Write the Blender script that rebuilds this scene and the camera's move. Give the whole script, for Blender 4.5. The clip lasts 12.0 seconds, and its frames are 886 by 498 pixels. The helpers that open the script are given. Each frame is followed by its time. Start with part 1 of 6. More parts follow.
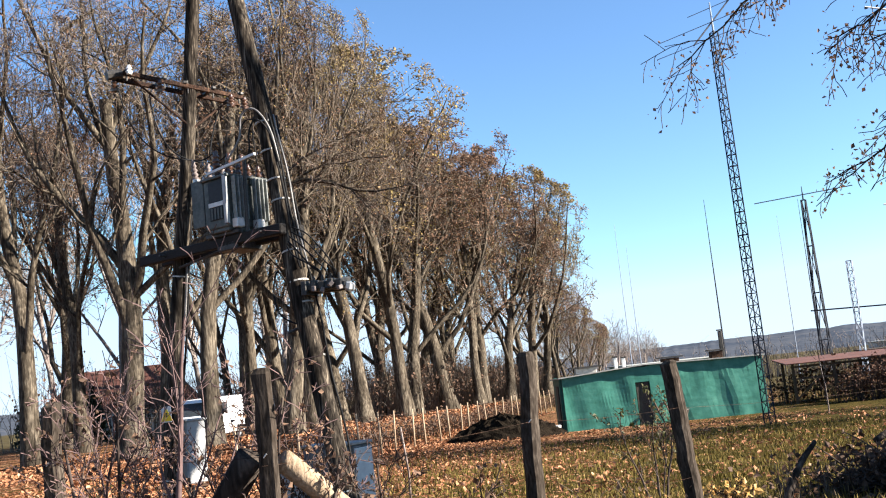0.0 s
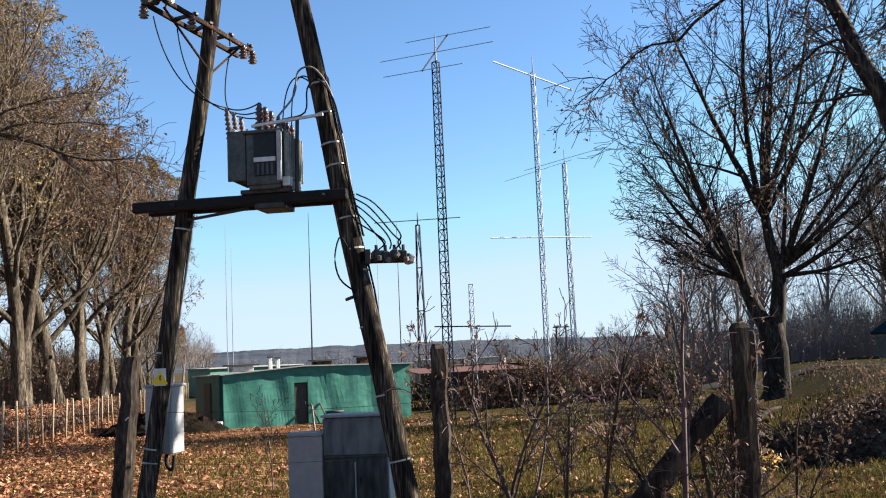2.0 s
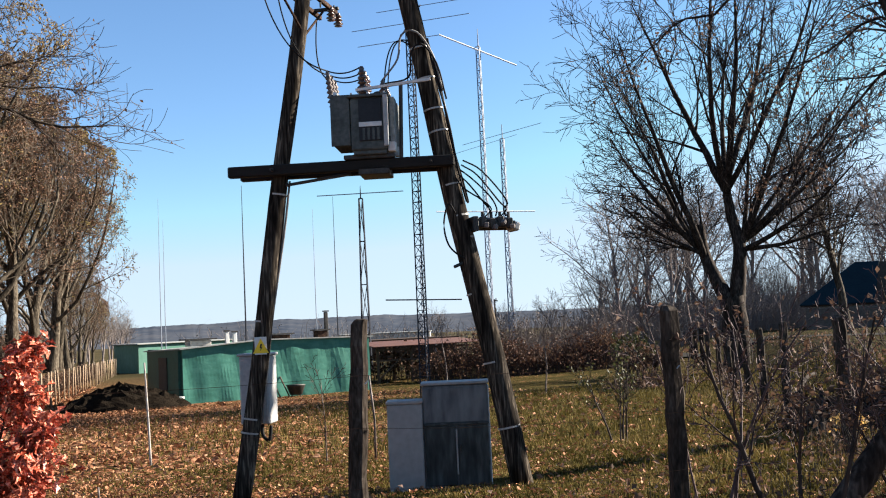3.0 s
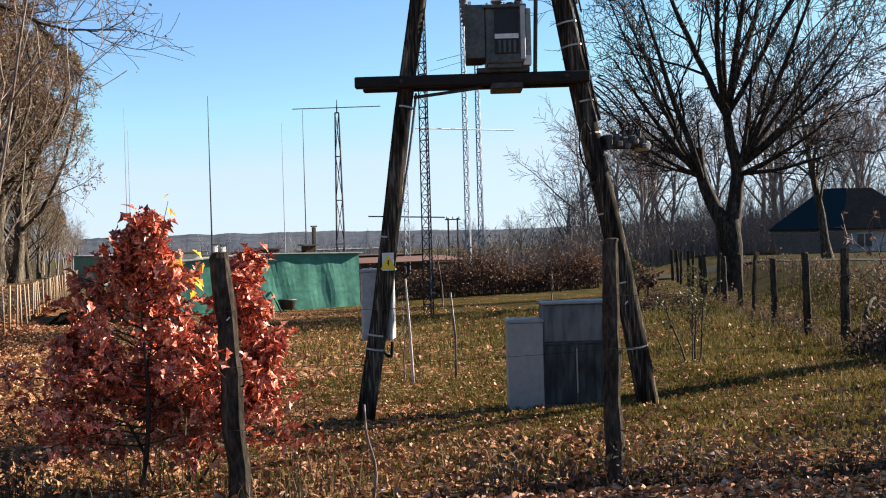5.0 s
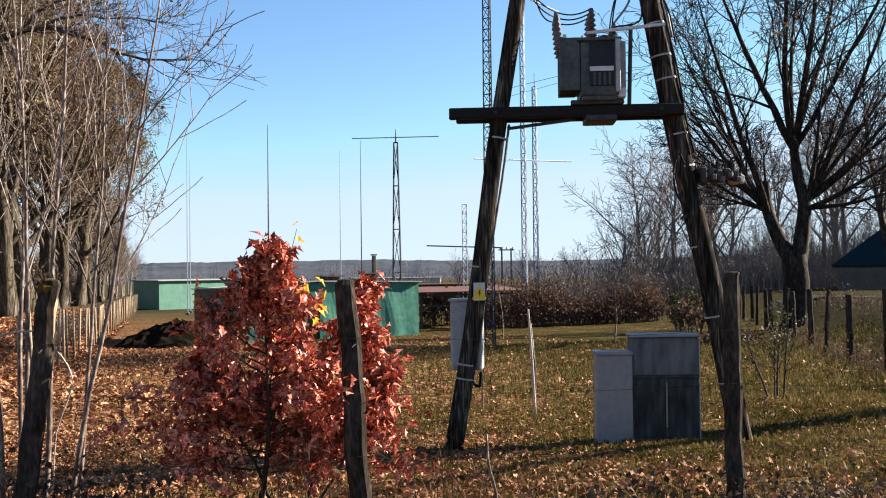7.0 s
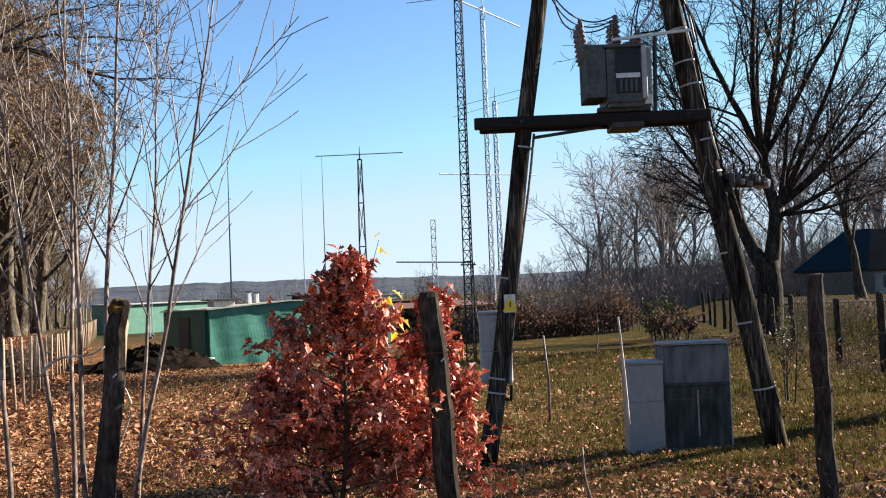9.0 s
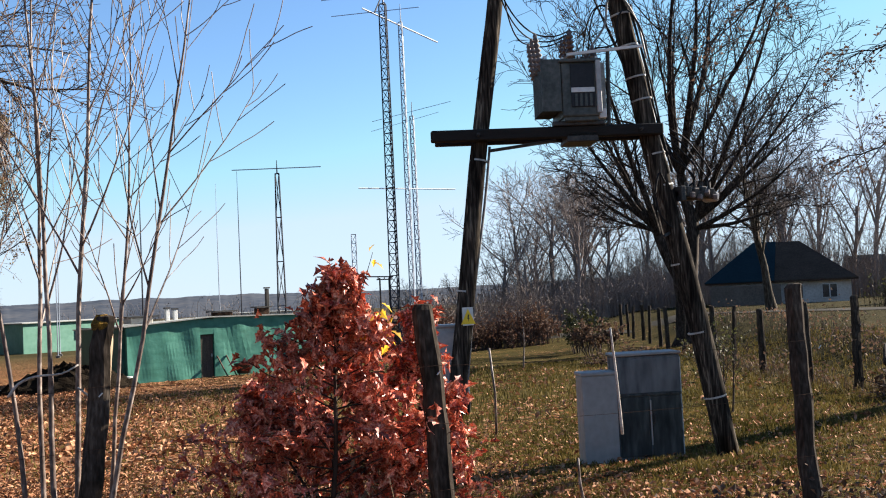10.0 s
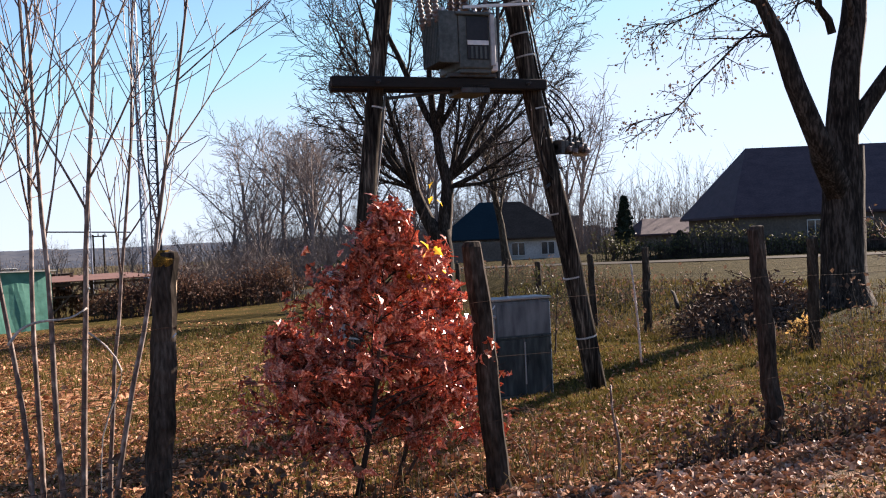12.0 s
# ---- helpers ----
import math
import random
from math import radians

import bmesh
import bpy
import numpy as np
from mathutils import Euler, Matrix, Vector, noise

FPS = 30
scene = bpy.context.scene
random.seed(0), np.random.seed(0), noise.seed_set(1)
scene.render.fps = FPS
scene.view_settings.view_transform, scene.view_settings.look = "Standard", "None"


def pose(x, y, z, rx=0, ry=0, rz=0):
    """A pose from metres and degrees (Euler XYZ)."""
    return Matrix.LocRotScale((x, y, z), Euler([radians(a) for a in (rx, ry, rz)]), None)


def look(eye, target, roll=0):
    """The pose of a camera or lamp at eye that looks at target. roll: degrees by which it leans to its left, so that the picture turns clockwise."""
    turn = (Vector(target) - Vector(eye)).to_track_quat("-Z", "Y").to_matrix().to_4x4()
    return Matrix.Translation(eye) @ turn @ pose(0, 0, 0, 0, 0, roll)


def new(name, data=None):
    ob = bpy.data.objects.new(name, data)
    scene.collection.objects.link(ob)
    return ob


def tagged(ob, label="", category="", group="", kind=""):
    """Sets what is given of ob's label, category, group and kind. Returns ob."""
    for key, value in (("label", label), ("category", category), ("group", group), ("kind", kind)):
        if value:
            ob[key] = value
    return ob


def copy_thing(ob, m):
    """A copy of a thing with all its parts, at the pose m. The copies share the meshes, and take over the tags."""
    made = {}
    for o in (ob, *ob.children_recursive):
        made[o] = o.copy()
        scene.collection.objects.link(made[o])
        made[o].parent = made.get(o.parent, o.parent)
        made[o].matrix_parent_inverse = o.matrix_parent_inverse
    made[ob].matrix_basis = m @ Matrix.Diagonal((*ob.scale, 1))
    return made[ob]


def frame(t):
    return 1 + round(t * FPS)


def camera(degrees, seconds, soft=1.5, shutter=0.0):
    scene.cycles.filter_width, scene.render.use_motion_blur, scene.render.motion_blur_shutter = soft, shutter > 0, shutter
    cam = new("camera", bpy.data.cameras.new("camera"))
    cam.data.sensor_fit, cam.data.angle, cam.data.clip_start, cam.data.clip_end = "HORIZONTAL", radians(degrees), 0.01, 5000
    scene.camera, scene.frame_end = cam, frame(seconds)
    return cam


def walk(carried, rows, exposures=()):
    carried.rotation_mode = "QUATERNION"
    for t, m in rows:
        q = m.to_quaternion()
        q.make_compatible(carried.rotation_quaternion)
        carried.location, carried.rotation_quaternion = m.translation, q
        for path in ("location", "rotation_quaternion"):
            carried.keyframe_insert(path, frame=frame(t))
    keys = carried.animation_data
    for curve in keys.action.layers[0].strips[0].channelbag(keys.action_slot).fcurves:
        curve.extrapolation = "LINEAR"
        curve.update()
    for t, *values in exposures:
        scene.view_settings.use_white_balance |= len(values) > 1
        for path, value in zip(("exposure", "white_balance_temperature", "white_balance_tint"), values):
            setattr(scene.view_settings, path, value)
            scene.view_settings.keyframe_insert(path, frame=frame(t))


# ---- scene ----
import functools

cam = camera(48.6, 12.0, soft=1.1)
PATH = [
    (0, (6.58, -5.884, 1.382), (6.025, -3.98, 1.641), -6.0),
    (0.5, (5.141, -6.406, 1.382), (4.855, -4.441, 1.621), -4.2),
    (1, (3.67, -6.601, 1.381), (3.608, -4.615, 1.609), -3.6),
    (1.5, (2.292, -6.729, 1.434), (2.461, -4.749, 1.657), -4.5),
    (2, (1.012, -6.716, 1.446), (1.369, -4.759, 1.652), -2.5),
    (2.5, (-0.129, -6.46, 1.448), (0.34, -4.525, 1.636), -3.8),
    (2.7, (-0.528, -6.358, 1.452), (-0.035, -4.425, 1.602), -3.3),
    (4.5, (-2.603, -5.613, 1.507), (-1.948, -3.729, 1.65), -2.9),
    (5, (-2.888, -5.48, 1.535), (-2.26, -3.581, 1.511), -1.6),
    (5.5, (-3.091, -5.339, 1.541), (-2.6, -3.4, 1.52), -2.3),
    (6, (-3.201, -5.388, 1.535), (-2.731, -3.445, 1.472), -2.0),
    (6.5, (-3.246, -5.404, 1.544), (-2.746, -3.468, 1.569), -0.9),
    (7, (-3.327, -5.384, 1.545), (-2.795, -3.457, 1.584), -0.7),
    (7.2, (-3.378, -5.342, 1.548), (-2.855, -3.412, 1.586), -0.8),
    (8.8, (-3.918, -5.02, 1.532), (-3.323, -3.114, 1.645), -1.5),
    (9, (-4.016, -4.98, 1.528), (-3.396, -3.079, 1.598), -2.2),
    (9.5, (-4.212, -4.862, 1.541), (-3.496, -2.997, 1.639), -2.9),
    (10, (-4.447, -4.767, 1.535), (-3.659, -2.931, 1.627), -2.7),
    (10.5, (-4.762, -4.65, 1.535), (-3.864, -2.865, 1.601), -2.2),
    (11, (-5.167, -4.49, 1.493), (-4.101, -2.798, 1.465), -1.6),
    (11.5, (-5.616, -4.153, 1.51), (-4.478, -2.509, 1.468), -3.9),
    (12, (-6.194, -3.808, 1.501), (-4.909, -2.276, 1.482), -2.6),
]
walk(cam, [(t, look(eye, target, roll)) for t, eye, target, roll in PATH], [(0.0, 2.41, 6050, 10), (0.5, 2.28, 6050, 10), (1.2, 2.16, 6050, 10), (2.0, 2.11, 6100, 10), (4.5, 2.12, 6350, 10), (7.0, 2.13, 6350, 10), (9.5, 2.12, 6250, 10), (10.5, 2.13, 6250, 12), (11.5, 2.15, 6350, 18), (12.0, 2.26, 6500, 20)])

# ---- world, sun ----
SUN_EL, SUN_AZ = 24.0, 5.0          # degrees above the ground; degrees from +x towards +y
world = bpy.data.worlds.new("sky")
scene.world = world
world.use_nodes = True
wn = world.node_tree
sky = wn.nodes.new("ShaderNodeTexSky")
sky.sky_type, sky.sun_disc = "NISHITA", False
sky.sun_elevation, sky.sun_rotation = radians(SUN_EL), radians(90 - SUN_AZ)
sky.air_density, sky.dust_density, sky.ozone_density = 1.0, 0.15, 2.2
sky.altitude = 1200.0
cool = wn.nodes.new("ShaderNodeMix")
cool.data_type, cool.blend_type = "RGBA", "MULTIPLY"
cool.inputs["Factor"].default_value = 1.0
cool.inputs[7].default_value = (0.9, 1.012, 1.075, 1)
wn.links.new(sky.outputs[0], cool.inputs[6])
soften = wn.nodes.new("ShaderNodeMix")          # thin haze evens the bright horizon out
soften.data_type, soften.blend_type = "RGBA", "DARKEN"
soften.inputs["Factor"].default_value = 0.85
soften.inputs[7].default_value = (3.5, 4.2, 5.02, 1)
wn.links.new(cool.outputs[2], soften.inputs[6])
wn.links.new(soften.outputs[2], wn.nodes["Background"].inputs[0])
wn.nodes["Background"].inputs[1].default_value = 0.046
sun_data = bpy.data.lights.new("sun", "SUN")
sun_data.energy, sun_data.angle, sun_data.color = 5.0, radians(0.55), (1.0, 0.88, 0.72)
sun = new("sun", sun_data)
ce = math.cos(radians(SUN_EL))
SUN_DIR = Vector((ce * math.cos(radians(SUN_AZ)), ce * math.sin(radians(SUN_AZ)), math.sin(radians(SUN_EL))))
sun.matrix_world = look((40, 0, 40), Vector((40, 0, 40)) - SUN_DIR)

rng = np.random.default_rng(7)


# ---- materials ----
def material(name, colors, scale=6.0, rough=0.8, metal=0.0, bump=0.3, stretch=(1, 1, 1), fine=8.0, spread=0.0, spec=0.3, detail=6.0, trans=0.0, dist=0.02):
    """A surface of two or three colours mixed by noise at two scales, with relief; spread varies the value from piece to piece."""
    m = bpy.data.materials.new(name)
    m.use_nodes = True
    nt, n, l = m.node_tree, m.node_tree.nodes, m.node_tree.links
    b = n["Principled BSDF"]
    tc, mp = n.new("ShaderNodeTexCoord"), n.new("ShaderNodeMapping")
    mp.inputs["Scale"].default_value = stretch
    l.new(tc.outputs["Object"], mp.inputs[0])
    big, small = n.new("ShaderNodeTexNoise"), n.new("ShaderNodeTexNoise")
    for node, s in ((big, scale), (small, scale * fine)):
        node.inputs["Scale"].default_value, node.inputs["Detail"].default_value = s, detail
        l.new(mp.outputs[0], node.inputs[0])
    mix = n.new("ShaderNodeMath")
    mix.operation = "MULTIPLY_ADD"
    mix.inputs[1].default_value = 0.55
    l.new(small.outputs[0], mix.inputs[0])
    half = n.new("ShaderNodeMath")
    half.operation = "MULTIPLY"
    half.inputs[1].default_value = 0.45
    l.new(big.outputs[0], half.inputs[0])
    l.new(half.outputs[0], mix.inputs[2])
    ramp = n.new("ShaderNodeValToRGB")
    els = ramp.color_ramp.elements
    while len(els) < len(colors):
        els.new(0.5)
    for k, c in enumerate(colors):
        els[k].position = 0.36 + 0.28 * k / max(1, len(colors) - 1)
        els[k].color = (*c, 1)
    l.new(mix.outputs[0], ramp.inputs[0])
    out = ramp.outputs[0]
    if spread:
        info, hsv, mr = n.new("ShaderNodeObjectInfo"), n.new("ShaderNodeHueSaturation"), n.new("ShaderNodeMapRange")
        geo, add = n.new("ShaderNodeNewGeometry"), n.new("ShaderNodeMath")
        add.operation = "ADD"
        l.new(info.outputs["Random"], add.inputs[0])
        l.new(geo.outputs["Random Per Island"], add.inputs[1])
        mr.inputs["From Max"].default_value = 2.0
        mr.inputs["To Min"].default_value, mr.inputs["To Max"].default_value = 1 - spread, 1 + spread
        l.new(add.outputs[0], mr.inputs[0])
        l.new(mr.outputs[0], hsv.inputs["Value"])
        l.new(out, hsv.inputs["Color"])
        out = hsv.outputs[0]
    l.new(out, b.inputs["Base Color"])
    b.inputs["Roughness"].default_value, b.inputs["Metallic"].default_value = rough, metal
    b.inputs["Specular IOR Level"].default_value = spec
    if bump:
        bp = n.new("ShaderNodeBump")
        bp.inputs["Strength"].default_value, bp.inputs["Distance"].default_value = bump, dist
        l.new(mix.outputs[0], bp.inputs["Height"])
        l.new(bp.outputs[0], b.inputs["Normal"])
    if trans:
        tr, ms = n.new("ShaderNodeBsdfTranslucent"), n.new("ShaderNodeMixShader")
        l.new(out, tr.inputs[0])
        ms.inputs[0].default_value = trans
        l.new(b.outputs[0], ms.inputs[1])
        l.new(tr.outputs[0], ms.inputs[2])
        l.new(ms.outputs[0], n["Material Output"].inputs[0])
    return m


M = {}
M["pole"] = material("weathered_pole", [(0.005, 0.004, 0.0033), (0.016, 0.013, 0.0105), (0.045, 0.037, 0.029), (0.16, 0.132, 0.1)], 1.7, 0.92, bump=0.3, stretch=(6, 6, 0.5), fine=5, dist=0.01, spec=0.04)
M["beam"] = material("tarred_beam", [(0.004, 0.0035, 0.003), (0.014, 0.011, 0.009)], 5, 0.8, bump=0.6, stretch=(1, 5, 5))
M["post"] = material("grey_post", [(0.011, 0.009, 0.007), (0.024, 0.019, 0.015), (0.04, 0.032, 0.026), (0.075, 0.062, 0.05)], 2.0, 0.95, bump=0.4, stretch=(5, 5, 1.2), fine=6, dist=0.012, spread=0.25, spec=0.04)
M["cut"] = material("split_wood", [(0.176, 0.12, 0.072), (0.336, 0.256, 0.176)], 6, 0.85, bump=0.6, stretch=(1, 1, 0.4))
M["lichen"] = material("yellow_lichen", [(0.02975, 0.02125, 0.0119), (0.1105, 0.06375, 0.0136), (0.255, 0.1445, 0.0255)], 24, 1.0, bump=1.0, spec=0.05)
M["concrete"] = material("stained_concrete", [(0.035, 0.036, 0.038), (0.12, 0.12, 0.12), (0.19, 0.188, 0.185)], 1.6, 0.9, bump=0.3, stretch=(1.6, 1.6, 0.45), fine=3.5, dist=0.01)
M["door_dark"] = material("weathered_steel_door", [(0.012, 0.014, 0.013), (0.034, 0.038, 0.036), (0.08, 0.084, 0.078)], 1.5, 0.75, bump=0.2, stretch=(2.2, 2.2, 0.5), fine=4, dist=0.01)
M["plastic"] = material("light_grey_plastic", [(0.235, 0.218, 0.204), (0.305, 0.282, 0.262)], 1.5, 0.6, bump=0.05, dist=0.005)
M["white_paint"] = material("white_steel", [(0.45, 0.45, 0.44), (0.6, 0.6, 0.58)], 2, 0.5, bump=0.05, dist=0.005)
M["meter_grey"] = material("pale_grey_steel", [(0.255, 0.255, 0.255), (0.357, 0.357, 0.3485)], 2, 0.55, bump=0.08, dist=0.005)
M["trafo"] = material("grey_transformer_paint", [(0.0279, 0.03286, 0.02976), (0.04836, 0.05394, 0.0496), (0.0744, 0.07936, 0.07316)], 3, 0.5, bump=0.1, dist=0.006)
# paler copy of the transformer paint, sunlight put into its colour
M["trafo_sunlit"] = material("sunlit_grey_paint", [(0.13, 0.14, 0.132), (0.2, 0.21, 0.2), (0.27, 0.28, 0.265)], 3, 0.55, bump=0.1, dist=0.006)
M["trafo_dark"] = material("dark_panel", [(0.006, 0.007, 0.01), (0.014, 0.015, 0.018)], 4, 0.6, bump=0.1, dist=0.005)
M["porcelain"] = material("brown_porcelain", [(0.035, 0.015, 0.01), (0.07, 0.035, 0.02)], 4, 0.25, bump=0.0, spec=0.6)
M["porcelain_grey"] = material("grey_insulator", [(0.07, 0.055, 0.05), (0.17, 0.14, 0.13)], 5, 0.55, bump=0.05)
M["porcelain_white"] = material("white_porcelain", [(0.7, 0.7, 0.68), (0.8, 0.8, 0.78)], 4, 0.25, bump=0.0, spec=0.6)
M["steel"] = material("galvanised_steel", [(0.3, 0.31, 0.32), (0.5, 0.51, 0.52)], 8, 0.45, metal=0.7, bump=0.1, dist=0.004)
M["rust"] = material("rusty_steel", [(0.009, 0.006, 0.005), (0.03, 0.017, 0.012), (0.09, 0.05, 0.032)], 6, 0.9, bump=0.6, dist=0.012, spec=0.1)
M["dark_metal"] = material("dark_steel", [(0.02, 0.02, 0.02), (0.06, 0.055, 0.05)], 8, 0.55, metal=0.3, bump=0.1, dist=0.004)
M["cable"] = material("black_cable", [(0.008, 0.008, 0.009), (0.018, 0.018, 0.018)], 8, 0.8, bump=0.0, spec=0.1)
M["cable_grey"] = material("grey_cable", [(0.1, 0.095, 0.09), (0.22, 0.21, 0.2)], 8, 0.6, bump=0.0)
M["strap"] = material("steel_strap", [(0.224, 0.216, 0.2), (0.4, 0.384, 0.36)], 8, 0.5, bump=0.0)
M["sign"] = material("yellow_enamel", [(0.7, 0.45, 0.02), (0.8, 0.55, 0.03)], 6, 0.5, bump=0.0)
M["sign_black"] = material("black_enamel", [(0.015, 0.015, 0.015), (0.03, 0.03, 0.03)], 6, 0.5, bump=0.0)
M["mast"] = material("mast_steel", [(0.014, 0.017, 0.025), (0.034, 0.038, 0.05)], 5, 0.7, metal=0.0, bump=0.0, spec=0.1)
M["mast_light"] = material("aluminium_mast", [(0.15, 0.18, 0.24), (0.24, 0.28, 0.35)], 5, 0.6, metal=0.2, bump=0.0)
M["mast_white"] = material("white_boom", [(0.75, 0.76, 0.78), (0.85, 0.86, 0.88)], 5, 0.4, bump=0.0)
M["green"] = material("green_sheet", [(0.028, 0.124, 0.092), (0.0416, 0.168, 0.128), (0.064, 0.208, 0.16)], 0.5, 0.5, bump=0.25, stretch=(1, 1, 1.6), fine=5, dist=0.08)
# far shed's green, paled by painted distance haze
M["green_pale"] = material("hazed_green_sheet", [(0.0825, 0.2025, 0.15), (0.1275, 0.27, 0.21)], 0.5, 0.6, bump=0.15, fine=5, dist=0.05)
# darker copy of the green sheet with shade put into it
M["green_shaded"] = material("shaded_green_sheet", [(0.012, 0.06, 0.045), (0.02, 0.09, 0.065)], 0.7, 0.6, bump=0.2, dist=0.05)
M["roof_felt"] = material("pale_roof_felt", [(0.2, 0.21, 0.2), (0.34, 0.35, 0.33)], 1, 0.85, bump=0.2)
M["door_wood"] = material("brown_shed_door", [(0.03, 0.024, 0.02), (0.07, 0.055, 0.045)], 3, 0.8, bump=0.3, stretch=(4, 4, 0.6))
M["brown_board"] = material("brown_boards", [(0.05, 0.03, 0.022), (0.1, 0.06, 0.042)], 2, 0.85, bump=0.3, stretch=(3, 3, 0.5))
M["soil"] = material("dark_soil", [(0.004, 0.003, 0.0025), (0.011, 0.0085, 0.006), (0.021, 0.0158, 0.011)], 3, 1.0, spec=0.02, bump=1.0, dist=0.08)
M["red_roof"] = material("rusty_red_roof", [(0.056, 0.0224, 0.0176), (0.12, 0.048, 0.0336)], 1.4, 0.85, bump=0.3)
M["blue_roof"] = material("blue_metal_roof", [(0.006, 0.016, 0.022), (0.01, 0.024, 0.031)], 0.8, 0.95, bump=0.1, spec=0.08)
M["brown_roof"] = material("brown_tile_roof", [(0.035, 0.022, 0.026), (0.07, 0.045, 0.05)], 1.2, 0.85, bump=0.3, stretch=(1, 1, 3))
M["grey_roof"] = material("brown_slate_roof", [(0.035, 0.024, 0.017), (0.065, 0.044, 0.032)], 1.2, 0.95, bump=0.2, spec=0.1)
M["plaster"] = material("pale_plaster", [(0.3162, 0.2898, 0.257), (0.5007, 0.4743, 0.4348)], 1, 0.9, bump=0.1)
M["plaster_brown"] = material("dull_plaster", [(0.0825, 0.066, 0.0525), (0.1425, 0.1162, 0.09375)], 1, 0.9, bump=0.1)
M["glass"] = material("dark_window_pane", [(0.02, 0.025, 0.03), (0.04, 0.045, 0.05)], 1, 0.1, bump=0.0, spec=0.6)
M["bark"] = material("grey_bark", [(0.01422, 0.01137, 0.008531), (0.05333, 0.04337, 0.03199), (0.1422, 0.1195, 0.091)], 1.3, 0.95, bump=0.8, stretch=(3, 3, 0.6), fine=5, dist=0.04, spread=0.3, spec=0.06)
M["bark_dark"] = material("dark_bark", [(0.008, 0.0065, 0.0055), (0.025, 0.0195, 0.016), (0.075, 0.06, 0.05)], 1.6, 0.95, bump=0.6, stretch=(4, 4, 0.8), fine=4, dist=0.03, spread=0.1, spec=0.08)
M["twig"] = material("brown_twigs", [(0.051, 0.03995, 0.03145), (0.136, 0.1088, 0.085)], 1.0, 0.95, bump=0.0, spread=0.45, spec=0.06)
# twigs paled for distance, haze put into the colour
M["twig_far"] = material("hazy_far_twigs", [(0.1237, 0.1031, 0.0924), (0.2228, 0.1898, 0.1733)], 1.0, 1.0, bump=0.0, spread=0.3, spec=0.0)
M["twig_dark"] = material("dark_twigs", [(0.02592, 0.01944, 0.01656), (0.0648, 0.04896, 0.04176)], 1.0, 0.9, bump=0.0, spread=0.35, spec=0.1)
M["twig_pink"] = material("purplish_twigs", [(0.0336, 0.02016, 0.02016), (0.1232, 0.07616, 0.07168)], 2.0, 0.8, bump=0.0, spread=0.4)
M["birch"] = material("pale_sapling_bark", [(0.03624, 0.02175, 0.0174), (0.1087, 0.07611, 0.06161), (0.29, 0.2392, 0.2102)], 4, 0.6, bump=0.2, stretch=(1, 1, 0.5), dist=0.005)
M["birch_pale"] = material("peeled_twig", [(0.21, 0.185, 0.16), (0.44, 0.4, 0.36)], 9, 0.7, bump=0.2, dist=0.004)
M["leaf_ochre"] = material("ochre_leaves", [(0.0935, 0.0682, 0.0396), (0.187, 0.132, 0.066), (0.275, 0.22, 0.077)], 0.35, 0.85, bump=0.0, spread=0.4, trans=0.25, spec=0.1)
M["leaf_brown"] = material("brown_leaves", [(0.06375, 0.03825, 0.0255), (0.1615, 0.09775, 0.06375)], 0.5, 0.85, bump=0.0, spread=0.4, trans=0.25)
M["leaf_avenue"] = material("russet_leaves", [(0.1008, 0.0616, 0.04256), (0.2128, 0.1288, 0.084)], 0.5, 0.85, bump=0.0, spread=0.4, trans=0.25, spec=0.1)
M["leaf_oak"] = material("red_oak_leaves", [(0.045, 0.006, 0.005), (0.43, 0.078, 0.038), (0.78, 0.42, 0.29)], 9, 0.4, bump=0.1, spread=0.72, trans=0.07, spec=0.3, dist=0.004)
M["leaf_yellow"] = material("yellow_leaves", [(0.55, 0.3, 0.02), (0.75, 0.5, 0.05)], 6, 0.6, bump=0.0, spread=0.2, trans=0.4)
M["leaf_cream"] = material("cream_leaves", [(0.3, 0.16, 0.05), (0.6, 0.4, 0.14)], 9, 0.6, bump=0.0, spread=0.35, trans=0.35)
M["leaf_litter"] = material("fallen_leaves", [(0.04, 0.017, 0.01), (0.215, 0.09, 0.043), (0.34, 0.168, 0.086), (0.42, 0.265, 0.165)], 2.5, 0.8, bump=0.0, spread=0.5, trans=0.08, spec=0.15)
M["leaf_pale"] = material("pale_fallen_leaves", [(0.1193, 0.05569, 0.03182), (0.3978, 0.2321, 0.1525), (0.663, 0.4906, 0.3846)], 2.5, 0.7, bump=0.0, spread=0.5, trans=0.08, spec=0.2)
M["leaf_green"] = material("olive_leaves", [(0.03, 0.035, 0.012), (0.08, 0.075, 0.025)], 3, 0.6, bump=0.0, spread=0.4, trans=0.25)
M["grass"] = material("autumn_grass", [(0.036, 0.031, 0.0065), (0.092, 0.071, 0.018), (0.185, 0.131, 0.046)], 0.6, 0.85, bump=0.0, spread=0.5, trans=0.2, spec=0.08)
M["dry_grass"] = material("dry_grass", [(0.0576, 0.0396, 0.01872), (0.1512, 0.108, 0.054)], 2, 0.8, bump=0.0, spread=0.4, trans=0.2)
M["conifer"] = material("conifer_needles", [(0.0096, 0.016, 0.0096), (0.028, 0.04, 0.02)], 2, 0.8, bump=0.0, spread=0.4)
M["hedge"] = material("red_brown_hedge", [(0.03613, 0.02023, 0.01445), (0.0867, 0.04335, 0.0289), (0.1228, 0.07225, 0.03613)], 0.6, 0.85, bump=0.0, spread=0.45, trans=0.2)
M["brush"] = material("dead_brush", [(0.02194, 0.01404, 0.009653), (0.0702, 0.04212, 0.02808), (0.1667, 0.1009, 0.0702)], 1.5, 0.9, bump=0.0, spread=0.45, trans=0.05)
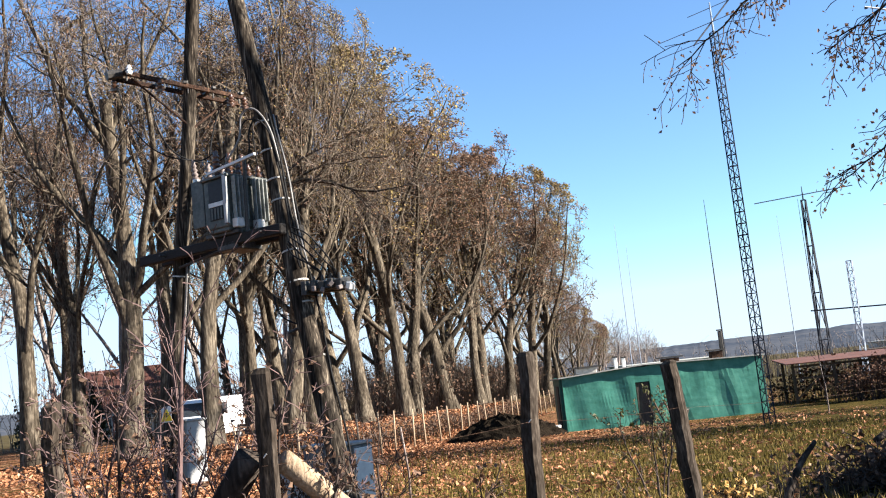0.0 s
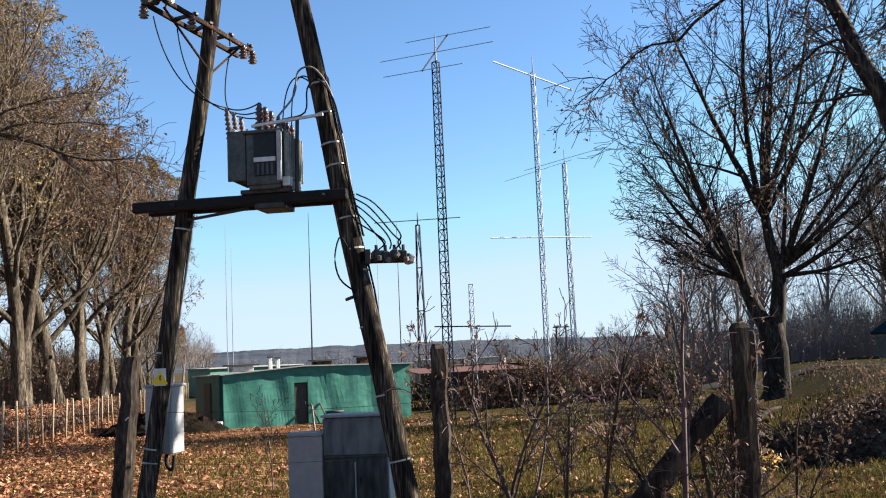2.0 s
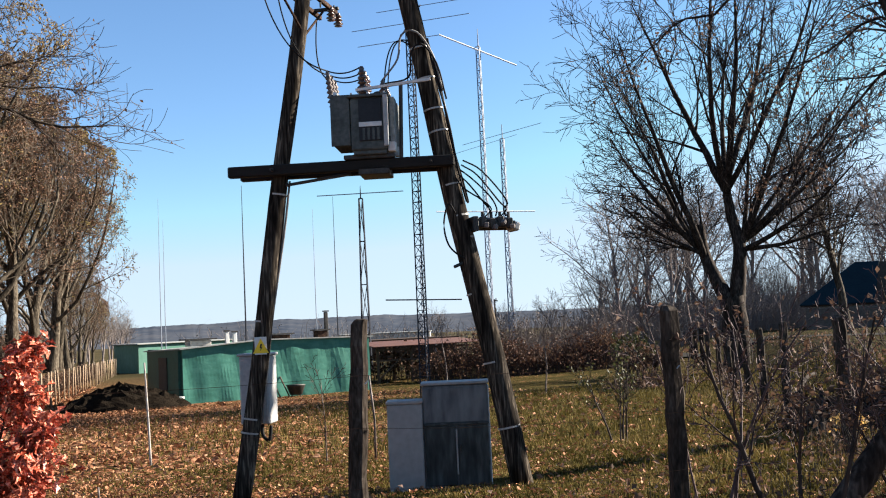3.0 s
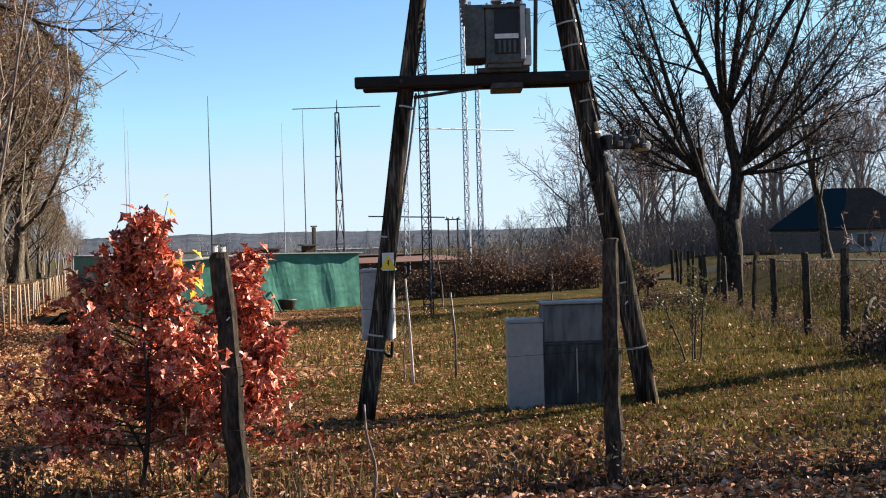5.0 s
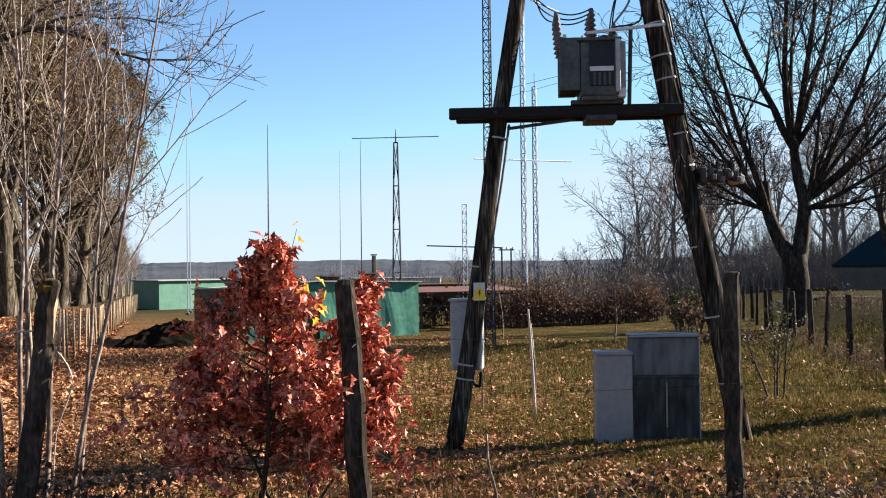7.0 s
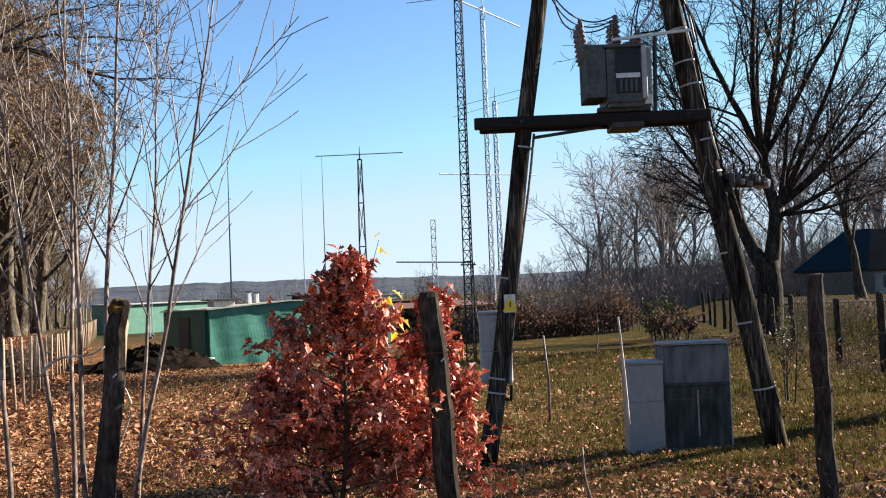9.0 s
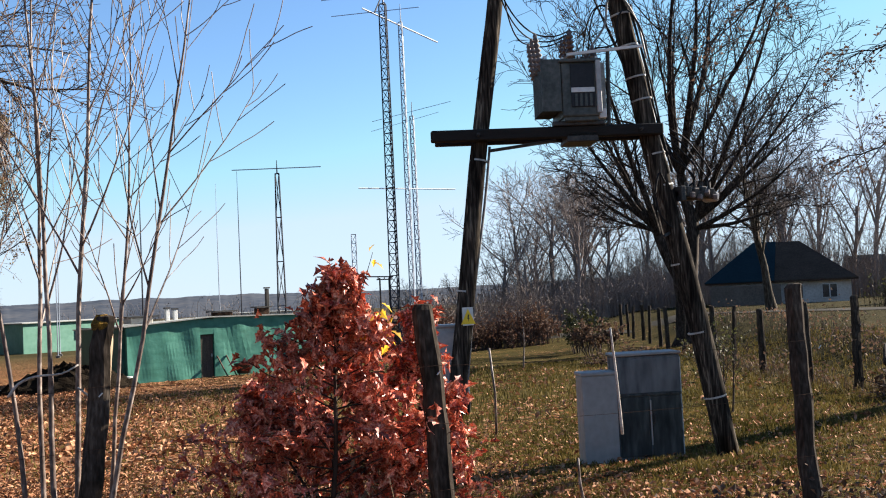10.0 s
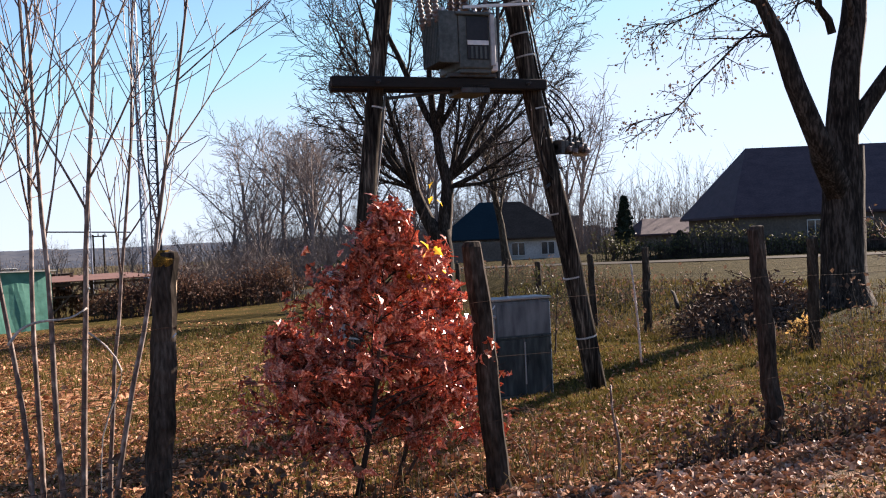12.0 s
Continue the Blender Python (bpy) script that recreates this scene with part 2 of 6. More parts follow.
# bluish tones stand for distance haze painted over the woods
M["hill"] = material("hazed_wooded_hill", [(0.036, 0.0456, 0.064), (0.06, 0.068, 0.084), (0.08, 0.084, 0.0944)], 0.02, 1.0, bump=0.0, fine=6, spec=0.0)
# far woods' brown lightened to carry painted haze
M["far_wood"] = material("hazy_bare_wood", [(0.124, 0.0992, 0.0837), (0.2092, 0.1705, 0.1472)], 0.4, 1.0, bump=0.0, fine=5, spread=0.3)
M["van_white"] = material("white_car_paint", [(0.75, 0.76, 0.78), (0.8, 0.81, 0.83)], 1, 0.3, bump=0.0, spec=0.5)
M["rubber"] = material("tyre_rubber", [(0.015, 0.015, 0.015), (0.03, 0.03, 0.03)], 5, 0.8, bump=0.0)
M["gravel"] = material("grey_gravel_road", [(0.01224, 0.01147, 0.009562), (0.02371, 0.02142, 0.01798), (0.03825, 0.03443, 0.02907)], 1.5, 1.0, bump=0.5, fine=12, spec=0.05)


def ground_material():
    """Autumn meadow: olive grass, dry straw and bare earth, with a carpet of fallen leaves that thickens towards the avenue and along the path."""
    m = bpy.data.materials.new("autumn_meadow")
    m.use_nodes = True
    n, l = m.node_tree.nodes, m.node_tree.links
    b = n["Principled BSDF"]
    pos = n.new("ShaderNodeNewGeometry").outputs["Position"]

    def noise_at(scale, detail=5.0, rough=0.6):
        t = n.new("ShaderNodeTexNoise")
        t.inputs["Scale"].default_value, t.inputs["Detail"].default_value, t.inputs["Roughness"].default_value = scale, detail, rough
        l.new(pos, t.inputs["Vector"])
        return t.outputs[0]

    def ramp(src, stops):
        r = n.new("ShaderNodeValToRGB")
        while len(r.color_ramp.elements) < len(stops):
            r.color_ramp.elements.new(0.5)
        for e, (p, c) in zip(r.color_ramp.elements, stops):
            e.position, e.color = p, (*c, 1) if len(c) == 3 else c
        l.new(src, r.inputs[0])
        return r.outputs[0]

    def mathn(op, a, c):
        k = n.new("ShaderNodeMath")
        k.operation = op
        for s, v in zip(k.inputs, (a, c)):
            if isinstance(v, (int, float)):
                s.default_value = v
            else:
                l.new(v, s)
        return k.outputs[0]

    def mix(f, a, c):
        k = n.new("ShaderNodeMix")
        k.data_type = "RGBA"
        l.new(f, k.inputs["Factor"])
        l.new(a, k.inputs[6])
        l.new(c, k.inputs[7])
        return k.outputs[2]

    grass = ramp(noise_at(0.9), [(0.3, (0.015, 0.0115, 0.003)), (0.5, (0.053, 0.036, 0.009)), (0.7, (0.108, 0.066, 0.023))])
    fine = ramp(noise_at(26), [(0.3, (0.006, 0.0055, 0.0025)), (0.5, (0.03, 0.029, 0.008)), (0.72, (0.09, 0.076, 0.026))])
    ff = mathn("MULTIPLY", noise_at(7), 1.0)
    base = mix(ff, grass, fine)
    cells = n.new("ShaderNodeTexVoronoi")
    cells.inputs["Scale"].default_value = 13.0
    warp = n.new("ShaderNodeVectorMath")
    warp.operation = "MULTIPLY_ADD"
    nz = n.new("ShaderNodeTexNoise")
    nz.inputs["Scale"].default_value = 9.0
    l.new(pos, nz.inputs["Vector"])
    l.new(nz.outputs["Color"], warp.inputs[0])
    warp.inputs[1].default_value = (0.12, 0.12, 0.12)
    l.new(pos, warp.inputs[2])
    l.new(warp.outputs[0], cells.inputs["Vector"])
    sep = n.new("ShaderNodeSeparateColor")
    l.new(cells.outputs["Color"], sep.inputs[0])
    leaf = ramp(sep.outputs[0], [(0.0, (0.038, 0.015, 0.008)), (0.35, (0.12, 0.046, 0.022)), (0.7, (0.225, 0.1, 0.048)), (1.0, (0.38, 0.235, 0.14))])
    xyz = n.new("ShaderNodeSeparateXYZ")
    l.new(pos, xyz.inputs[0])
    side = n.new("ShaderNodeMapRange")
    side.inputs["From Min"].default_value, side.inputs["From Max"].default_value = 5.0, -3.0
    side.inputs["To Min"].default_value, side.inputs["To Max"].default_value = 0.02, 0.74
    l.new(mathn("ADD", xyz.outputs[0], mathn("MULTIPLY", xyz.outputs[1], -0.12)), side.inputs[0])
    path = n.new("ShaderNodeMapRange")
    path.inputs["From Min"].default_value, path.inputs["From Max"].default_value = 0.9, -0.3
    path.inputs["To Min"].default_value, path.inputs["To Max"].default_value = 0.0, 0.6
    l.new(xyz.outputs[1], path.inputs[0])
    cover = mathn("MAXIMUM", side.outputs[0], path.outputs[0])
    cover = mathn("ADD", cover, mathn("MULTIPLY", mathn("SUBTRACT", noise_at(0.35), 0.5), 1.3))
    pick = mathn("LESS_THAN", sep.outputs[1], cover)
    col = mix(pick, base, leaf)
    far = n.new("ShaderNodeMapRange")
    far.inputs["From Min"].default_value, far.inputs["From Max"].default_value = 45.0, 80.0
    l.new(xyz.outputs[1], far.inputs[0])
    field = ramp(noise_at(0.06), [(0.35, (0.038, 0.032, 0.015)), (0.65, (0.08, 0.062, 0.03))])
    col = mix(far.outputs[0], col, field)
    # bank beyond the side fence: brush and shadows put into a darker grass colour
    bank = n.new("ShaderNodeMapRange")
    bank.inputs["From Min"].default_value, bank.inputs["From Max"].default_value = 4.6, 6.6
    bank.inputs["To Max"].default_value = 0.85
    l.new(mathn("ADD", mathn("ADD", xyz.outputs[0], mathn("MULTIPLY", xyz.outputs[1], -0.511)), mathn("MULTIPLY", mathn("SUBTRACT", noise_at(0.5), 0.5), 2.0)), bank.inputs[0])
    bankside = ramp(noise_at(3.0, 8.0), [(0.3, (0.006, 0.0052, 0.002)), (0.5, (0.021, 0.0185, 0.006)), (0.72, (0.048, 0.038, 0.014))])
    col = mix(bank.outputs[0], col, bankside)
    # the path: trodden pale earth in front of the fence
    walkway = n.new("ShaderNodeMapRange")
    walkway.inputs["From Min"].default_value, walkway.inputs["From Max"].default_value = 0.0, -0.4
    walkway.inputs["To Max"].default_value = 0.8
    l.new(mathn("ADD", mathn("ADD", xyz.outputs[1], mathn("MULTIPLY", xyz.outputs[0], 0.2)), mathn("MULTIPLY", mathn("SUBTRACT", noise_at(2.2), 0.5), 0.5)), walkway.inputs[0])
    earth = ramp(noise_at(14), [(0.3, (0.065, 0.042, 0.028)), (0.55, (0.23, 0.165, 0.12)), (0.75, (0.39, 0.3, 0.23))])
    col = mix(mathn("MULTIPLY", walkway.outputs[0], mathn("MINIMUM", mathn("MAXIMUM", mathn("MULTIPLY", mathn("SUBTRACT", noise_at(5.0, 8.0), 0.36), 5.0), 0.0), 1.0)), col, earth)
    # trodden strip of bare dark soil before the fence, a shadow painted into it
    strip = mathn("ABSOLUTE", mathn("ADD", mathn("ADD", xyz.outputs[1], 0.2), mathn("MULTIPLY", xyz.outputs[0], 0.2)), 0.0)
    bare = n.new("ShaderNodeMapRange")
    bare.inputs["From Min"].default_value, bare.inputs["From Max"].default_value = 0.2, 0.1
    l.new(mathn("ADD", strip, mathn("MULTIPLY", mathn("SUBTRACT", noise_at(4.0), 0.5), 0.35)), bare.inputs[0])
    west = n.new("ShaderNodeMapRange")
    west.inputs["From Min"].default_value, west.inputs["From Max"].default_value = -2.6, -1.0
    l.new(xyz.outputs[0], west.inputs[0])
    # near-black tones carry the shadow as well as the soil
    soil = ramp(noise_at(30), [(0.35, (0.006, 0.005, 0.004)), (0.7, (0.03, 0.022, 0.015))])
    col = mix(mathn("MULTIPLY", bare.outputs[0], west.outputs[0]), col, soil)
    l.new(col, b.inputs["Base Color"])
    b.inputs["Roughness"].default_value = 1.0
    b.inputs["Specular IOR Level"].default_value = 0.02
    bp = n.new("ShaderNodeBump")
    bp.inputs["Strength"].default_value, bp.inputs["Distance"].default_value = 0.9, 0.05
    l.new(mathn("ADD", noise_at(18), mathn("MULTIPLY", sep.outputs[2], 0.5)), bp.inputs["Height"])
    l.new(bp.outputs[0], b.inputs["Normal"])
    return m


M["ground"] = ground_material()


# ---- geometry helpers ----
class Geo:
    """Vertices and faces gathered into one mesh."""

    def __init__(self):
        self.v, self.f, self.n = [], [], 0

    def add(self, verts, faces):
        self.f += [tuple(i + self.n for i in f) for f in faces]
        self.v += [tuple(p) for p in verts]
        self.n += len(verts)
        return self

    def box(self, size, m=Matrix(), bevel=0.0, segments=1):
        bm = bmesh.new()
        bmesh.ops.create_cube(bm, size=1)
        bmesh.ops.scale(bm, vec=size, verts=bm.verts)
        if bevel:
            bmesh.ops.bevel(bm, geom=bm.edges[:], offset=bevel, segments=segments, affect="EDGES", profile=0.5)
        bm.verts.index_update()
        self.add([m @ v.co for v in bm.verts], [[v.index for v in f.verts] for f in bm.faces])
        bm.free()
        return self

    def tube(self, pts, radii, sides=8, caps=True, twist=0.0, rough=0.0):
        pts = np.asarray(pts, float)
        radii = np.broadcast_to(np.asarray(radii, float), (len(pts),))
        d = np.gradient(pts, axis=0)
        d /= np.linalg.norm(d, axis=1, keepdims=True) + 1e-9
        ref = np.array([0.0, 0.0, 1.0]) if abs(d[0][2]) < 0.9 else np.array([1.0, 0.0, 0.0])
        a = np.cross(d, ref)
        a /= np.linalg.norm(a, axis=1, keepdims=True) + 1e-9
        b = np.cross(d, a)
        ang = np.arange(sides) * 2 * np.pi / sides
        ring = (a[:, None] * np.cos(ang)[None, :, None] + b[:, None] * np.sin(ang)[None, :, None])
        r = radii[:, None] * np.ones((1, sides))
        if rough:
            r = r * (1 + rough * (rng.random((1, sides)) - 0.5) + 0.5 * rough * (rng.random(r.shape) - 0.5))
        v = pts[:, None] + ring * r[..., None]
        k = len(pts)
        faces = [(i * sides + j, i * sides + (j + 1) % sides, (i + 1) * sides + (j + 1) % sides, (i + 1) * sides + j) for i in range(k - 1) for j in range(sides)]
        if caps:
            faces += [tuple(range(sides))[::-1], tuple((k - 1) * sides + j for j in range(sides))]
        return self.add(v.reshape(-1, 3), faces)

    def many(self, lines, sides):
        """Thin open tubes, all at once: lines of (points, radii) of any lengths."""
        groups = {}
        for pts, radii in lines:
            groups.setdefault(len(pts), []).append((pts, radii))
        for k, some in groups.items():
            P, R = np.array([s[0] for s in some], float), np.array([s[1] for s in some], float)
            d = np.gradient(P, axis=1)
            d /= np.linalg.norm(d, axis=2, keepdims=True) + 1e-9
            ref = np.where(np.abs(d[:, :1, 2:]) < 0.9, np.array([0.0, 0, 1]), np.array([1.0, 0, 0]))
            a = np.cross(d, np.broadcast_to(ref, d.shape))
            a /= np.linalg.norm(a, axis=2, keepdims=True) + 1e-9
            c = np.cross(d, a)
            ang = np.arange(sides) * 2 * np.pi / sides
            v = P[:, :, None] + (a[:, :, None] * np.cos(ang)[:, None] + c[:, :, None] * np.sin(ang)[:, None]) * R[:, :, None, None]
            i, j = np.meshgrid(np.arange(k - 1), np.arange(sides), indexing="ij")
            one = np.stack([i * sides + j, i * sides + (j + 1) % sides, (i + 1) * sides + (j + 1) % sides, (i + 1) * sides + j], -1).reshape(-1, 4)
            faces = (np.arange(len(some))[:, None, None] * (k * sides) + one + self.n).reshape(-1, 4)
            self.v += v.reshape(-1, 3).tolist()
            self.f += faces.tolist()
            self.n += len(some) * k * sides
        return self

    def rod(self, p, q, r, r2=None, sides=8):
        return self.tube([p, q], [r, r if r2 is None else r2], sides)

    def mesh(self, name, mat, smooth=False):
        me = bpy.data.meshes.new(name)
        me.from_pydata(self.v, [], self.f)
        me.materials.append(mat)
        if smooth:
            me.polygons.foreach_set("use_smooth", [True] * len(me.polygons))
        me.update()
        return me


def part(name, geo, mat, parent, label="", smooth=False):
    ob = new(name, geo.mesh(name, mat, smooth) if isinstance(geo, Geo) else geo)
    ob.parent = parent
    return tagged(ob, label)


def thing(name, label, category, at=(0, 0, 0), rot=0.0, group=""):
    ob = new(name)
    ob.empty_display_size = 0.2
    ob.matrix_world = pose(*at, 0, 0, rot)
    return tagged(ob, label, category, group)


def single(name, geo, mat, label, category, at=(0, 0, 0), rot=0.0, group="", kind="", smooth=False):
    ob = new(name, geo.mesh(name, mat, smooth))
    ob.matrix_world = pose(*at, 0, 0, rot)
    return tagged(ob, label, category, group, kind)


# ---- ground ----
FENCE_O, FENCE_D = np.array([4.0, -0.84]), np.array([0.455, 0.8905])


def ground_z(x, y):
    """Height of the ground: level along the path, falling to the meadow, with the road bank to one side and the avenue's bank to the other."""
    x, y = np.asarray(x, float), np.asarray(y, float)
    basin = np.interp(y, [-200, -8, -0.5, 1, 4.5, 36, 90, 400, 3000], [0.1, -0.05, 0, -0.03, -0.41, -1.4, -2.1, -6, -7])
    side = np.interp(y, [-3, 0, 3, 7.5, 10, 13, 18, 25, 60, 120, 400, 3000], [0, -0.04, -0.19, -0.4, -0.54, -0.66, -0.76, -0.9, -1.2, -2.1, -6, -7])
    bank = np.interp(y, [-3, 6, 30, 70, 140, 400, 3000], [0.02, -0.08, 0.0, -0.5, -1.9, -6, -7])
    s = (x - FENCE_O[0]) * FENCE_D[1] - (y - FENCE_O[1]) * FENCE_D[0]
    w1 = np.clip((s + 4) / 4, 0, 1)
    w1 = w1 * w1 * (3 - 2 * w1)
    w2 = np.clip((s - 0.3) / 3.5, 0, 1)
    w2 = w2 * w2 * (3 - 2 * w2)
    z = basin * (1 - w1) + side * w1
    z = z * (1 - w2) + bank * w2
    left = np.interp(y, [0, 8, 30, 60, 120, 400, 3000], [-0.05, -0.12, -0.28, -0.75, -1.8, -6, -7])
    w3 = np.clip((-6.4 - x) / 3.0, 0, 1)
    w3 = w3 * w3 * (3 - 2 * w3)
    z = z * (1 - w3) + left * w3
    furrow = np.exp(-((y + 0.2 + 0.2 * x) / 0.13) ** 2) * np.clip((x + 2.6) / 1.5, 0, 1) * np.clip((6 - x) / 2, 0, 1)
    return z - 0.08 * furrow


def axis(a, b, fine, far):
    """Coordinates at even steps from a to b, and ever wider ones out to far on both sides."""
    core = np.arange(a, b, fine)
    out, step, p = [], fine, b
    while p < far:
        out.append(p)
        step *= 1.17
        p += step
    low, step, p = [], fine, a - fine
    while p > -far:
        low.append(p)
        step *= 1.17
        p -= step
    return np.concatenate([[-far], low[::-1], core, out, [far]])


def build_ground():
    xs, ys = axis(-9, 14, 0.14, 3200), axis(-4, 14, 0.14, 3200)
    X, Y = np.meshgrid(xs, ys)
    Z = ground_z(X, Y)
    k = np.exp(-((np.abs(X - 2) / 40) ** 2) - (np.abs(Y - 8) / 50) ** 2)
    bumps = sum(a * np.sin(X * f + p) * np.sin(Y * f * 1.13 + 2 * p) for a, f, p in ((0.02, 1.7, 0.3), (0.014, 3.9, 1.1), (0.008, 9.1, 2.0), (0.006, 17.0, 0.7)))
    Z = Z + bumps * k + 0.012 * k * (rng.random(X.shape) - 0.5)
    w = len(xs)
    g = Geo()
    idx = np.arange(X.size).reshape(X.shape)
    faces = np.stack([idx[:-1, :-1], idx[:-1, 1:], idx[1:, 1:], idx[1:, :-1]], -1).reshape(-1, 4)
    g.v, g.f = np.stack([X, Y, Z], -1).reshape(-1, 3).tolist(), faces.tolist()
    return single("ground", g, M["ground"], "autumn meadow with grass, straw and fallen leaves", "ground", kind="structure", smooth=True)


build_ground()


def gpt(x, y, dz=0.0):
    return (x, y, float(ground_z(x, y)) + dz)


# ---- pole structure ----
def smooth_line(pts, n):
    """A smooth curve through the given points."""
    p = [Vector(q) for q in pts]
    p = [p[0] * 2 - p[1]] + p + [p[-1] * 2 - p[-2]]
    out, k = [], len(pts) - 1
    for i in range(n + 1):
        u = i / n * k
        j = min(int(u), k - 1)
        t = u - j
        a, b, c, d = p[j : j + 4]
        out.append(0.5 * ((2 * b) + (c - a) * t + (2 * a - 5 * b + 4 * c - d) * t * t + (3 * b - a - 3 * c + d) * t ** 3))
    return out


POLE_L, POLE_R = (Vector((-0.415, 4.816, -0.45)), Vector((0.403, 4.68, 5.0))), (Vector((2.506, 3.835, -0.45)), Vector((1.559, 4.241, 5.0)))


def on_axis(axis_pts, z):
    a, b = axis_pts
    return a + (b - a) * ((z - a.z) / (b.z - a.z))


def utility_pole(axis_pts, top, r0, r1, label, straps):
    """A leaning round pole with a slightly crooked, cracked shaft; steel straps round it."""
    ob = thing("utility_pole", label, "pole", on_axis(axis_pts, -0.45), group="pole pair")
    o = ob.location
    zs = np.linspace(-0.45, top, 22)
    pts = [on_axis(axis_pts, z) - o + Vector((0.012 * math.sin(1.7 * z), 0.012 * math.cos(1.3 * z + 1), 0)) for z in zs]
    part("shaft", Geo().tube(pts, np.linspace(r0, r1, 22), 14, rough=0.09), M["pole"], ob, smooth=True)
    for z in straps:
        p, r = on_axis(axis_pts, z) - o, r0 + (r1 - r0) * (z + 0.45) / (top + 0.45) + 0.012
        d = (axis_pts[1] - axis_pts[0]).normalized()
        part("strap", Geo().tube([p - d * 0.009, p + d * 0.009], r - 0.006, 14), M["strap"], ob, "bright steel strap")
    return ob


pole_l = utility_pole(POLE_L, 8.2, 0.1, 0.078, "dark weathered wooden pole leaning inwards with steel straps", [0.35, 0.5, 1.55, 2.95])
pole_r = utility_pole(POLE_R, 8.0, 0.12, 0.095, "dark weathered wooden strut pole with cables strapped along it", [0.3, 1.0, 1.75, 2.35, 2.6, 2.95, 3.55, 3.8, 4.15, 4.5])

BEAM_U = Vector((0.944, -0.33, 0)).normalized()
BEAM_N = Vector((0.33, 0.944, 0)).normalized()
BEAM_ANG = math.degrees(math.atan2(BEAM_U.y, BEAM_U.x))
BEAM_A = Vector((-0.40, 4.87, 3.20))


def beam_frame(u, v=0.0, z=0.0):
    """A place u metres along the beam from its free end, v behind it and z above its axis."""
    return BEAM_A + BEAM_U * u + BEAM_N * v + Vector((0, 0, z))


def platform_beam():
    ob = thing("platform_beam", "black tarred timber beams bolted between two poles", "beam", BEAM_A, BEAM_ANG)
    for v, short in ((-0.13, 0.0), (0.16, 0.06)):
        part("timber", Geo().box((2.5 - short, 0.1, 0.12), pose(1.25 + short / 2, v, 0.0), 0.012), M["beam"], ob)
    part("brace", Geo().rod((0.62, -0.06, -0.16), (1.35, -0.06, -0.075), 0.018), M["dark_metal"], ob, "thin steel brace under the beam")
    for u in (0.5, 2.25):
        part("bolt", Geo().rod((u, -0.26, 0.0), (u, 0.3, 0.0), 0.012).rod((u, -0.2, 0), (u, -0.18, 0), 0.022, sides=6), M["dark_metal"], ob)
    part("bracket", Geo().box((0.34, 0.4, 0.1), pose(1.62, 0.02, -0.06), 0.01), M["dark_metal"], ob, "dark mounting plate")
    return ob


platform_beam()


def ribbed(h, r, ribs, core=0.4):
    """Profile of a ribbed insulator standing on its base."""
    zs, rs = [0.0], [r * 0.8]
    for k in range(ribs):
        z0, dz = h * (0.08 + 0.8 * k / ribs), h * 0.8 / ribs
        rr = r * (1.0 - 0.35 * k / ribs)
        zs += [z0, z0 + 0.35 * dz, z0 + 0.5 * dz, z0 + 0.98 * dz]
        rs += [r * core, rr, rr * 0.9, r * core]
    zs += [h * 0.92, h]
    rs += [r * 0.5, r * 0.3]
    return np.array(zs), np.array(rs)


def insulator_geo(p, h, r, ribs, d=(0, 0, 1)):
    zs, rs = ribbed(h, r, ribs)
    d = np.array(Vector(d).normalized())
    return Geo().tube([np.array(p) + d * z for z in zs], rs, 12)


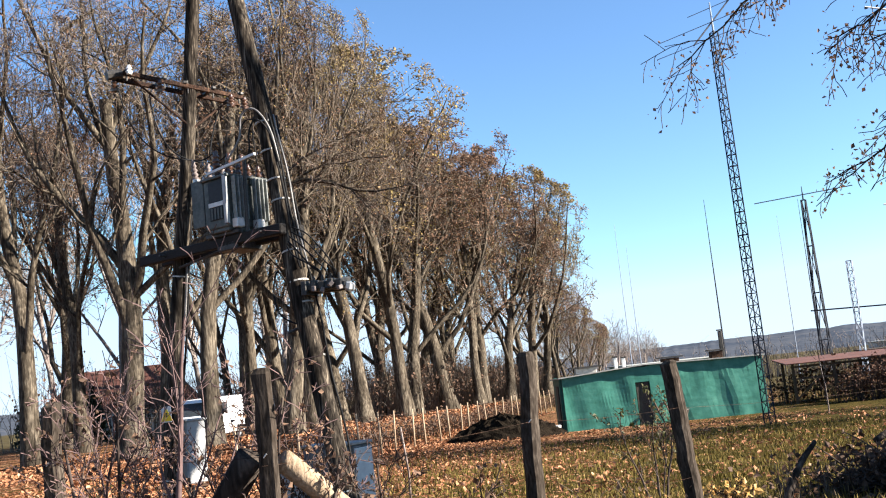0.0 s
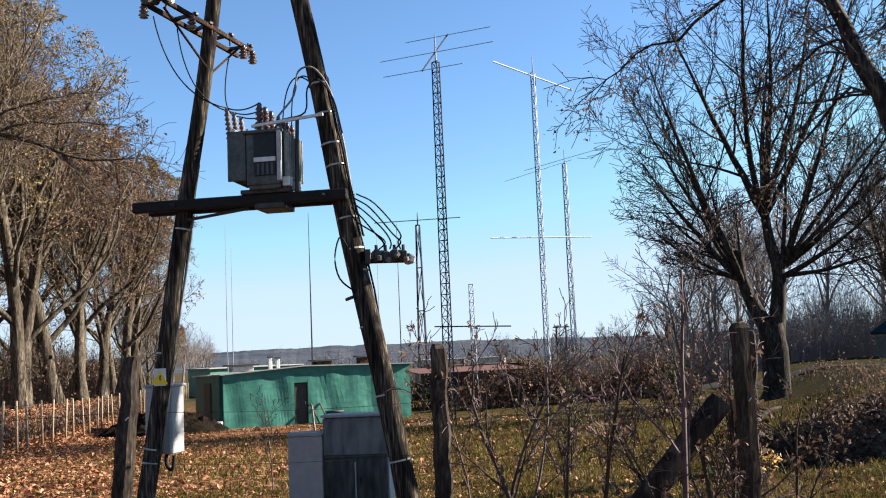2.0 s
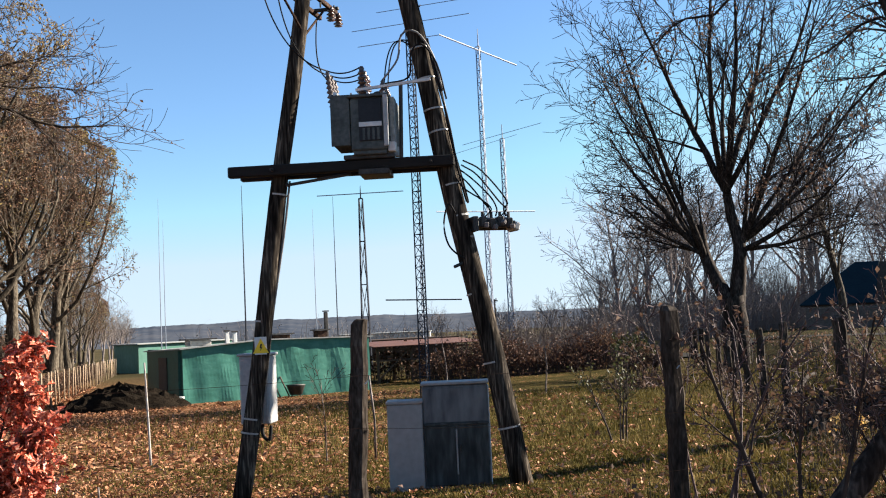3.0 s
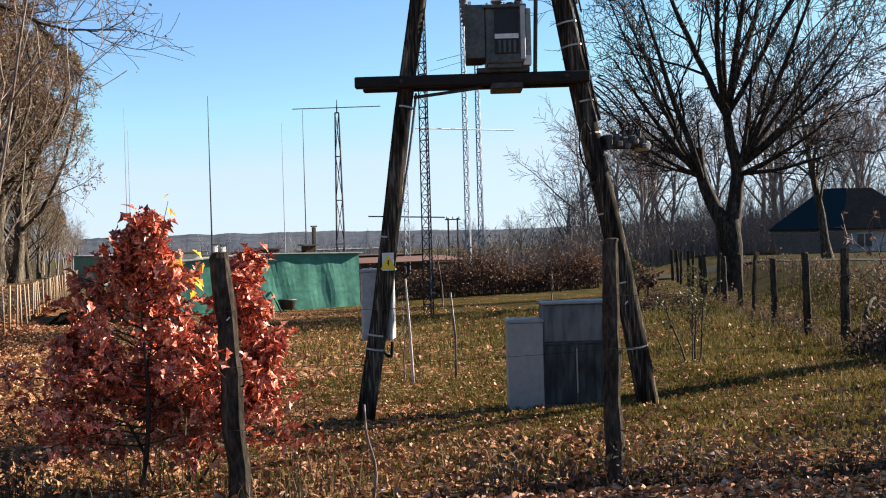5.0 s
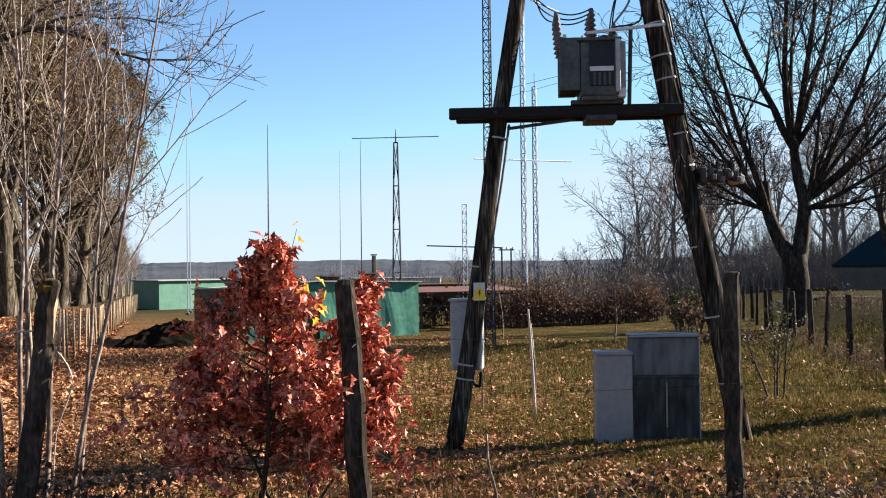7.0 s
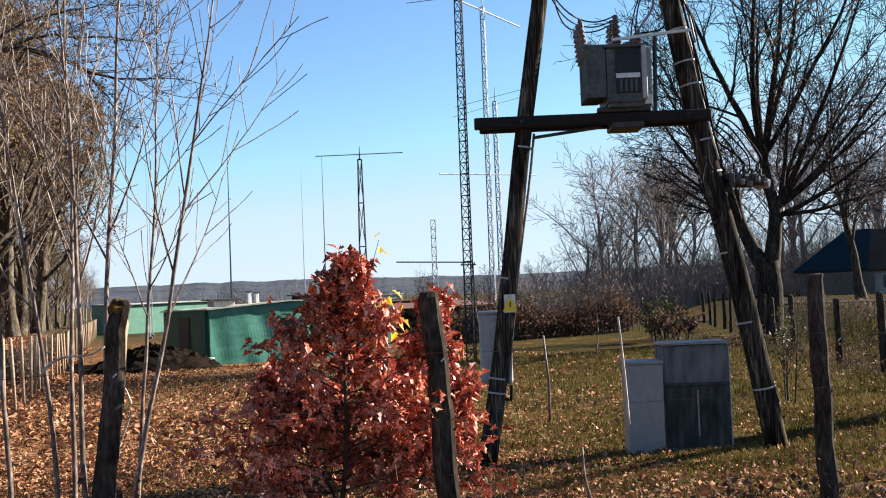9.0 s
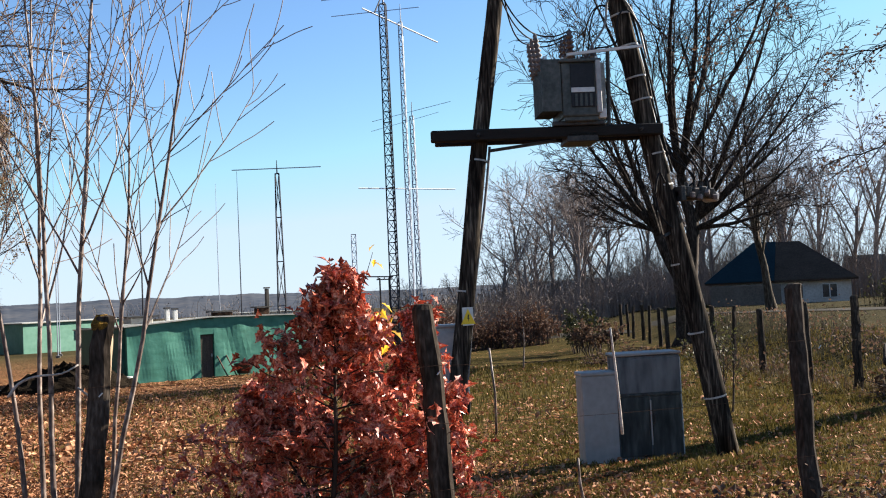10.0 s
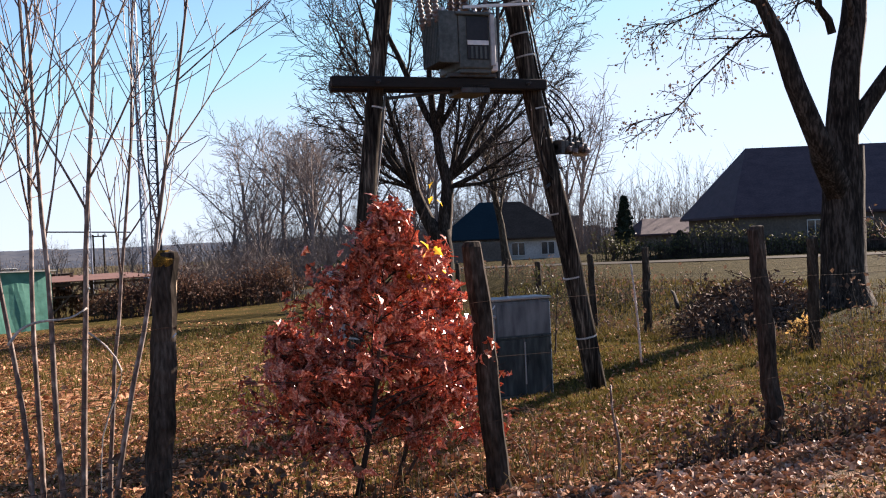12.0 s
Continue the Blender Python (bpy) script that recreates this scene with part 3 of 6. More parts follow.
def transformer():
    """A small oil transformer: tank with conservation lid, radiator banks on both sides, bushings on the lid."""
    ob = thing("transformer", "grey oil transformer with fins and dark bushings on the pole platform", "transformer", beam_frame(1.6, 0.03, 0.06), BEAM_ANG)
    part("tank", Geo().box((0.4, 0.62, 0.58), pose(0, 0, 0.37), 0.02, 2), M["trafo"], ob)
    part("foot_frame", Geo().box((0.56, 0.08, 0.05), pose(-0.02, -0.2, 0.025), 0.008).box((0.56, 0.08, 0.05), pose(-0.02, 0.2, 0.025), 0.008), M["dark_metal"], ob, "dark steel skid rails")
    part("lid", Geo().box((0.46, 0.68, 0.035), pose(0, 0, 0.675), 0.008), M["trafo"], ob)
    panel = part("panel", Geo().box((0.25, 0.012, 0.46), pose(0.02, -0.316, 0.41), 0.004), M["trafo_dark"], ob, "dark recessed front panel")
    part("plate", Geo().box((0.25, 0.008, 0.05), pose(0.02, -0.327, 0.36), 0.002), M["white_paint"], panel, "white marking strip")
    for k in range(4):
        part("bar", Geo().box((0.026, 0.006, 0.13), pose(-0.055 + 0.053 * k, -0.326, 0.255)), M["trafo"], panel)
    for sx, banks in ((-1, ((0.0, 0.56),)), (1, ((-0.16, 0.24), (0.16, 0.24)))):
        for y0, w in banks:
            bank = part("radiator", Geo().box((0.03, w, 0.06), pose(sx * 0.215, y0, 0.62), 0.005), M["trafo"], ob)
            part("header_pipe", Geo().box((0.03, w, 0.06), pose(sx * 0.215, y0, 0.2), 0.005), M["trafo"], bank)
            n = int(w / 0.05)
            for k in range(n):
                yy = y0 - w / 2 + (k + 0.5) * w / n
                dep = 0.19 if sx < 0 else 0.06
                # fins on the sunward side take the sunlit paint
                part("fin", Geo().box((dep, 0.016, 0.5), pose(sx * (0.22 + dep / 2), yy, 0.41), 0.005), M["trafo"] if sx < 0 else M["trafo_sunlit"], bank)
    part("side_cover", Geo().box((0.21, 0.02, 0.56), pose(-0.31, -0.3, 0.42), 0.006), M["trafo"], ob)
    # corner bar and lugs coloured pale to stand for direct sun
    part("corner_bar", Geo().box((0.05, 0.05, 0.56), pose(0.19, -0.325, 0.39), 0.006), M["meter_grey"], ob, "pale grey corner bar")
    for y in (-0.2, 0.12):
        part("lug", Geo().box((0.09, 0.12, 0.11), pose(0.235, y, 0.12), 0.01), M["white_paint"], ob, "white lug low on the sunlit tank side")
    part("base_box", Geo().box((0.36, 0.58, 0.1), pose(0, 0, 0.085), 0.01), M["trafo"], ob)
    for y in (-0.2, 0.0, 0.2):
        part("bushing", insulator_geo((-0.07, y, 0.69), 0.34, 0.062, 5), M["porcelain"], ob, "tall dark ribbed porcelain bushing", smooth=True)
    for y in (-0.24, -0.08, 0.08, 0.24):
        part("low_bushing", insulator_geo((0.16, y, 0.69), 0.16, 0.045, 2), M["porcelain"], ob, "short dark bushing", smooth=True)
    part("filler_cap", Geo().tube([(0.08, -0.02, 0.69), (0.08, -0.02, 0.77), (0.08, -0.02, 0.78)], [0.05, 0.05, 0.03], 12), M["dark_metal"], ob)
    for x in (-0.18, 0.0, 0.18):
        part("lid_bolt", Geo().box((0.02, 0.02, 0.02), pose(x, -0.31, 0.705)), M["white_paint"], ob)
    part("pipe", Geo().rod((0.32, -0.15, -0.05), (0.35, -0.15, 0.85), 0.022), M["dark_metal"], ob, "dark vertical steel pipe")
    part("tie_bar", Geo().box((0.82, 0.03, 0.03), pose(0.28, -0.3, 0.78, 0, -5, 0)), M["white_paint"], ob, "pale angle iron to the pole")
    part("arrester_bar", Geo().box((0.035, 0.6, 0.035), pose(-0.36, 0.0, 0.72)).rod((-0.36, 0.1, 0.72), (-0.2, 0.1, 0.74), 0.012), M["steel"], ob)
    for y in (-0.22, 0.0, 0.22):
        part("arrester", insulator_geo((-0.4, y, 0.6), 0.4, 0.05, 6, (-0.12, 0, 1)), M["porcelain_grey"], ob, "grey-brown surge arrester", smooth=True)
    return ob


trafo = transformer()
T_M = trafo.matrix_world.copy()


def arc(p, q, sag, n=12, side=(0, 0, 0)):
    p, q, s = np.array(p, float), np.array(q, float), np.array(side, float)
    t = np.linspace(0, 1, n)[:, None]
    return p + (q - p) * t + (np.array([0, 0, -sag]) + s) * 4 * t * (1 - t)


def wire(name, pts, r, mat, label, category="cable", group=""):
    return single(name, Geo().tube(pts, r, 6), mat, label, category, group=group, smooth=True)


def crossarm():
    c = on_axis(POLE_L, 5.28)
    a, b = Vector((-0.14, 3.97, 5.37)), Vector((0.84, 5.3, 5.19))
    ob = thing("crossarm", "rusty steel crossarm with insulators on the pole", "crossarm", c - Vector((0, 0, 0.02)))
    o = ob.location
    n = Vector((0.78, -0.62, 0)) * 0.14
    for s in (-1, 1):
        m = Matrix.Translation((a + b) / 2 + n * s * 0.9 - o) @ (b - a).to_track_quat("X", "Z").to_matrix().to_4x4()
        part("arm", Geo().box(((b - a).length - (0.12 if s > 0 else 0), 0.042, 0.056), m, 0.006), M["rust"], ob)
    for f, s in ((0.02, -1), (0.07, 1.3), (0.3, 1), (0.86, 1), (0.97, 1)):
        p = a + (b - a) * f + n * s - o
        white = f == 0.07
        part("insulator", insulator_geo(p + Vector((0, 0, -0.02 if white else -0.16)), 0.11 if white else 0.16, 0.045 if white else 0.06, 2 if white else 3), M["porcelain_white"] if white else M["porcelain"], ob, "white porcelain insulator" if white else "dark porcelain insulator", smooth=True)
    for f in (0.12, 0.9):
        p = a + (b - a) * f - o
        part("stay", Geo().rod(p, Vector((0, 0, -0.5)), 0.014), M["rust"], ob)
    for f in (0.06, 0.34, 0.52, 0.72, 0.93):
        p = a + (b - a) * f - o
        part("clamp", Geo().box((0.05, 0.34, 0.035), Matrix.Translation(p + Vector((0, 0, 0.04))) @ Matrix.Rotation(radians(51 + 14 * math.sin(9 * f)), 4, "Z"), 0.006).rod(p + n * 0.9 + Vector((0, 0, -0.09)), p + n * 0.9 + Vector((0, 0, 0.07)), 0.011), M["dark_metal"], ob)
    part("pin", Geo().rod(a - o - Vector((0.06, 0.08, 0.02)), a - o + Vector((0.05, 0.06, 0.02)), 0.06), M["dark_metal"], ob)
    return ob


crossarm()
for k, (f, y) in enumerate(((0.02, -0.3), (0.25, 0.0), (0.8, 0.3))):
    a, b = Vector((-0.14, 3.97, 5.2)), Vector((0.84, 5.3, 5.05))
    end = T_M @ Vector((-0.45, y * 0.73, 1.0))
    wire("drop_wire", arc(a + (b - a) * f, end, 0.22, 14, (-0.1, -0.1, 0)), 0.008, M["cable"], "thin dark wire hanging from the crossarm to the transformer", "wire", "drop wires")
    wire("jumper_wire", arc(end, T_M @ Vector((-0.07, y * 0.67, 1.03)), 0.05), 0.008, M["cable"], "thin dark jumper wire between arrester and bushing", "wire", "jumper wires")
for y in (-0.1, 0.3):
    s = T_M @ Vector((0.16, y * 0.8, 0.85))
    e = on_axis(POLE_R, 4.55) + Vector((-0.08, 0.02, 0.1 * y))
    wire("low_voltage_cable", arc(s, e, -0.22, 14, (-0.05, 0, 0)), 0.008, M["cable"], "black cable looping from the transformer to the pole", "cable", "low voltage cables")
# cables down the strut pole
for k, (dx, dy) in enumerate(((0.12, -0.05), (0.14, 0.02), (0.1, -0.1), (0.13, 0.08))):
    zs = np.linspace(4.6, 2.75 if k < 3 else 0.0, 16)
    wire("strapped_cable", [on_axis(POLE_R, z) + Vector((dx + 0.012 * math.sin(5 * z + k), dy, 0)) for z in zs], 0.012, M["cable_grey"] if k == 1 else M["cable"], "cable strapped to the side of the pole", "cable", "strapped cables")
R_AX = functools.partial(on_axis, POLE_R)
wire("gooseneck_cable", smooth_line([R_AX(4.0) + Vector((0.13, -0.1, 0)), R_AX(4.4) + Vector((0.11, -0.12, 0)), R_AX(4.66) + Vector((-0.02, -0.13, 0)), R_AX(4.62) + Vector((-0.2, -0.12, 0)), R_AX(4.35) + Vector((-0.3, -0.1, 0)), T_M @ Vector((0.16, -0.24, 0.85))], 20), 0.012, M["cable_grey"], "grey cable arching over to the transformer", "cable")
wire("gooseneck_cable", smooth_line([R_AX(3.9) + Vector((0.14, -0.13, 0)), R_AX(4.3) + Vector((0.12, -0.15, 0)), R_AX(4.52) + Vector((0.0, -0.15, 0)), R_AX(4.42) + Vector((-0.14, -0.13, 0)), R_AX(4.15) + Vector((-0.22, -0.1, 0)), T_M @ Vector((0.16, -0.08, 0.85))], 20), 0.01, M["cable"], "black cable arching over to the transformer", "cable")


def fuse_bracket():
    p = on_axis(POLE_R, 2.5)
    ob = thing("fuse_bracket", "dark steel fuse bracket with cable loops on the pole", "fuse bracket", p)
    part("arm", Geo().box((0.5, 0.06, 0.06), pose(0.34, -0.1, 0.0), 0.006).box((0.5, 0.06, 0.06), pose(0.34, 0.12, -0.02), 0.006), M["dark_metal"], ob)
    part("plate", Geo().box((0.06, 0.36, 0.16), pose(0.12, 0, 0), 0.006), M["dark_metal"], ob)
    for k in range(4):
        x = 0.22 + 0.1 * k
        part("fuse_holder", Geo().box((0.07, 0.3, 0.12), pose(x, 0.0, 0.02, 8 * (k % 2), 0, 0), 0.012).rod((x, -0.1, 0.06), (x, -0.1, 0.13), 0.018), M["dark_metal"], ob)
        part("clip", Geo().box((0.045, 0.05, 0.06), pose(x + 0.02, -0.165, -0.02 + 0.03 * math.sin(4 * k), 0, 25 * k, 20 * k), 0.006), M["porcelain_grey"], ob, "pale porcelain clip")
    part("end_piece", Geo().box((0.08, 0.2, 0.1), pose(0.6, -0.02, -0.03, 0, 15, 10), 0.02), M["meter_grey"], ob, "pale porcelain end piece")
    for k in range(5):
        x = 0.2 + 0.06 * k
        z1 = 0.5 + 0.05 * k
        pts = [(-0.06 + 0.02 * k, -0.12, z1), (0.02 + 0.05 * k, -0.15, z1 - 0.12), (x + 0.04 * math.sin(5 * k), -0.16 + 0.05 * math.sin(3 * k), 0.26 + 0.03 * math.sin(4 * k)), (x + 0.07 + 0.05 * math.cos(4 * k), -0.12, 0.16), (x + 0.05, -0.1, 0.08)]
        part("cable_loop", Geo().tube(smooth_line(pts, 16), 0.009, 6), M["cable"], ob, smooth=True)
    part("hanging_cable", Geo().tube(smooth_line([(-0.1, -0.15, 0.12), (-0.18, -0.17, 0.22), (-0.24, -0.17, 0.0), (-0.2, -0.17, -0.22), (-0.08, -0.15, -0.34), (0.03, -0.1, -0.38)], 18), 0.01, 6), M["cable"], ob, smooth=True)
    part("hook", Geo().rod((0.03, -0.06, -0.4), (-0.13, -0.12, -0.46), 0.018), M["dark_metal"], ob)
    return ob


fuse_bracket()


def meter_box():
    c = on_axis(POLE_L, 0.8) + Vector((0.06, 0.3, 0))
    ob = thing("meter_box", "white steel meter box mounted behind the pole", "meter box", c, -24)
    part("case", Geo().box((0.34, 0.28, 0.76), pose(0, 0, 0), 0.012), M["meter_grey"], ob)
    part("lid", Geo().box((0.38, 0.32, 0.03), pose(0, 0, 0.39), 0.008), M["meter_grey"], ob)
    part("door", Geo().box((0.3, 0.012, 0.68), pose(0, -0.144, -0.01), 0.004), M["meter_grey"], ob)
    part("cable_tail", Geo().tube(smooth_line([(0.05, -0.05, -0.36), (0.06, -0.08, -0.5), (0.14, -0.1, -0.56), (0.16, -0.08, -0.4)], 14), 0.02, 6), M["cable"], ob, "black cable loop", smooth=True)
    return ob


meter_box()
for k, (dx, mt) in enumerate(((0.1, "cable_grey"), (0.085, "cable"))):
    wire("riser_cable", [on_axis(POLE_L, z) + Vector((dx + 0.01 * math.sin(3 * z + k), -0.03 + 0.08 * k, 0)) for z in np.linspace(0.45, 3.1 + 0.6 * k, 14)], 0.014, M[mt], "cable clipped up the side of the pole", "cable", "riser cables")


def warning_sign():
    p = on_axis(POLE_L, 1.27) + Vector((-0.01, -0.145, 0))
    ob = thing("warning_sign", "small yellow triangular electrical warning sign on the pole", "warning sign", p, 4)
    part("backing", Geo().box((0.13, 0.006, 0.19), pose(0, 0, 0.02), 0.002), M["white_paint"], ob, "white backing plate")
    part("triangle", Geo().add([(-0.085, -0.006, -0.06), (0.085, -0.006, -0.06), (0, -0.006, 0.1), (-0.085, -0.003, -0.06), (0.085, -0.003, -0.06), (0, -0.003, 0.1)], [(0, 1, 2), (5, 4, 3), (0, 3, 4, 1), (1, 4, 5, 2), (2, 5, 3, 0)]), M["sign"], ob, "yellow triangle")
    part("bolt_mark", Geo().add([(-0.004, -0.0085, 0.04), (0.014, -0.0085, 0.04), (0.004, -0.0085, 0.005), (0.016, -0.0085, 0.005), (-0.008, -0.0085, -0.04), (0.0, -0.0085, -0.005), (-0.012, -0.0085, -0.005)], [(0, 6, 5, 2, 1), (5, 4, 3, 2)]), M["sign_black"], ob, "black lightning mark")


warning_sign()


def cabinet():
    """Concrete distribution cabinet with a steel double door, and a lower plastic case beside it."""
    a, b = Vector((1.60, 4.6, 0)), Vector((2.31, 4.39, 0))
    ang = math.degrees(math.atan2(b.y - a.y, b.x - a.x))
    ob = thing("distribution_cabinet", "grey stained electrical cabinet with steel double doors on the grass", "cabinet", ((a.x + b.x) / 2, (a.y + b.y) / 2, -0.46), ang)
    W, D = 0.74, 0.34
    part("body", Geo().box((W, D, 1.2), pose(0, D / 2, 0.6), 0.012), M["concrete"], ob)
    part("roof", Geo().box((W + 0.03, D + 0.04, 0.03), pose(0, D / 2, 1.222), 0.006), M["plastic"], ob, "pale overhanging lid")
    part("upper_panel", Geo().box((W - 0.04, 0.014, 0.38), pose(0, -0.006, 0.98), 0.004), M["concrete"], ob)
    for s in (-1, 1):
        d = part("door", Geo().box((W / 2 - 0.025, 0.016, 0.66), pose(s * (W / 4 - 0.002), -0.007, 0.42), 0.005), M["door_dark"], ob, "dark grey weathered steel door")
        for z in (0.3, 0.6):
            part("hinge", Geo().rod((s * (W / 2 - 0.02), -0.018, z), (s * (W / 2 - 0.02), -0.018, z + 0.06), 0.01), M["door_dark"], d)
    part("ledge", Geo().box((W - 0.01, 0.03, 0.03), pose(0, -0.012, 0.772), 0.006), M["door_dark"], ob, "dark stained ledge above the doors")
    part("centre_strip", Geo().box((0.018, 0.012, 0.5), pose(0, -0.02, 0.46), 0.003), M["plastic"], ob)
    part("handle", Geo().box((0.02, 0.03, 0.1), pose(0.04, -0.03, 0.5), 0.006), M["dark_metal"], ob)
    # sunlight on this side is put into an added white panel
    part("side_panel", Geo().box((0.014, D - 0.03, 1.14), pose(W / 2 + 0.004, D / 2, 0.6), 0.004), M["white_paint"], ob, "side panel whitened to stand for sunlight")
    part("plinth", Geo().box((W + 0.1, D + 0.14, 0.06), pose(0, D / 2, 0.0), 0.015), M["concrete"], ob)
    side = thing("cable_case", "light grey plastic cable case against the cabinet", "cabinet", (1.40, 4.64, -0.46), ang)
    part("case", Geo().box((0.4, 0.28, 0.98), pose(0, 0.14, 0.52), 0.015, 2), M["plastic"], side)
    part("cap", Geo().box((0.42, 0.31, 0.04), pose(0, 0.14, 1.03), 0.012, 2), M["plastic"], side)
    part("base", Geo().box((0.42, 0.3, 0.06), pose(0, 0.14, 0.03), 0.01), M["plastic"], side)


cabinet()


# ---- fences ----
def post_geo(h, r, seed, lean=(0.0, 0.0)):
    """A hewn post: a worn square section with chamfered corners, slightly crooked, its top weathered down."""
    rs = np.random.default_rng(seed)
    turn, w, c = 0.25 * rs.normal(), 0.93, 0.5
    ring = [(w, -c), (w, c), (c, w), (-c, w), (-w, c), (-w, -c), (-c, -w), (c, -w)]
    ring = [(x * math.cos(turn) - y * math.sin(turn), x * math.sin(turn) + y * math.cos(turn)) for x, y in ring]
    worn = 1 + 0.09 * rs.normal(size=8)
    zs = list(np.linspace(-0.06, h, 12)) + [h + 0.02 + 0.015 * rs.random(), h + 0.035]
    v, f = [], []
    for i, z in enumerate(zs):
        k = (1.1 - 0.14 * z / h) * (1 + 0.025 * rs.normal()) * (1 if i < 12 else (0.8 if i == 12 else 0.45))
        ox, oy = lean[0] * z + 0.006 * rs.normal(), lean[1] * z + 0.006 * rs.normal()
        for m, (x, y) in enumerate(ring):
            q = r * k * worn[m] * (1 + 0.025 * rs.normal())
            v.append((ox + x * q, oy + y * q, z))
    n = len(zs)
    for i in range(n - 1):
        for m in range(8):
            f.append((8 * i + m, 8 * i + (m + 1) % 8, 8 * i + 8 + (m + 1) % 8, 8 * i + 8 + m))
    f += [tuple(range(8))[::-1], tuple(8 * (n - 1) + m for m in range(8))]
    return Geo().add(v, f)


def lit_peel(h, r, lean, seed):
    """A ragged pale strip following a post's round: bare wood with painted sunlight."""
    rs = np.random.default_rng(seed + 900)
    v, f = [], []
    n, w = 18, 4
    for i in range(n):
        t = i / (n - 1)
        z = h - 0.07 - 0.62 * t
        mid, half = -0.25 + 0.12 * rs.normal(), (0.42 - 0.3 * t) * (0.6 + 0.7 * rs.random()) * (1 if 0 < i < n - 1 else 0.2)
        for j in range(w):
            a = mid + half * (2 * j / (w - 1) - 1)
            q = r * (1.075 if 0 < j < w - 1 else 0.99)
            v.append((lean[0] * z + q * math.cos(a), lean[1] * z + q * math.sin(a), z))
    for i in range(n - 1):
        for j in range(w - 1):
            k = i * w + j
            f.append((k, k + w, k + w + 1, k + 1))
    return Geo().add(v, f)


def fence_post(x, y, h, r, seed, lean, label, group, lichen=False):
    ob = thing("fence_post", label, "fence post", gpt(x, y), group=group)
    part("shaft", post_geo(h, r, seed, lean), M["post"], ob)
    if lichen:
        part("lichen_cap", Geo().tube([(lean[0] * h, lean[1] * h, h - 0.045), (lean[0] * h, lean[1] * h, h - 0.01), (lean[0] * h, lean[1] * h, h + 0.04)], [r * 0.99, r * 0.98, r * 0.5], 9, rough=0.3), M["lichen"], ob, "yellow lichen on the top")
        # pale streak on the sunward side, light put into the peeled wood
        part("bare_patch", lit_peel(h, r, lean, seed), M["cut"], ob, "pale streak of peeled wood with painted sunlight")
    part("staple", Geo().rod((lean[0] * 1.1, -r - 0.004, 1.1), (lean[0] * 1.1 + 0.02, -r - 0.004, 1.12), 0.004, sides=5), M["steel"], ob)
    return ob


FRONT = [(-4.2, 0.9, 1.5, (0.1, 0.05), True), (-2.24, 0.48, 1.47, (-0.05, 0.05), False), (0.02, 0.03, 1.48, (0.07, 0.1), False), (2.1, -0.3, 1.48, (0.01, 0.01), False), (3.98, -0.85, 1.56, (0.0, 0.0), False)]
for k, (x, y, h, lean, li) in enumerate(FRONT):
    fence_post(x, y, h, 0.06 if k < 4 else 0.058, 20 + k, lean, "weathered grey fence post with a yellow lichen top" if li else "weathered dark wooden fence post with staples", "front fence posts", li)
SIDE = []
SIDE_AT = [2.2, 4.46, 9.75, 12.2, 15.9, 18.8] + [21.5 + 2.6 * i for i in range(10)]
for k, d in enumerate(SIDE_AT, 1):
    x, y = FENCE_O + FENCE_D * d
    x, y = x + 0.06 * math.sin(3 * k), y + 0.05 * math.cos(5 * k)
    h = 1.57 - 0.08 * (k % 3 == 2)
    lean = (0.05 * math.sin(2.3 * k), 0.05 * math.cos(1.7 * k))
    SIDE.append((x, y, h, lean))
    fence_post(x, y, h, 0.066 + 0.01 * math.sin(4 * k), 60 + k, lean, "weathered dark wooden fence post in the meadow grass", "side fence posts")


def brace_log(p, q, r, label, mat):
    ob = single("brace_log", Geo().tube(np.linspace(p, q, 6), np.linspace(r, r * 1.15, 6), 9, rough=0.18), mat, label, "log", smooth=True)
    return ob


# the sun on this log is put into its pale colour
brace_log(gpt(4.02, -0.75, 1.05), gpt(4.62, 0.45, 0.0), 0.07, "split log propping the corner fence post, painted pale as sunlit", M["cut"])
brace_log(gpt(3.85, -0.8, 1.1), gpt(2.95, -0.56, -0.02), 0.08, "dark log propping the corner fence post", M["bark_dark"])


def fence_wires(posts, heights, group):
    for z in heights:
        for (x0, y0, h0, l0, *_), (x1, y1, h1, l1, *_) in zip(posts[:-1], posts[1:]):
            p = np.array(gpt(x0 + l0[0] * z, y0 + l0[1] * z - 0.09, z))
            q = np.array(gpt(x1 + l1[0] * z, y1 + l1[1] * z - 0.09, z))
            pts = arc(p, q, 0.02 + 0.02 * rng.random(), 9)
            single("fence_wire", Geo().tube(pts, 0.0013, 4), M["rust"], "thin rusty fence wire strung between posts", "wire", group=group)


fence_wires([(-6.2, 1.3, 1.5, (0, 0))] + FRONT, (0.45, 0.82, 1.15), "front fence wires")
fence_wires([FRONT[-1]] + SIDE[:10], (0.5, 1.1), "side fence wires")
ob = thing("stick", "pale bare stick caught in the fence wires", "stick", (-1.22, 0.2, 0.66))
part("stem", Geo().tube(smooth_line([(0, 0, 0), (-0.01, 0.01, 0.3), (-0.025, 0.03, 0.63)], 8), np.linspace(0.009, 0.006, 9), 6, rough=0.2), M["birch_pale"], ob, smooth=True)


# ---- trees ----
class Kind:
    """How a sort of tree branches, level by level."""

    def __init__(self, **k):
        self.depth, self.segs, self.kids, self.ang, self.ratio, self.wob, self.up, self.taper, self.start, self.thin, self.sides = (
            k["depth"], k["segs"], k["kids"], k["ang"], k["ratio"], k["wob"], k["up"], k["taper"], k["start"], k["thin"], k["sides"])
        self.rmin = k.get("rmin", 0.008)


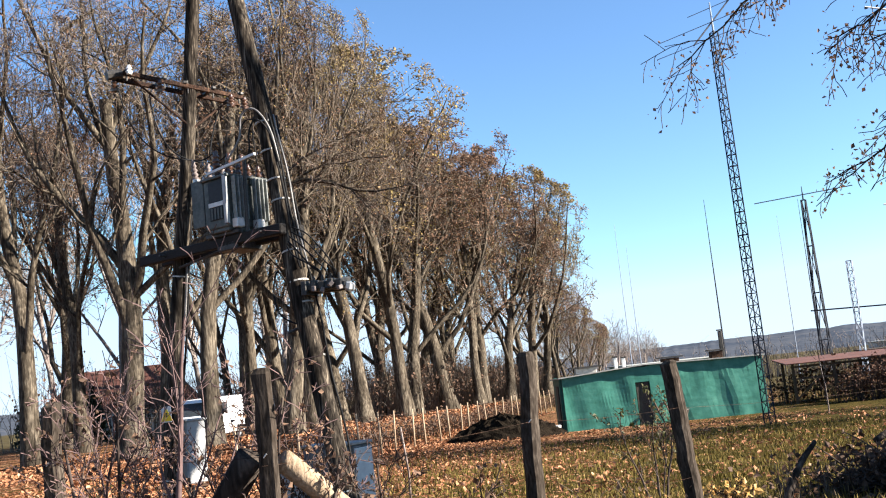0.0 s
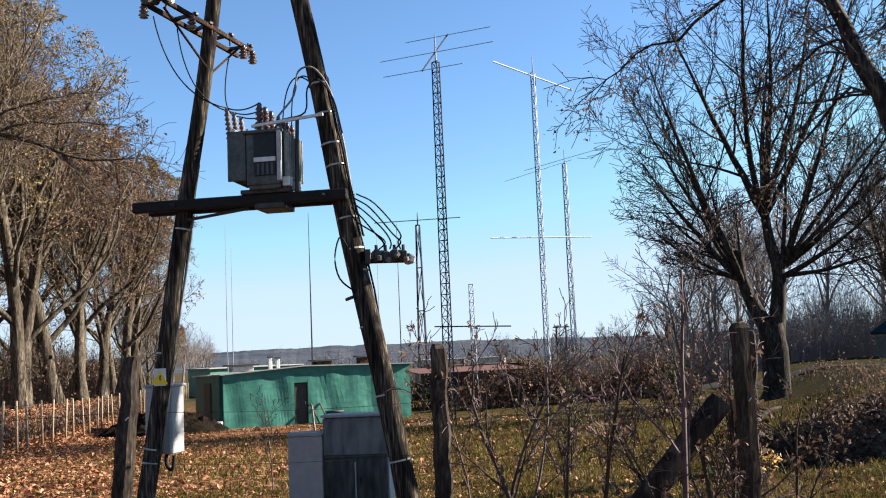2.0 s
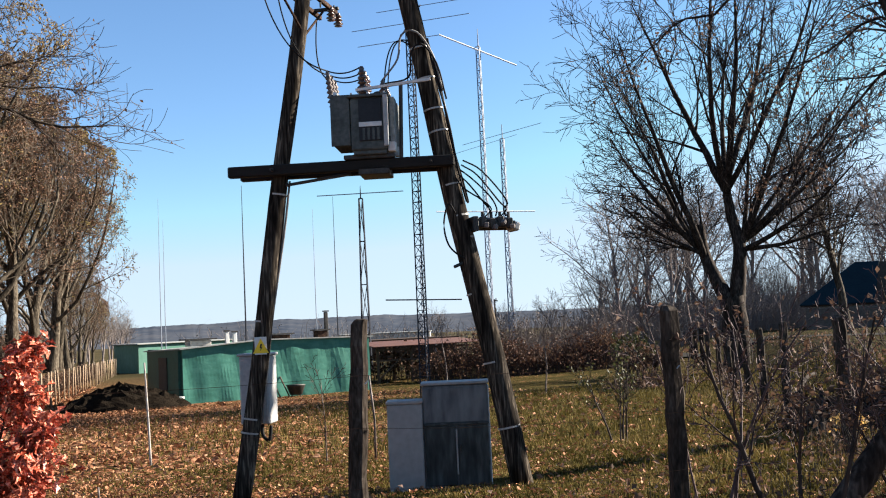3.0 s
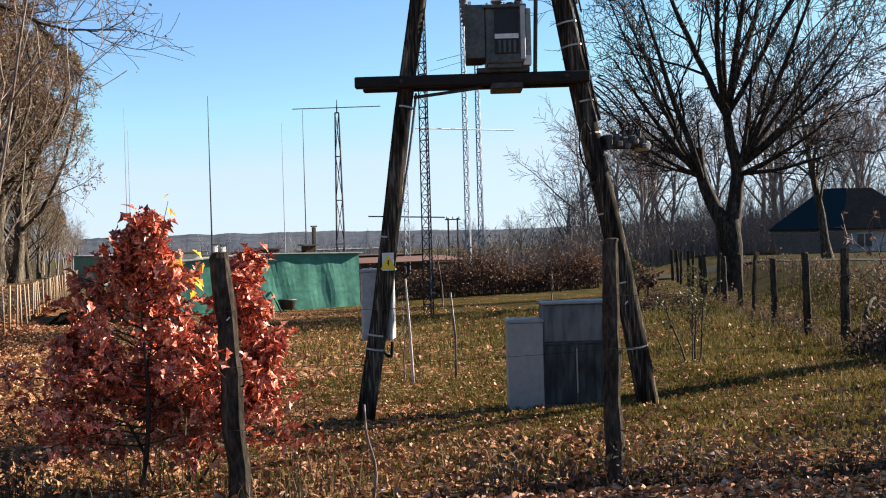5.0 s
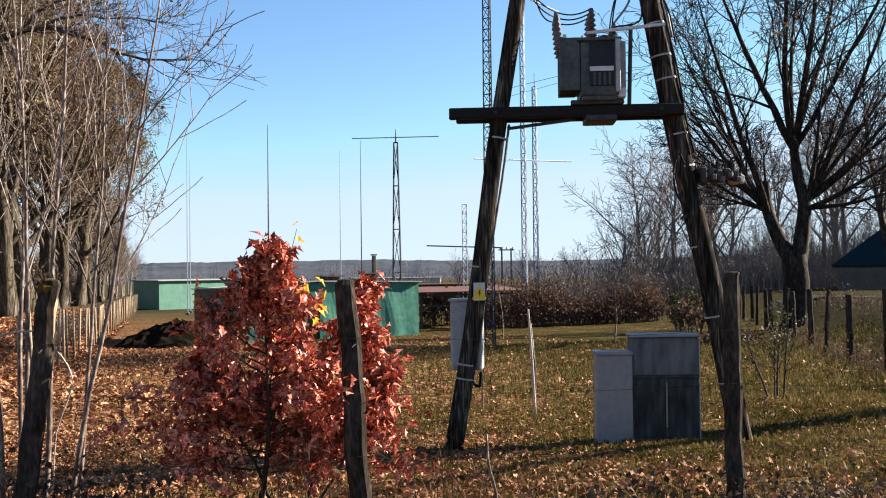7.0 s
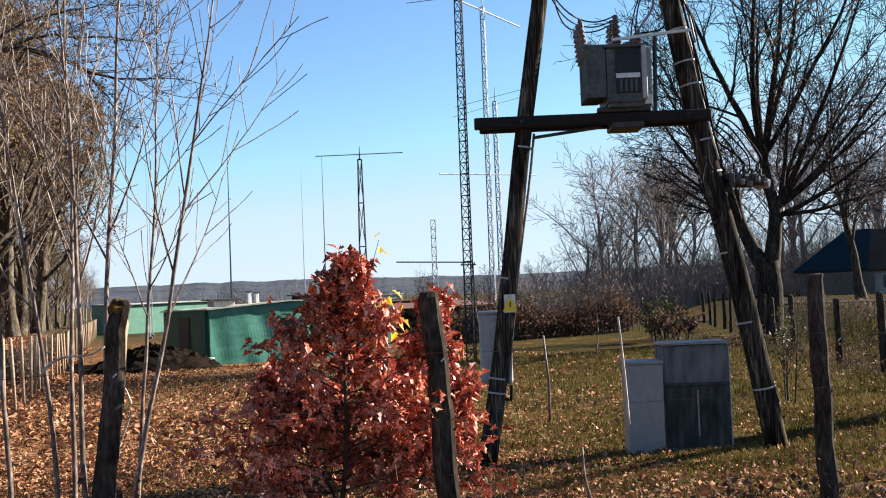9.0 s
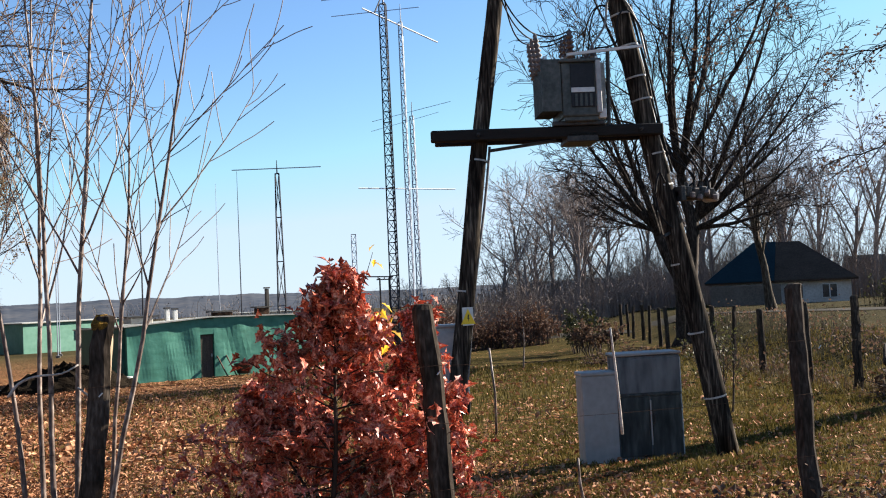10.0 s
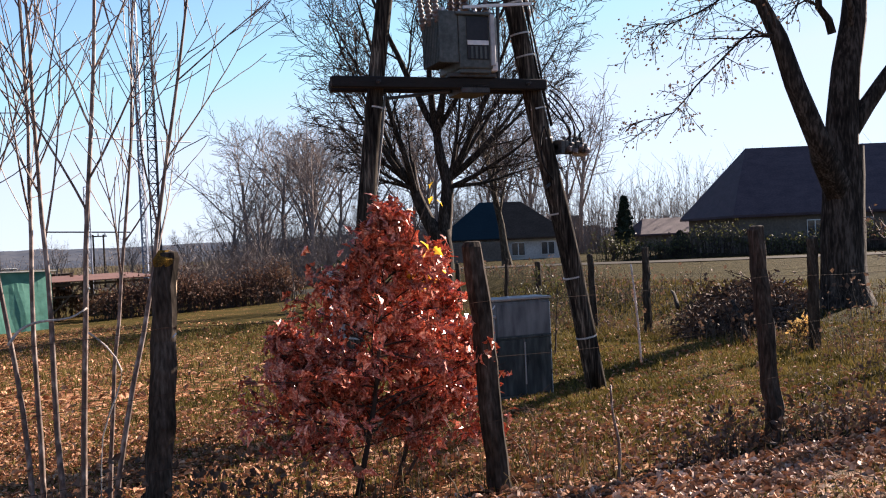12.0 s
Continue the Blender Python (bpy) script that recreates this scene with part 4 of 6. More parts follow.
def grow(out, p, d, length, r, level, K, rs):
    n = K.segs[level]
    pts, dirs = [p], [d]
    for i in range(n):
        d = d + rs.normal(0, K.wob[level], 3) + np.array([0, 0, K.up[level]])
        d = d / np.linalg.norm(d)
        p = p + d * length / n
        pts.append(p)
        dirs.append(d)
    radii = np.maximum(np.linspace(r, r * K.taper[level], n + 1), K.rmin)
    out.append((level, np.array(pts), radii))
    if level >= K.depth:
        return
    turn = rs.random() * 6.28
    kids = K.kids[level]
    for c in range(kids):
        f = K.start[level] + (1 - K.start[level]) * (c + rs.random() * 0.8) / kids
        f = min(f, 0.99)
        j = int(f * n)
        t = f * n - j
        q, dd = pts[j] + (pts[j + 1] - pts[j]) * t, dirs[j + 1]
        turn += 2.4 + rs.normal(0, 0.5)
        a = radians(K.ang[level] * (1 + 0.25 * rs.normal()))
        ref = np.array([1.0, 0, 0]) if abs(dd[0]) < 0.8 else np.array([0, 1.0, 0])
        e1 = np.cross(dd, ref)
        e1 /= np.linalg.norm(e1)
        e2 = np.cross(dd, e1)
        nd = dd * math.cos(a) + (e1 * math.cos(turn) + e2 * math.sin(turn)) * math.sin(a)
        rr = (radii[j] + (radii[j + 1] - radii[j]) * t) * K.thin[level]
        grow(out, q, nd, length * K.ratio[level] * (1.15 - 0.5 * f) * (0.8 + 0.4 * rs.random()), rr, level + 1, K, rs)


def held_in(pts, reach, z0, rise):
    """Keeps a crown within a reach of its trunk and rounds its top off above z0."""
    p = pts.copy()
    q = np.hypot(p[:, 0], p[:, 1]) + 1e-6
    room = reach * np.sqrt(np.clip(1 - (np.maximum(p[:, 2] - z0 + 3.5, 0) / 13.0) ** 2, 0.12, 1))
    k = room * np.tanh(q / room) / q
    p[:, 0] *= k
    p[:, 1] *= k
    p[:, 2] = np.where(p[:, 2] > z0, z0 + rise * np.tanh((p[:, 2] - z0) / rise), p[:, 2])
    return p


def tree(name, label, category, at, kind, height, r, seed, bark, twig, wood_levels=2, lean=(0, 0), leaf=None, leaf_n=0, leaf_size=0.14, group="", flare=True, extra=(), crown=None, boughs=(), limbs=()):
    """A tree of trunk, limbs and twigs that taper, with what leaves it still has."""
    rs = np.random.default_rng(seed)
    out = []
    d = np.array([lean[0], lean[1], 1.0])
    grow(out, np.array([0, 0, -0.1]), d / np.linalg.norm(d), height, r, 0, kind, rs)
    for p, dd, length, rr in extra:
        dd = np.array(dd, float)
        grow(out, np.array(p, float), dd / np.linalg.norm(dd), length, rr, 1, kind, rs)
    if crown:
        out = [(level, held_in(pts, *crown), radii) for level, pts, radii in out]
    for line, ra, rb in limbs:
        pts = np.array([tuple(q) for q in smooth_line(line, 12)])
        out.append((1, pts, np.linspace(ra, rb, 13)))
    for line, rr, reach in boughs:
        pts = np.array([tuple(q) for q in smooth_line(line, 12)])
        pts[1:-1] += rs.normal(0, 0.03, (11, 3))
        out.append((2, pts, np.linspace(rr, 0.007, 13)))
        for c in range(18):
            j = (6 if rr > 0.2 else 2) + int((6 if rr > 0.2 else 10) * (c + rs.random()) / 18)
            d = pts[j] - pts[j - 1]
            d = d / np.linalg.norm(d) + rs.normal(0, 0.55, 3) + np.array([0, 0, -0.25])
            grow(out, pts[j], d / np.linalg.norm(d), reach * (0.4 + 0.7 * rs.random()), min(0.25 * rr, 0.022) if rr > 0.05 else 0.009, 3, kind, rs)
    wood, fine, ends, thin = Geo(), Geo(), [], {}
    for level, pts, radii in out:
        if level == 0 and flare:
            radii = radii.copy()
            radii[0] *= 1.45
        if level <= wood_levels:
            wood.tube(pts, radii, kind.sides[level], caps=False, rough=0.12 if level < 2 else 0)
        else:
            thin.setdefault(kind.sides[level], []).append((pts, radii))
        if level >= kind.depth - 1:
            ends.append(pts)
    for sides, lines in thin.items():
        fine.many(lines, sides)
    ob = thing(name, label, category, at, group=group)
    part("trunk", wood, bark, ob, smooth=True)
    if fine.n:
        tagged(part("crown", fine, twig, ob), kind="stuff")
    if leaf_n:
        tagged(part("foliage", leaf_cloud(ends, leaf_n, leaf_size, rs), leaf, ob), kind="stuff")
    return ob


def leaf_cloud(lines, n, size, rs, jitter=0.1):
    """Small folded leaves strewn along twigs."""
    A = np.array([(q[k], q[k + 1]) for q in lines for k in range(len(q) - 1)])
    some = A[rs.integers(0, len(A), n)]
    c = some[:, 0] + (some[:, 1] - some[:, 0]) * rs.random((n, 1)) + rs.normal(0, jitter, (n, 3))
    a, b = rs.normal(size=(n, 3)), rs.normal(size=(n, 3))
    a /= np.linalg.norm(a, axis=1, keepdims=True)
    b -= a * (a * b).sum(1, keepdims=True)
    b /= np.linalg.norm(b, axis=1, keepdims=True)
    s = size * (0.6 + 0.8 * rs.random((n, 1)))
    m = np.cross(a, b) * s * 0.15
    v = np.stack([c - a * s * 0.5, c + b * s * 0.35 + m, c + a * s * 0.5, c - b * s * 0.35 + m], 1).reshape(-1, 3)
    i = np.arange(n)[:, None] * 4
    g = Geo()
    g.v, g.f, g.n = v.tolist(), np.concatenate([i + [0, 1, 2], i + [0, 2, 3]], 0).tolist(), 4 * n
    return g


AVENUE = Kind(depth=4, segs=(8, 8, 4, 2, 1), kids=(8, 9, 8, 6), ang=(24, 40, 44, 48), ratio=(0.95, 0.4, 0.46, 0.55), wob=(0.05, 0.12, 0.14, 0.16, 0.2),
              up=(0.02, 0.03, 0.05, 0.04, 0.02), taper=(0.45, 0.2, 0.25, 0.4, 0.5), start=(0.22, 0.18, 0.2, 0.2), thin=(0.5, 0.42, 0.5, 0.55), sides=(10, 7, 4, 3, 3), rmin=0.0085)
AVENUE_FAR = Kind(depth=4, segs=(7, 6, 3, 1, 1), kids=(8, 8, 7, 4), ang=(24, 40, 44, 48), ratio=(0.95, 0.4, 0.46, 0.55), wob=(0.05, 0.12, 0.14, 0.16, 0.2),
                  up=(0.02, 0.03, 0.05, 0.04, 0.02), taper=(0.45, 0.2, 0.25, 0.4, 0.5), start=(0.2, 0.16, 0.2, 0.2), thin=(0.5, 0.42, 0.5, 0.55), sides=(8, 5, 3, 3, 3), rmin=0.012)
FAR = Kind(depth=3, segs=(6, 5, 3, 1), kids=(7, 8, 7), ang=(26, 40, 45), ratio=(0.95, 0.42, 0.5), wob=(0.05, 0.1, 0.14, 0.2),
           up=(0.02, 0.03, 0.05, 0.02), taper=(0.55, 0.25, 0.3, 0.5), start=(0.35, 0.2, 0.15), thin=(0.6, 0.45, 0.5), sides=(7, 5, 3, 3), rmin=0.02)

BOUGHED = Kind(depth=4, segs=(8, 8, 6, 6, 3), kids=(7, 8, 7, 8), ang=(24, 40, 44, 46), ratio=(0.95, 0.4, 0.46, 0.6), wob=(0.05, 0.12, 0.16, 0.2, 0.24),
               up=(0.02, 0.03, 0.05, 0.05, 0.05), taper=(0.45, 0.2, 0.25, 0.35, 0.5), start=(0.3, 0.2, 0.2, 0.15), thin=(0.5, 0.42, 0.5, 0.6), sides=(10, 7, 5, 3, 3), rmin=0.008)
tree("avenue_tree", "old avenue tree with a thick trunk and a long arching bough", "tree", gpt(-13.0, 22.5, -0.1), BOUGHED, 12.5, 0.46, 171, M["bark"], M["twig"], leaf=M["leaf_avenue"], leaf_n=1500, leaf_size=0.1, group="avenue trees", crown=(5.5, 11.0, 7.5),
     boughs=(([(0.2, 0.1, 5.3), (2.2, 0.4, 6.8), (4.36, 0.5, 7.75), (5.56, 0.8, 8.4), (6.36, 0.9, 8.7), (7.32, 1.0, 8.4), (7.88, 1.0, 8.2), (8.52, 1.0, 7.95), (9.2, 1.0, 7.82), (9.9, 0.95, 7.85), (10.5, 0.9, 8.0)], 0.13, 2.2), ([(6.28, 0.9, 8.7), (7, 1.0, 9.0), (7.96, 1.05, 9.0), (9.2, 1.0, 9.0), (10.2, 1.0, 8.85)], 0.05, 1.8), ([(5.72, 0.8, 8.45), (6.36, 0.6, 9.1), (7.48, 0.5, 9.5), (8.6, 0.4, 9.75), (9.5, 0.35, 9.8)], 0.05, 1.8), ([(8.04, 1.0, 8.15), (8.52, 1.0, 7.6), (8.84, 1.0, 7.1), (9.24, 1.0, 6.65)], 0.03, 0.9)))
# avenue: a few grown trees, set out in rows with a turn and a size of their own
models = []
for k in range(5):
    models.append(tree("avenue_tree", "tall avenue tree with forked grey trunk and sparse ochre leaves", "tree", (0, 0, -500), AVENUE if k < 2 else AVENUE_FAR, 12.2 + 0.6 * k, 0.33 + 0.03 * (k % 3), 100 + k, M["bark"], M["twig"],
                       lean=(0.05 * math.sin(2 * k + 1), 0.05 * math.cos(3 * k)), leaf=M["leaf_ochre"] if k % 2 else M["leaf_avenue"], leaf_n=8500 if k < 2 else 9500, leaf_size=0.075 if k < 2 else 0.13, group="avenue trees", crown=(6.0 + 0.3 * k, 11.0, 7.5)))
far_models = []
for k in range(4):
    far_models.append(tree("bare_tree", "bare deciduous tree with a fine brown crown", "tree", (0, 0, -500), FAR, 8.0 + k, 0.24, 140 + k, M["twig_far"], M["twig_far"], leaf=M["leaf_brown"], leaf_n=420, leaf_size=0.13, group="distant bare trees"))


def plant(model, x, y, turn, scale, sink=0.05, broad=1.0):
    return copy_thing(model, pose(*gpt(x, y, -sink), 0, 0, turn) @ Matrix.Diagonal((scale * broad, scale * broad, scale, 1)))


n = 0
for row, (x0, y0, step) in enumerate(((-10.6, 26.5, 4.7), (-15.5, 24.0, 5.6))):
    y = y0
    while y < (116 if row == 0 else 78):
        x = x0 + 0.7 * math.sin(2.1 * n) - 0.005 * (y - 27) - 1.8 * max(0, (48 - y) / 22)
        plant(models[n % 2 if y < 42 else 2 + n % 3], x, y, 77 * n, float(np.interp(y, [26, 38, 48, 60, 75, 84, 92, 116], [1.12, 1.1, 0.98, 0.92, 0.95, 0.82, 0.5, 0.42])) * (1 + 0.09 * math.sin(3.3 * n)), broad=float(np.interp(y, [40, 52], [1.0, 1.2])))
        y += step * (1 + 0.2 * math.sin(5.7 * n))
        n += 1
for x, y, s in ((-23.3, 33.7, 1.1), (-24, 50, 1.0), (-33, 45, 1.1), (-30, 60, 1.0)):
    plant(models[n % 5], x, y, 63 * n, s)
    n += 1
y = 118
while y < 210:
    for x in (-11, -17.5):
        plant(far_models[n % 4], x + 0.8 * math.sin(n), y, 50 * n, 0.5 + 0.1 * math.sin(2.2 * n))
        n += 1
    y += 8.5
# woods beyond the meadow and round the houses
for x, y, s in ((31, 62, 0.5), (33.5, 66, 0.65), (36, 63, 0.75), (38, 70, 0.85), (35, 74, 0.7), (40.5, 66, 0.8), (43, 73, 0.9), (45, 78, 0.9), (29, 70, 0.4), (46, 76, 1.0), (50, 74, 0.9), (54, 70, 0.9),
                (58, 66, 0.85), (62, 60, 0.9), (66, 72, 1.0), (52, 66, 0.9), (57, 74, 1.1), (63, 68, 1.0), (69, 64, 1.1), (60, 80, 1.1), (72, 74, 1.2), (48, 82, 1.1), (55, 60, 0.8), (40, 80, 0.9), (44, 84, 0.9), (26, 74, 0.35), (21, 78, 0.3), (-38, 58, 1.3), (-46, 52, 1.2), (-34, 76, 1.3), (-50, 66, 1.3), (-29, 94, 1.2), (-40, 86, 1.3), (-36, 66, 1.1), (-30, 104, 1.1)):
    plant(far_models[n % 4], x, y, 50 * n, s)
    n += 1
for m in models + far_models:
    for o in list(m.children_recursive) + [m]:
        bpy.data.objects.remove(o)

BROAD = Kind(depth=4, segs=(6, 10, 7, 4, 2), kids=(0, 9, 7, 5), ang=(30, 33, 34, 36), ratio=(1.0, 0.42, 0.46, 0.52), wob=(0.03, 0.05, 0.12, 0.2, 0.25),
             up=(0.0, 0.05, 0.045, 0.03, 0.02), taper=(0.9, 0.12, 0.2, 0.35, 0.5), start=(0.62, 0.18, 0.12, 0.12), thin=(0.58, 0.45, 0.5, 0.55), sides=(12, 8, 5, 3, 3), rmin=0.0105)
TREE_R, TREE_F = np.array([0.828, -0.561, 0.0]), np.array([0.561, 0.828, 0.0])     # across and along the line of sight from the path


def fan(start, spread, lengths, radii, seed):
    """Limbs that fan out of one fork: the angle of each from upright, its length and its thickness."""
    rs = np.random.default_rng(seed)
    out = []
    for k, a in enumerate(spread):
        d = TREE_R * math.sin(radians(a)) + np.array([0, 0, math.cos(radians(a))]) + TREE_F * (0.42 * (-1) ** k + 0.12 * rs.normal())
        p = TREE_R * start[0] + np.array([0, 0, start[1] + 0.1 * rs.normal()])
        out.append((p, d, lengths[k % len(lengths)] * (0.9 + 0.2 * rs.random()), radii[k % len(radii)]))
    return out


def limb(*pts):
    return [tuple(TREE_R * x + TREE_F * f + np.array([0, 0, z])) for x, f, z in pts]


tree("roadside_tree", "large bare spreading tree with a short forked trunk", "tree", gpt(19.2, 26.6, -0.1), BROAD, 2.9, 0.5, 301, M["bark_dark"], M["twig_dark"], wood_levels=2,
     extra=fan((-0.95, 4.5), (-78, -66, -56, -47, -39, -31, -23, -15, -6), (3.0, 3.8, 4.8, 5.9, 7.2, 8.4, 9.2, 9.8), (0.075, 0.09, 0.11, 0.14), 7)
     + fan((0.42, 4.7), (88, 72, 60, 50, 42, 33, 24, 14), (4.6, 5.6, 6.8, 8.2, 8.8, 9.4), (0.1, 0.11, 0.13), 8)
     + fan((0.02, 6.8), (-22, -10, 0, 9, 20, 34), (8.6, 9.4, 9.6, 9.2), (0.16, 0.14, 0.12), 9),
     limbs=((limb((-0.12, 0, 2.5), (-0.6, 0.05, 3.5), (-0.95, 0.1, 4.5), (-1.05, 0.1, 5.6)), 0.3, 0.17), (limb((0.1, 0, 2.4), (0.26, -0.05, 3.6), (0.36, -0.05, 4.7), (0.12, 0, 5.9), (0.0, 0, 7.2)), 0.33, 0.15)))
BROAD2 = Kind(depth=4, segs=(6, 9, 6, 4, 3), kids=(0, 7, 6, 5), ang=(36, 40, 42, 44), ratio=(1.9, 0.45, 0.45, 0.5), wob=(0.02, 0.06, 0.14, 0.18, 0.22),
              up=(0.0, 0.0, -0.05, -0.1, -0.13), taper=(0.8, 0.18, 0.22, 0.35, 0.5), start=(0.68, 0.25, 0.15, 0.15), thin=(0.58, 0.3, 0.5, 0.55), sides=(14, 10, 6, 4, 3), rmin=0.006)
tree("old_tree", "old dark tree with thick trunk and drooping half-bare twigs", "tree", gpt(11.4, 5.5, -0.1), BROAD2, 3.2, 0.44, 311, M["bark_dark"], M["twig_dark"], leaf=M["leaf_brown"], leaf_n=3000, leaf_size=0.06,
     extra=(((0.05, 0, 2.8), (0.03, 0.0, 1), 8.0, 0.33), ((0.2, -0.12, 3.3), (0.5, -0.42, 1), 6.0, 0.17)),
     boughs=(([(0, 0, 2.2), (-0.7, -0.1, 2.75), (-1.2, -0.13, 3.4), (-1.74, 0.1, 5.0), (-1.94, 0.49, 6.15), (-2.3, 1.0, 7.6), (-2.6, 1.4, 9.0)], 0.3, 1.6),
             ([(-2.25, 0.95, 7.4), (-2.8, 2.0, 7.2), (-3.45, 2.7, 6.65), (-3.9, 3.1, 6.55), (-4.6, 3.0, 6.05), (-5.2, 3.1, 5.7)], 0.035, 1.0),
             ([(-1.72, 0.1, 4.9), (-1.96, 0.45, 5.15), (-2.39, 1.07, 4.5), (-2.84, 1.69, 3.8), (-3.3, 2.25, 3.63)], 0.03, 1.0),
             ([(-1.9, 0.35, 5.7), (-2.05, 0.55, 5.9), (-2.66, 1.44, 5.5), (-3.24, 2.21, 5.46)], 0.03, 1.0),
             ([(-0.05, 0, 5.2), (-0.5, 0.1, 6.1), (-0.9, 0.2, 6.6), (-1.5, 0.3, 6.7)], 0.09, 1.3)))
SLIM = Kind(depth=3, segs=(8, 6, 4, 3), kids=(20, 9, 6), ang=(42, 38, 40), ratio=(0.4, 0.45, 0.5), wob=(0.05, 0.1, 0.12, 0.16), up=(0.0, 0.03, 0.03, 0.02),
            taper=(0.15, 0.25, 0.35, 0.5), start=(0.28, 0.2, 0.2), thin=(0.5, 0.5, 0.5), sides=(9, 5, 4, 3), rmin=0.012)
tree("leaning_tree", "slender leaning bare tree in front of the house", "tree", gpt(29.5, 33.5, -0.1), SLIM, 9.5, 0.22, 322, M["bark"], M["twig_dark"], lean=(-0.1, 0.05))


# ---- buildings ----
def green_shed():
    a, b = Vector((-0.82, 35.1, 0)), Vector((7.26, 37.15, 0))
    L = (b - a).length
    ang = math.degrees(math.atan2(b.y - a.y, b.x - a.x))
    ob = thing("green_shed", "long low green sheet-clad shed with a brown door", "shed", (a.x, a.y, -1.45), ang)
    D, h0, h1 = 6.0, 2.28, 2.5
    def slab(x0, x1, y0, y1):
        def hh(x):
            return h0 + (h1 - h0) * min(1, max(0, x / 3.4)) - 0.1 * max(0, (x - 3.4) / (L - 3.4))
        xs = np.linspace(x0, x1, 24)
        v, f = [], []
        for x in xs:
            wob = 0.03 * math.sin(2.3 * x) + 0.02 * math.sin(5.1 * x)
            for z in (0.0, 0.8, 1.6, hh(x)):
                v.append((x, y0 + wob * math.sin(1.3 * z + x), z))
            for z in (hh(x), 1.6, 0.8, 0.0):
                v.append((x, y1, z))
        for i in range(23):
            for j in range(8):
                f.append((8 * i + j, 8 * i + (j + 1) % 8, 8 * i + 8 + (j + 1) % 8, 8 * i + 8 + j))
        f += [tuple(range(8))[::-1], tuple(8 * 23 + j for j in range(8))]
        return Geo().add(v, [x[::-1] for x in f])
    part("front_wall", slab(0, 3.0, 0, 0.12), M["green"], ob)
    part("front_wall", slab(3.6, L, 0, 0.12), M["green"], ob)
    part("lintel", Geo().box((0.6, 0.12, 0.62), pose(3.3, 0.06, 2.12)), M["green"], ob)
    d = part("door", Geo().box((0.54, 0.06, 1.76), pose(3.3, 0.1, 0.9), 0.01), M["door_wood"], ob, "brown weathered shed door")
    part("handle", Geo().box((0.03, 0.04, 0.12), pose(3.5, 0.05, 0.95)), M["steel"], d)
    # side and rear walls take the shaded green
    part("side_wall", Geo().box((0.12, D, 2.26), pose(0.06, D / 2 + 0.13, 1.13)), M["green_shaded"], ob, "green side wall with its shade painted in")
    part("side_wall", Geo().box((0.12, D, 2.38), pose(L - 0.06, D / 2 + 0.13, 1.19)), M["green_shaded"], ob)
    part("rear_wall", Geo().box((L, 0.12, 2.2), pose(L / 2, D + 0.2, 1.1)), M["green_shaded"], ob)
    part("roof", Geo().add([(-0.15, -0.15, 2.32), (3.4, -0.15, 2.54), (L + 0.15, -0.15, 2.44), (L + 0.15, D + 0.3, 2.3), (3.4, D + 0.3, 2.36), (-0.15, D + 0.3, 2.2)] + [(-0.15, -0.15, 2.27), (3.4, -0.15, 2.49), (L + 0.15, -0.15, 2.39), (L + 0.15, D + 0.3, 2.25), (3.4, D + 0.3, 2.31), (-0.15, D + 0.3, 2.15)],
         [(0, 1, 4, 5), (1, 2, 3, 4), (6, 11, 10, 7), (7, 10, 9, 8), (0, 6, 7, 1), (1, 7, 8, 2), (2, 8, 9, 3), (3, 9, 10, 4), (4, 10, 11, 5), (5, 11, 6, 0)]), M["roof_felt"], ob, "pale felt roof")
    for x, y, h, w, mt in ((2.6, 2.4, 0.55, 0.16, "white_paint"), (2.95, 2.4, 0.5, 0.16, "white_paint"), (4.9, 2.0, 0.3, 0.7, "rust"), (7.3, 2.4, 1.25, 0.16, "dark_metal"), (7.0, 2.4, 0.4, 0.5, "rust"), (1.2, 2.0, 0.25, 0.9, "plaster")):
        c = part("chimney", Geo().box((w, w, h), pose(x, y, 2.36 + h / 2), 0.02), M[mt], ob)
        part("cap", Geo().box((w * 1.5, w * 1.3, 0.06), pose(x, y, 2.4 + h)), M["dark_metal"], c)
    for x in (3.95, 4.35):
        part("prop", Geo().rod((x, -0.5, 0), (x - 0.25, -0.02, 0.9), 0.03), M["brown_board"], ob)
    part("side_door", Geo().box((0.05, 1.4, 1.9), pose(-0.03, 3.2, 0.97), 0.01), M["door_wood"], ob, "dark side door")
    part("side_post", Geo().box((0.14, 0.14, 2.3), pose(-0.05, 0.35, 1.15), 0.01), M["green_shaded"], ob)


green_shed()


def plain_shed(name, label, a, b, h, D, mat, roof, base):
    a, b = Vector(a), Vector(b)
    L = (b - a).length
    ob = thing(name, label, "shed", (a.x, a.y, base), math.degrees(math.atan2(b.y - a.y, b.x - a.x)))
    part("front_wall", Geo().box((L, 0.15, h), pose(L / 2, 0, h / 2)), mat, ob)
    part("side_wall", Geo().box((0.15, D, h), pose(0.075, D / 2 + 0.08, h / 2)), mat, ob)
    part("side_wall", Geo().box((0.15, D, h), pose(L - 0.075, D / 2 + 0.08, h / 2)), mat, ob)
    part("rear_wall", Geo().box((L, 0.15, h), pose(L / 2, D + 0.16, h / 2)), mat, ob)
    part("roof", Geo().box((L + 0.4, D + 0.6, 0.12), pose(L / 2, D / 2, h + 0.06), 0.03), roof, ob)
    return ob


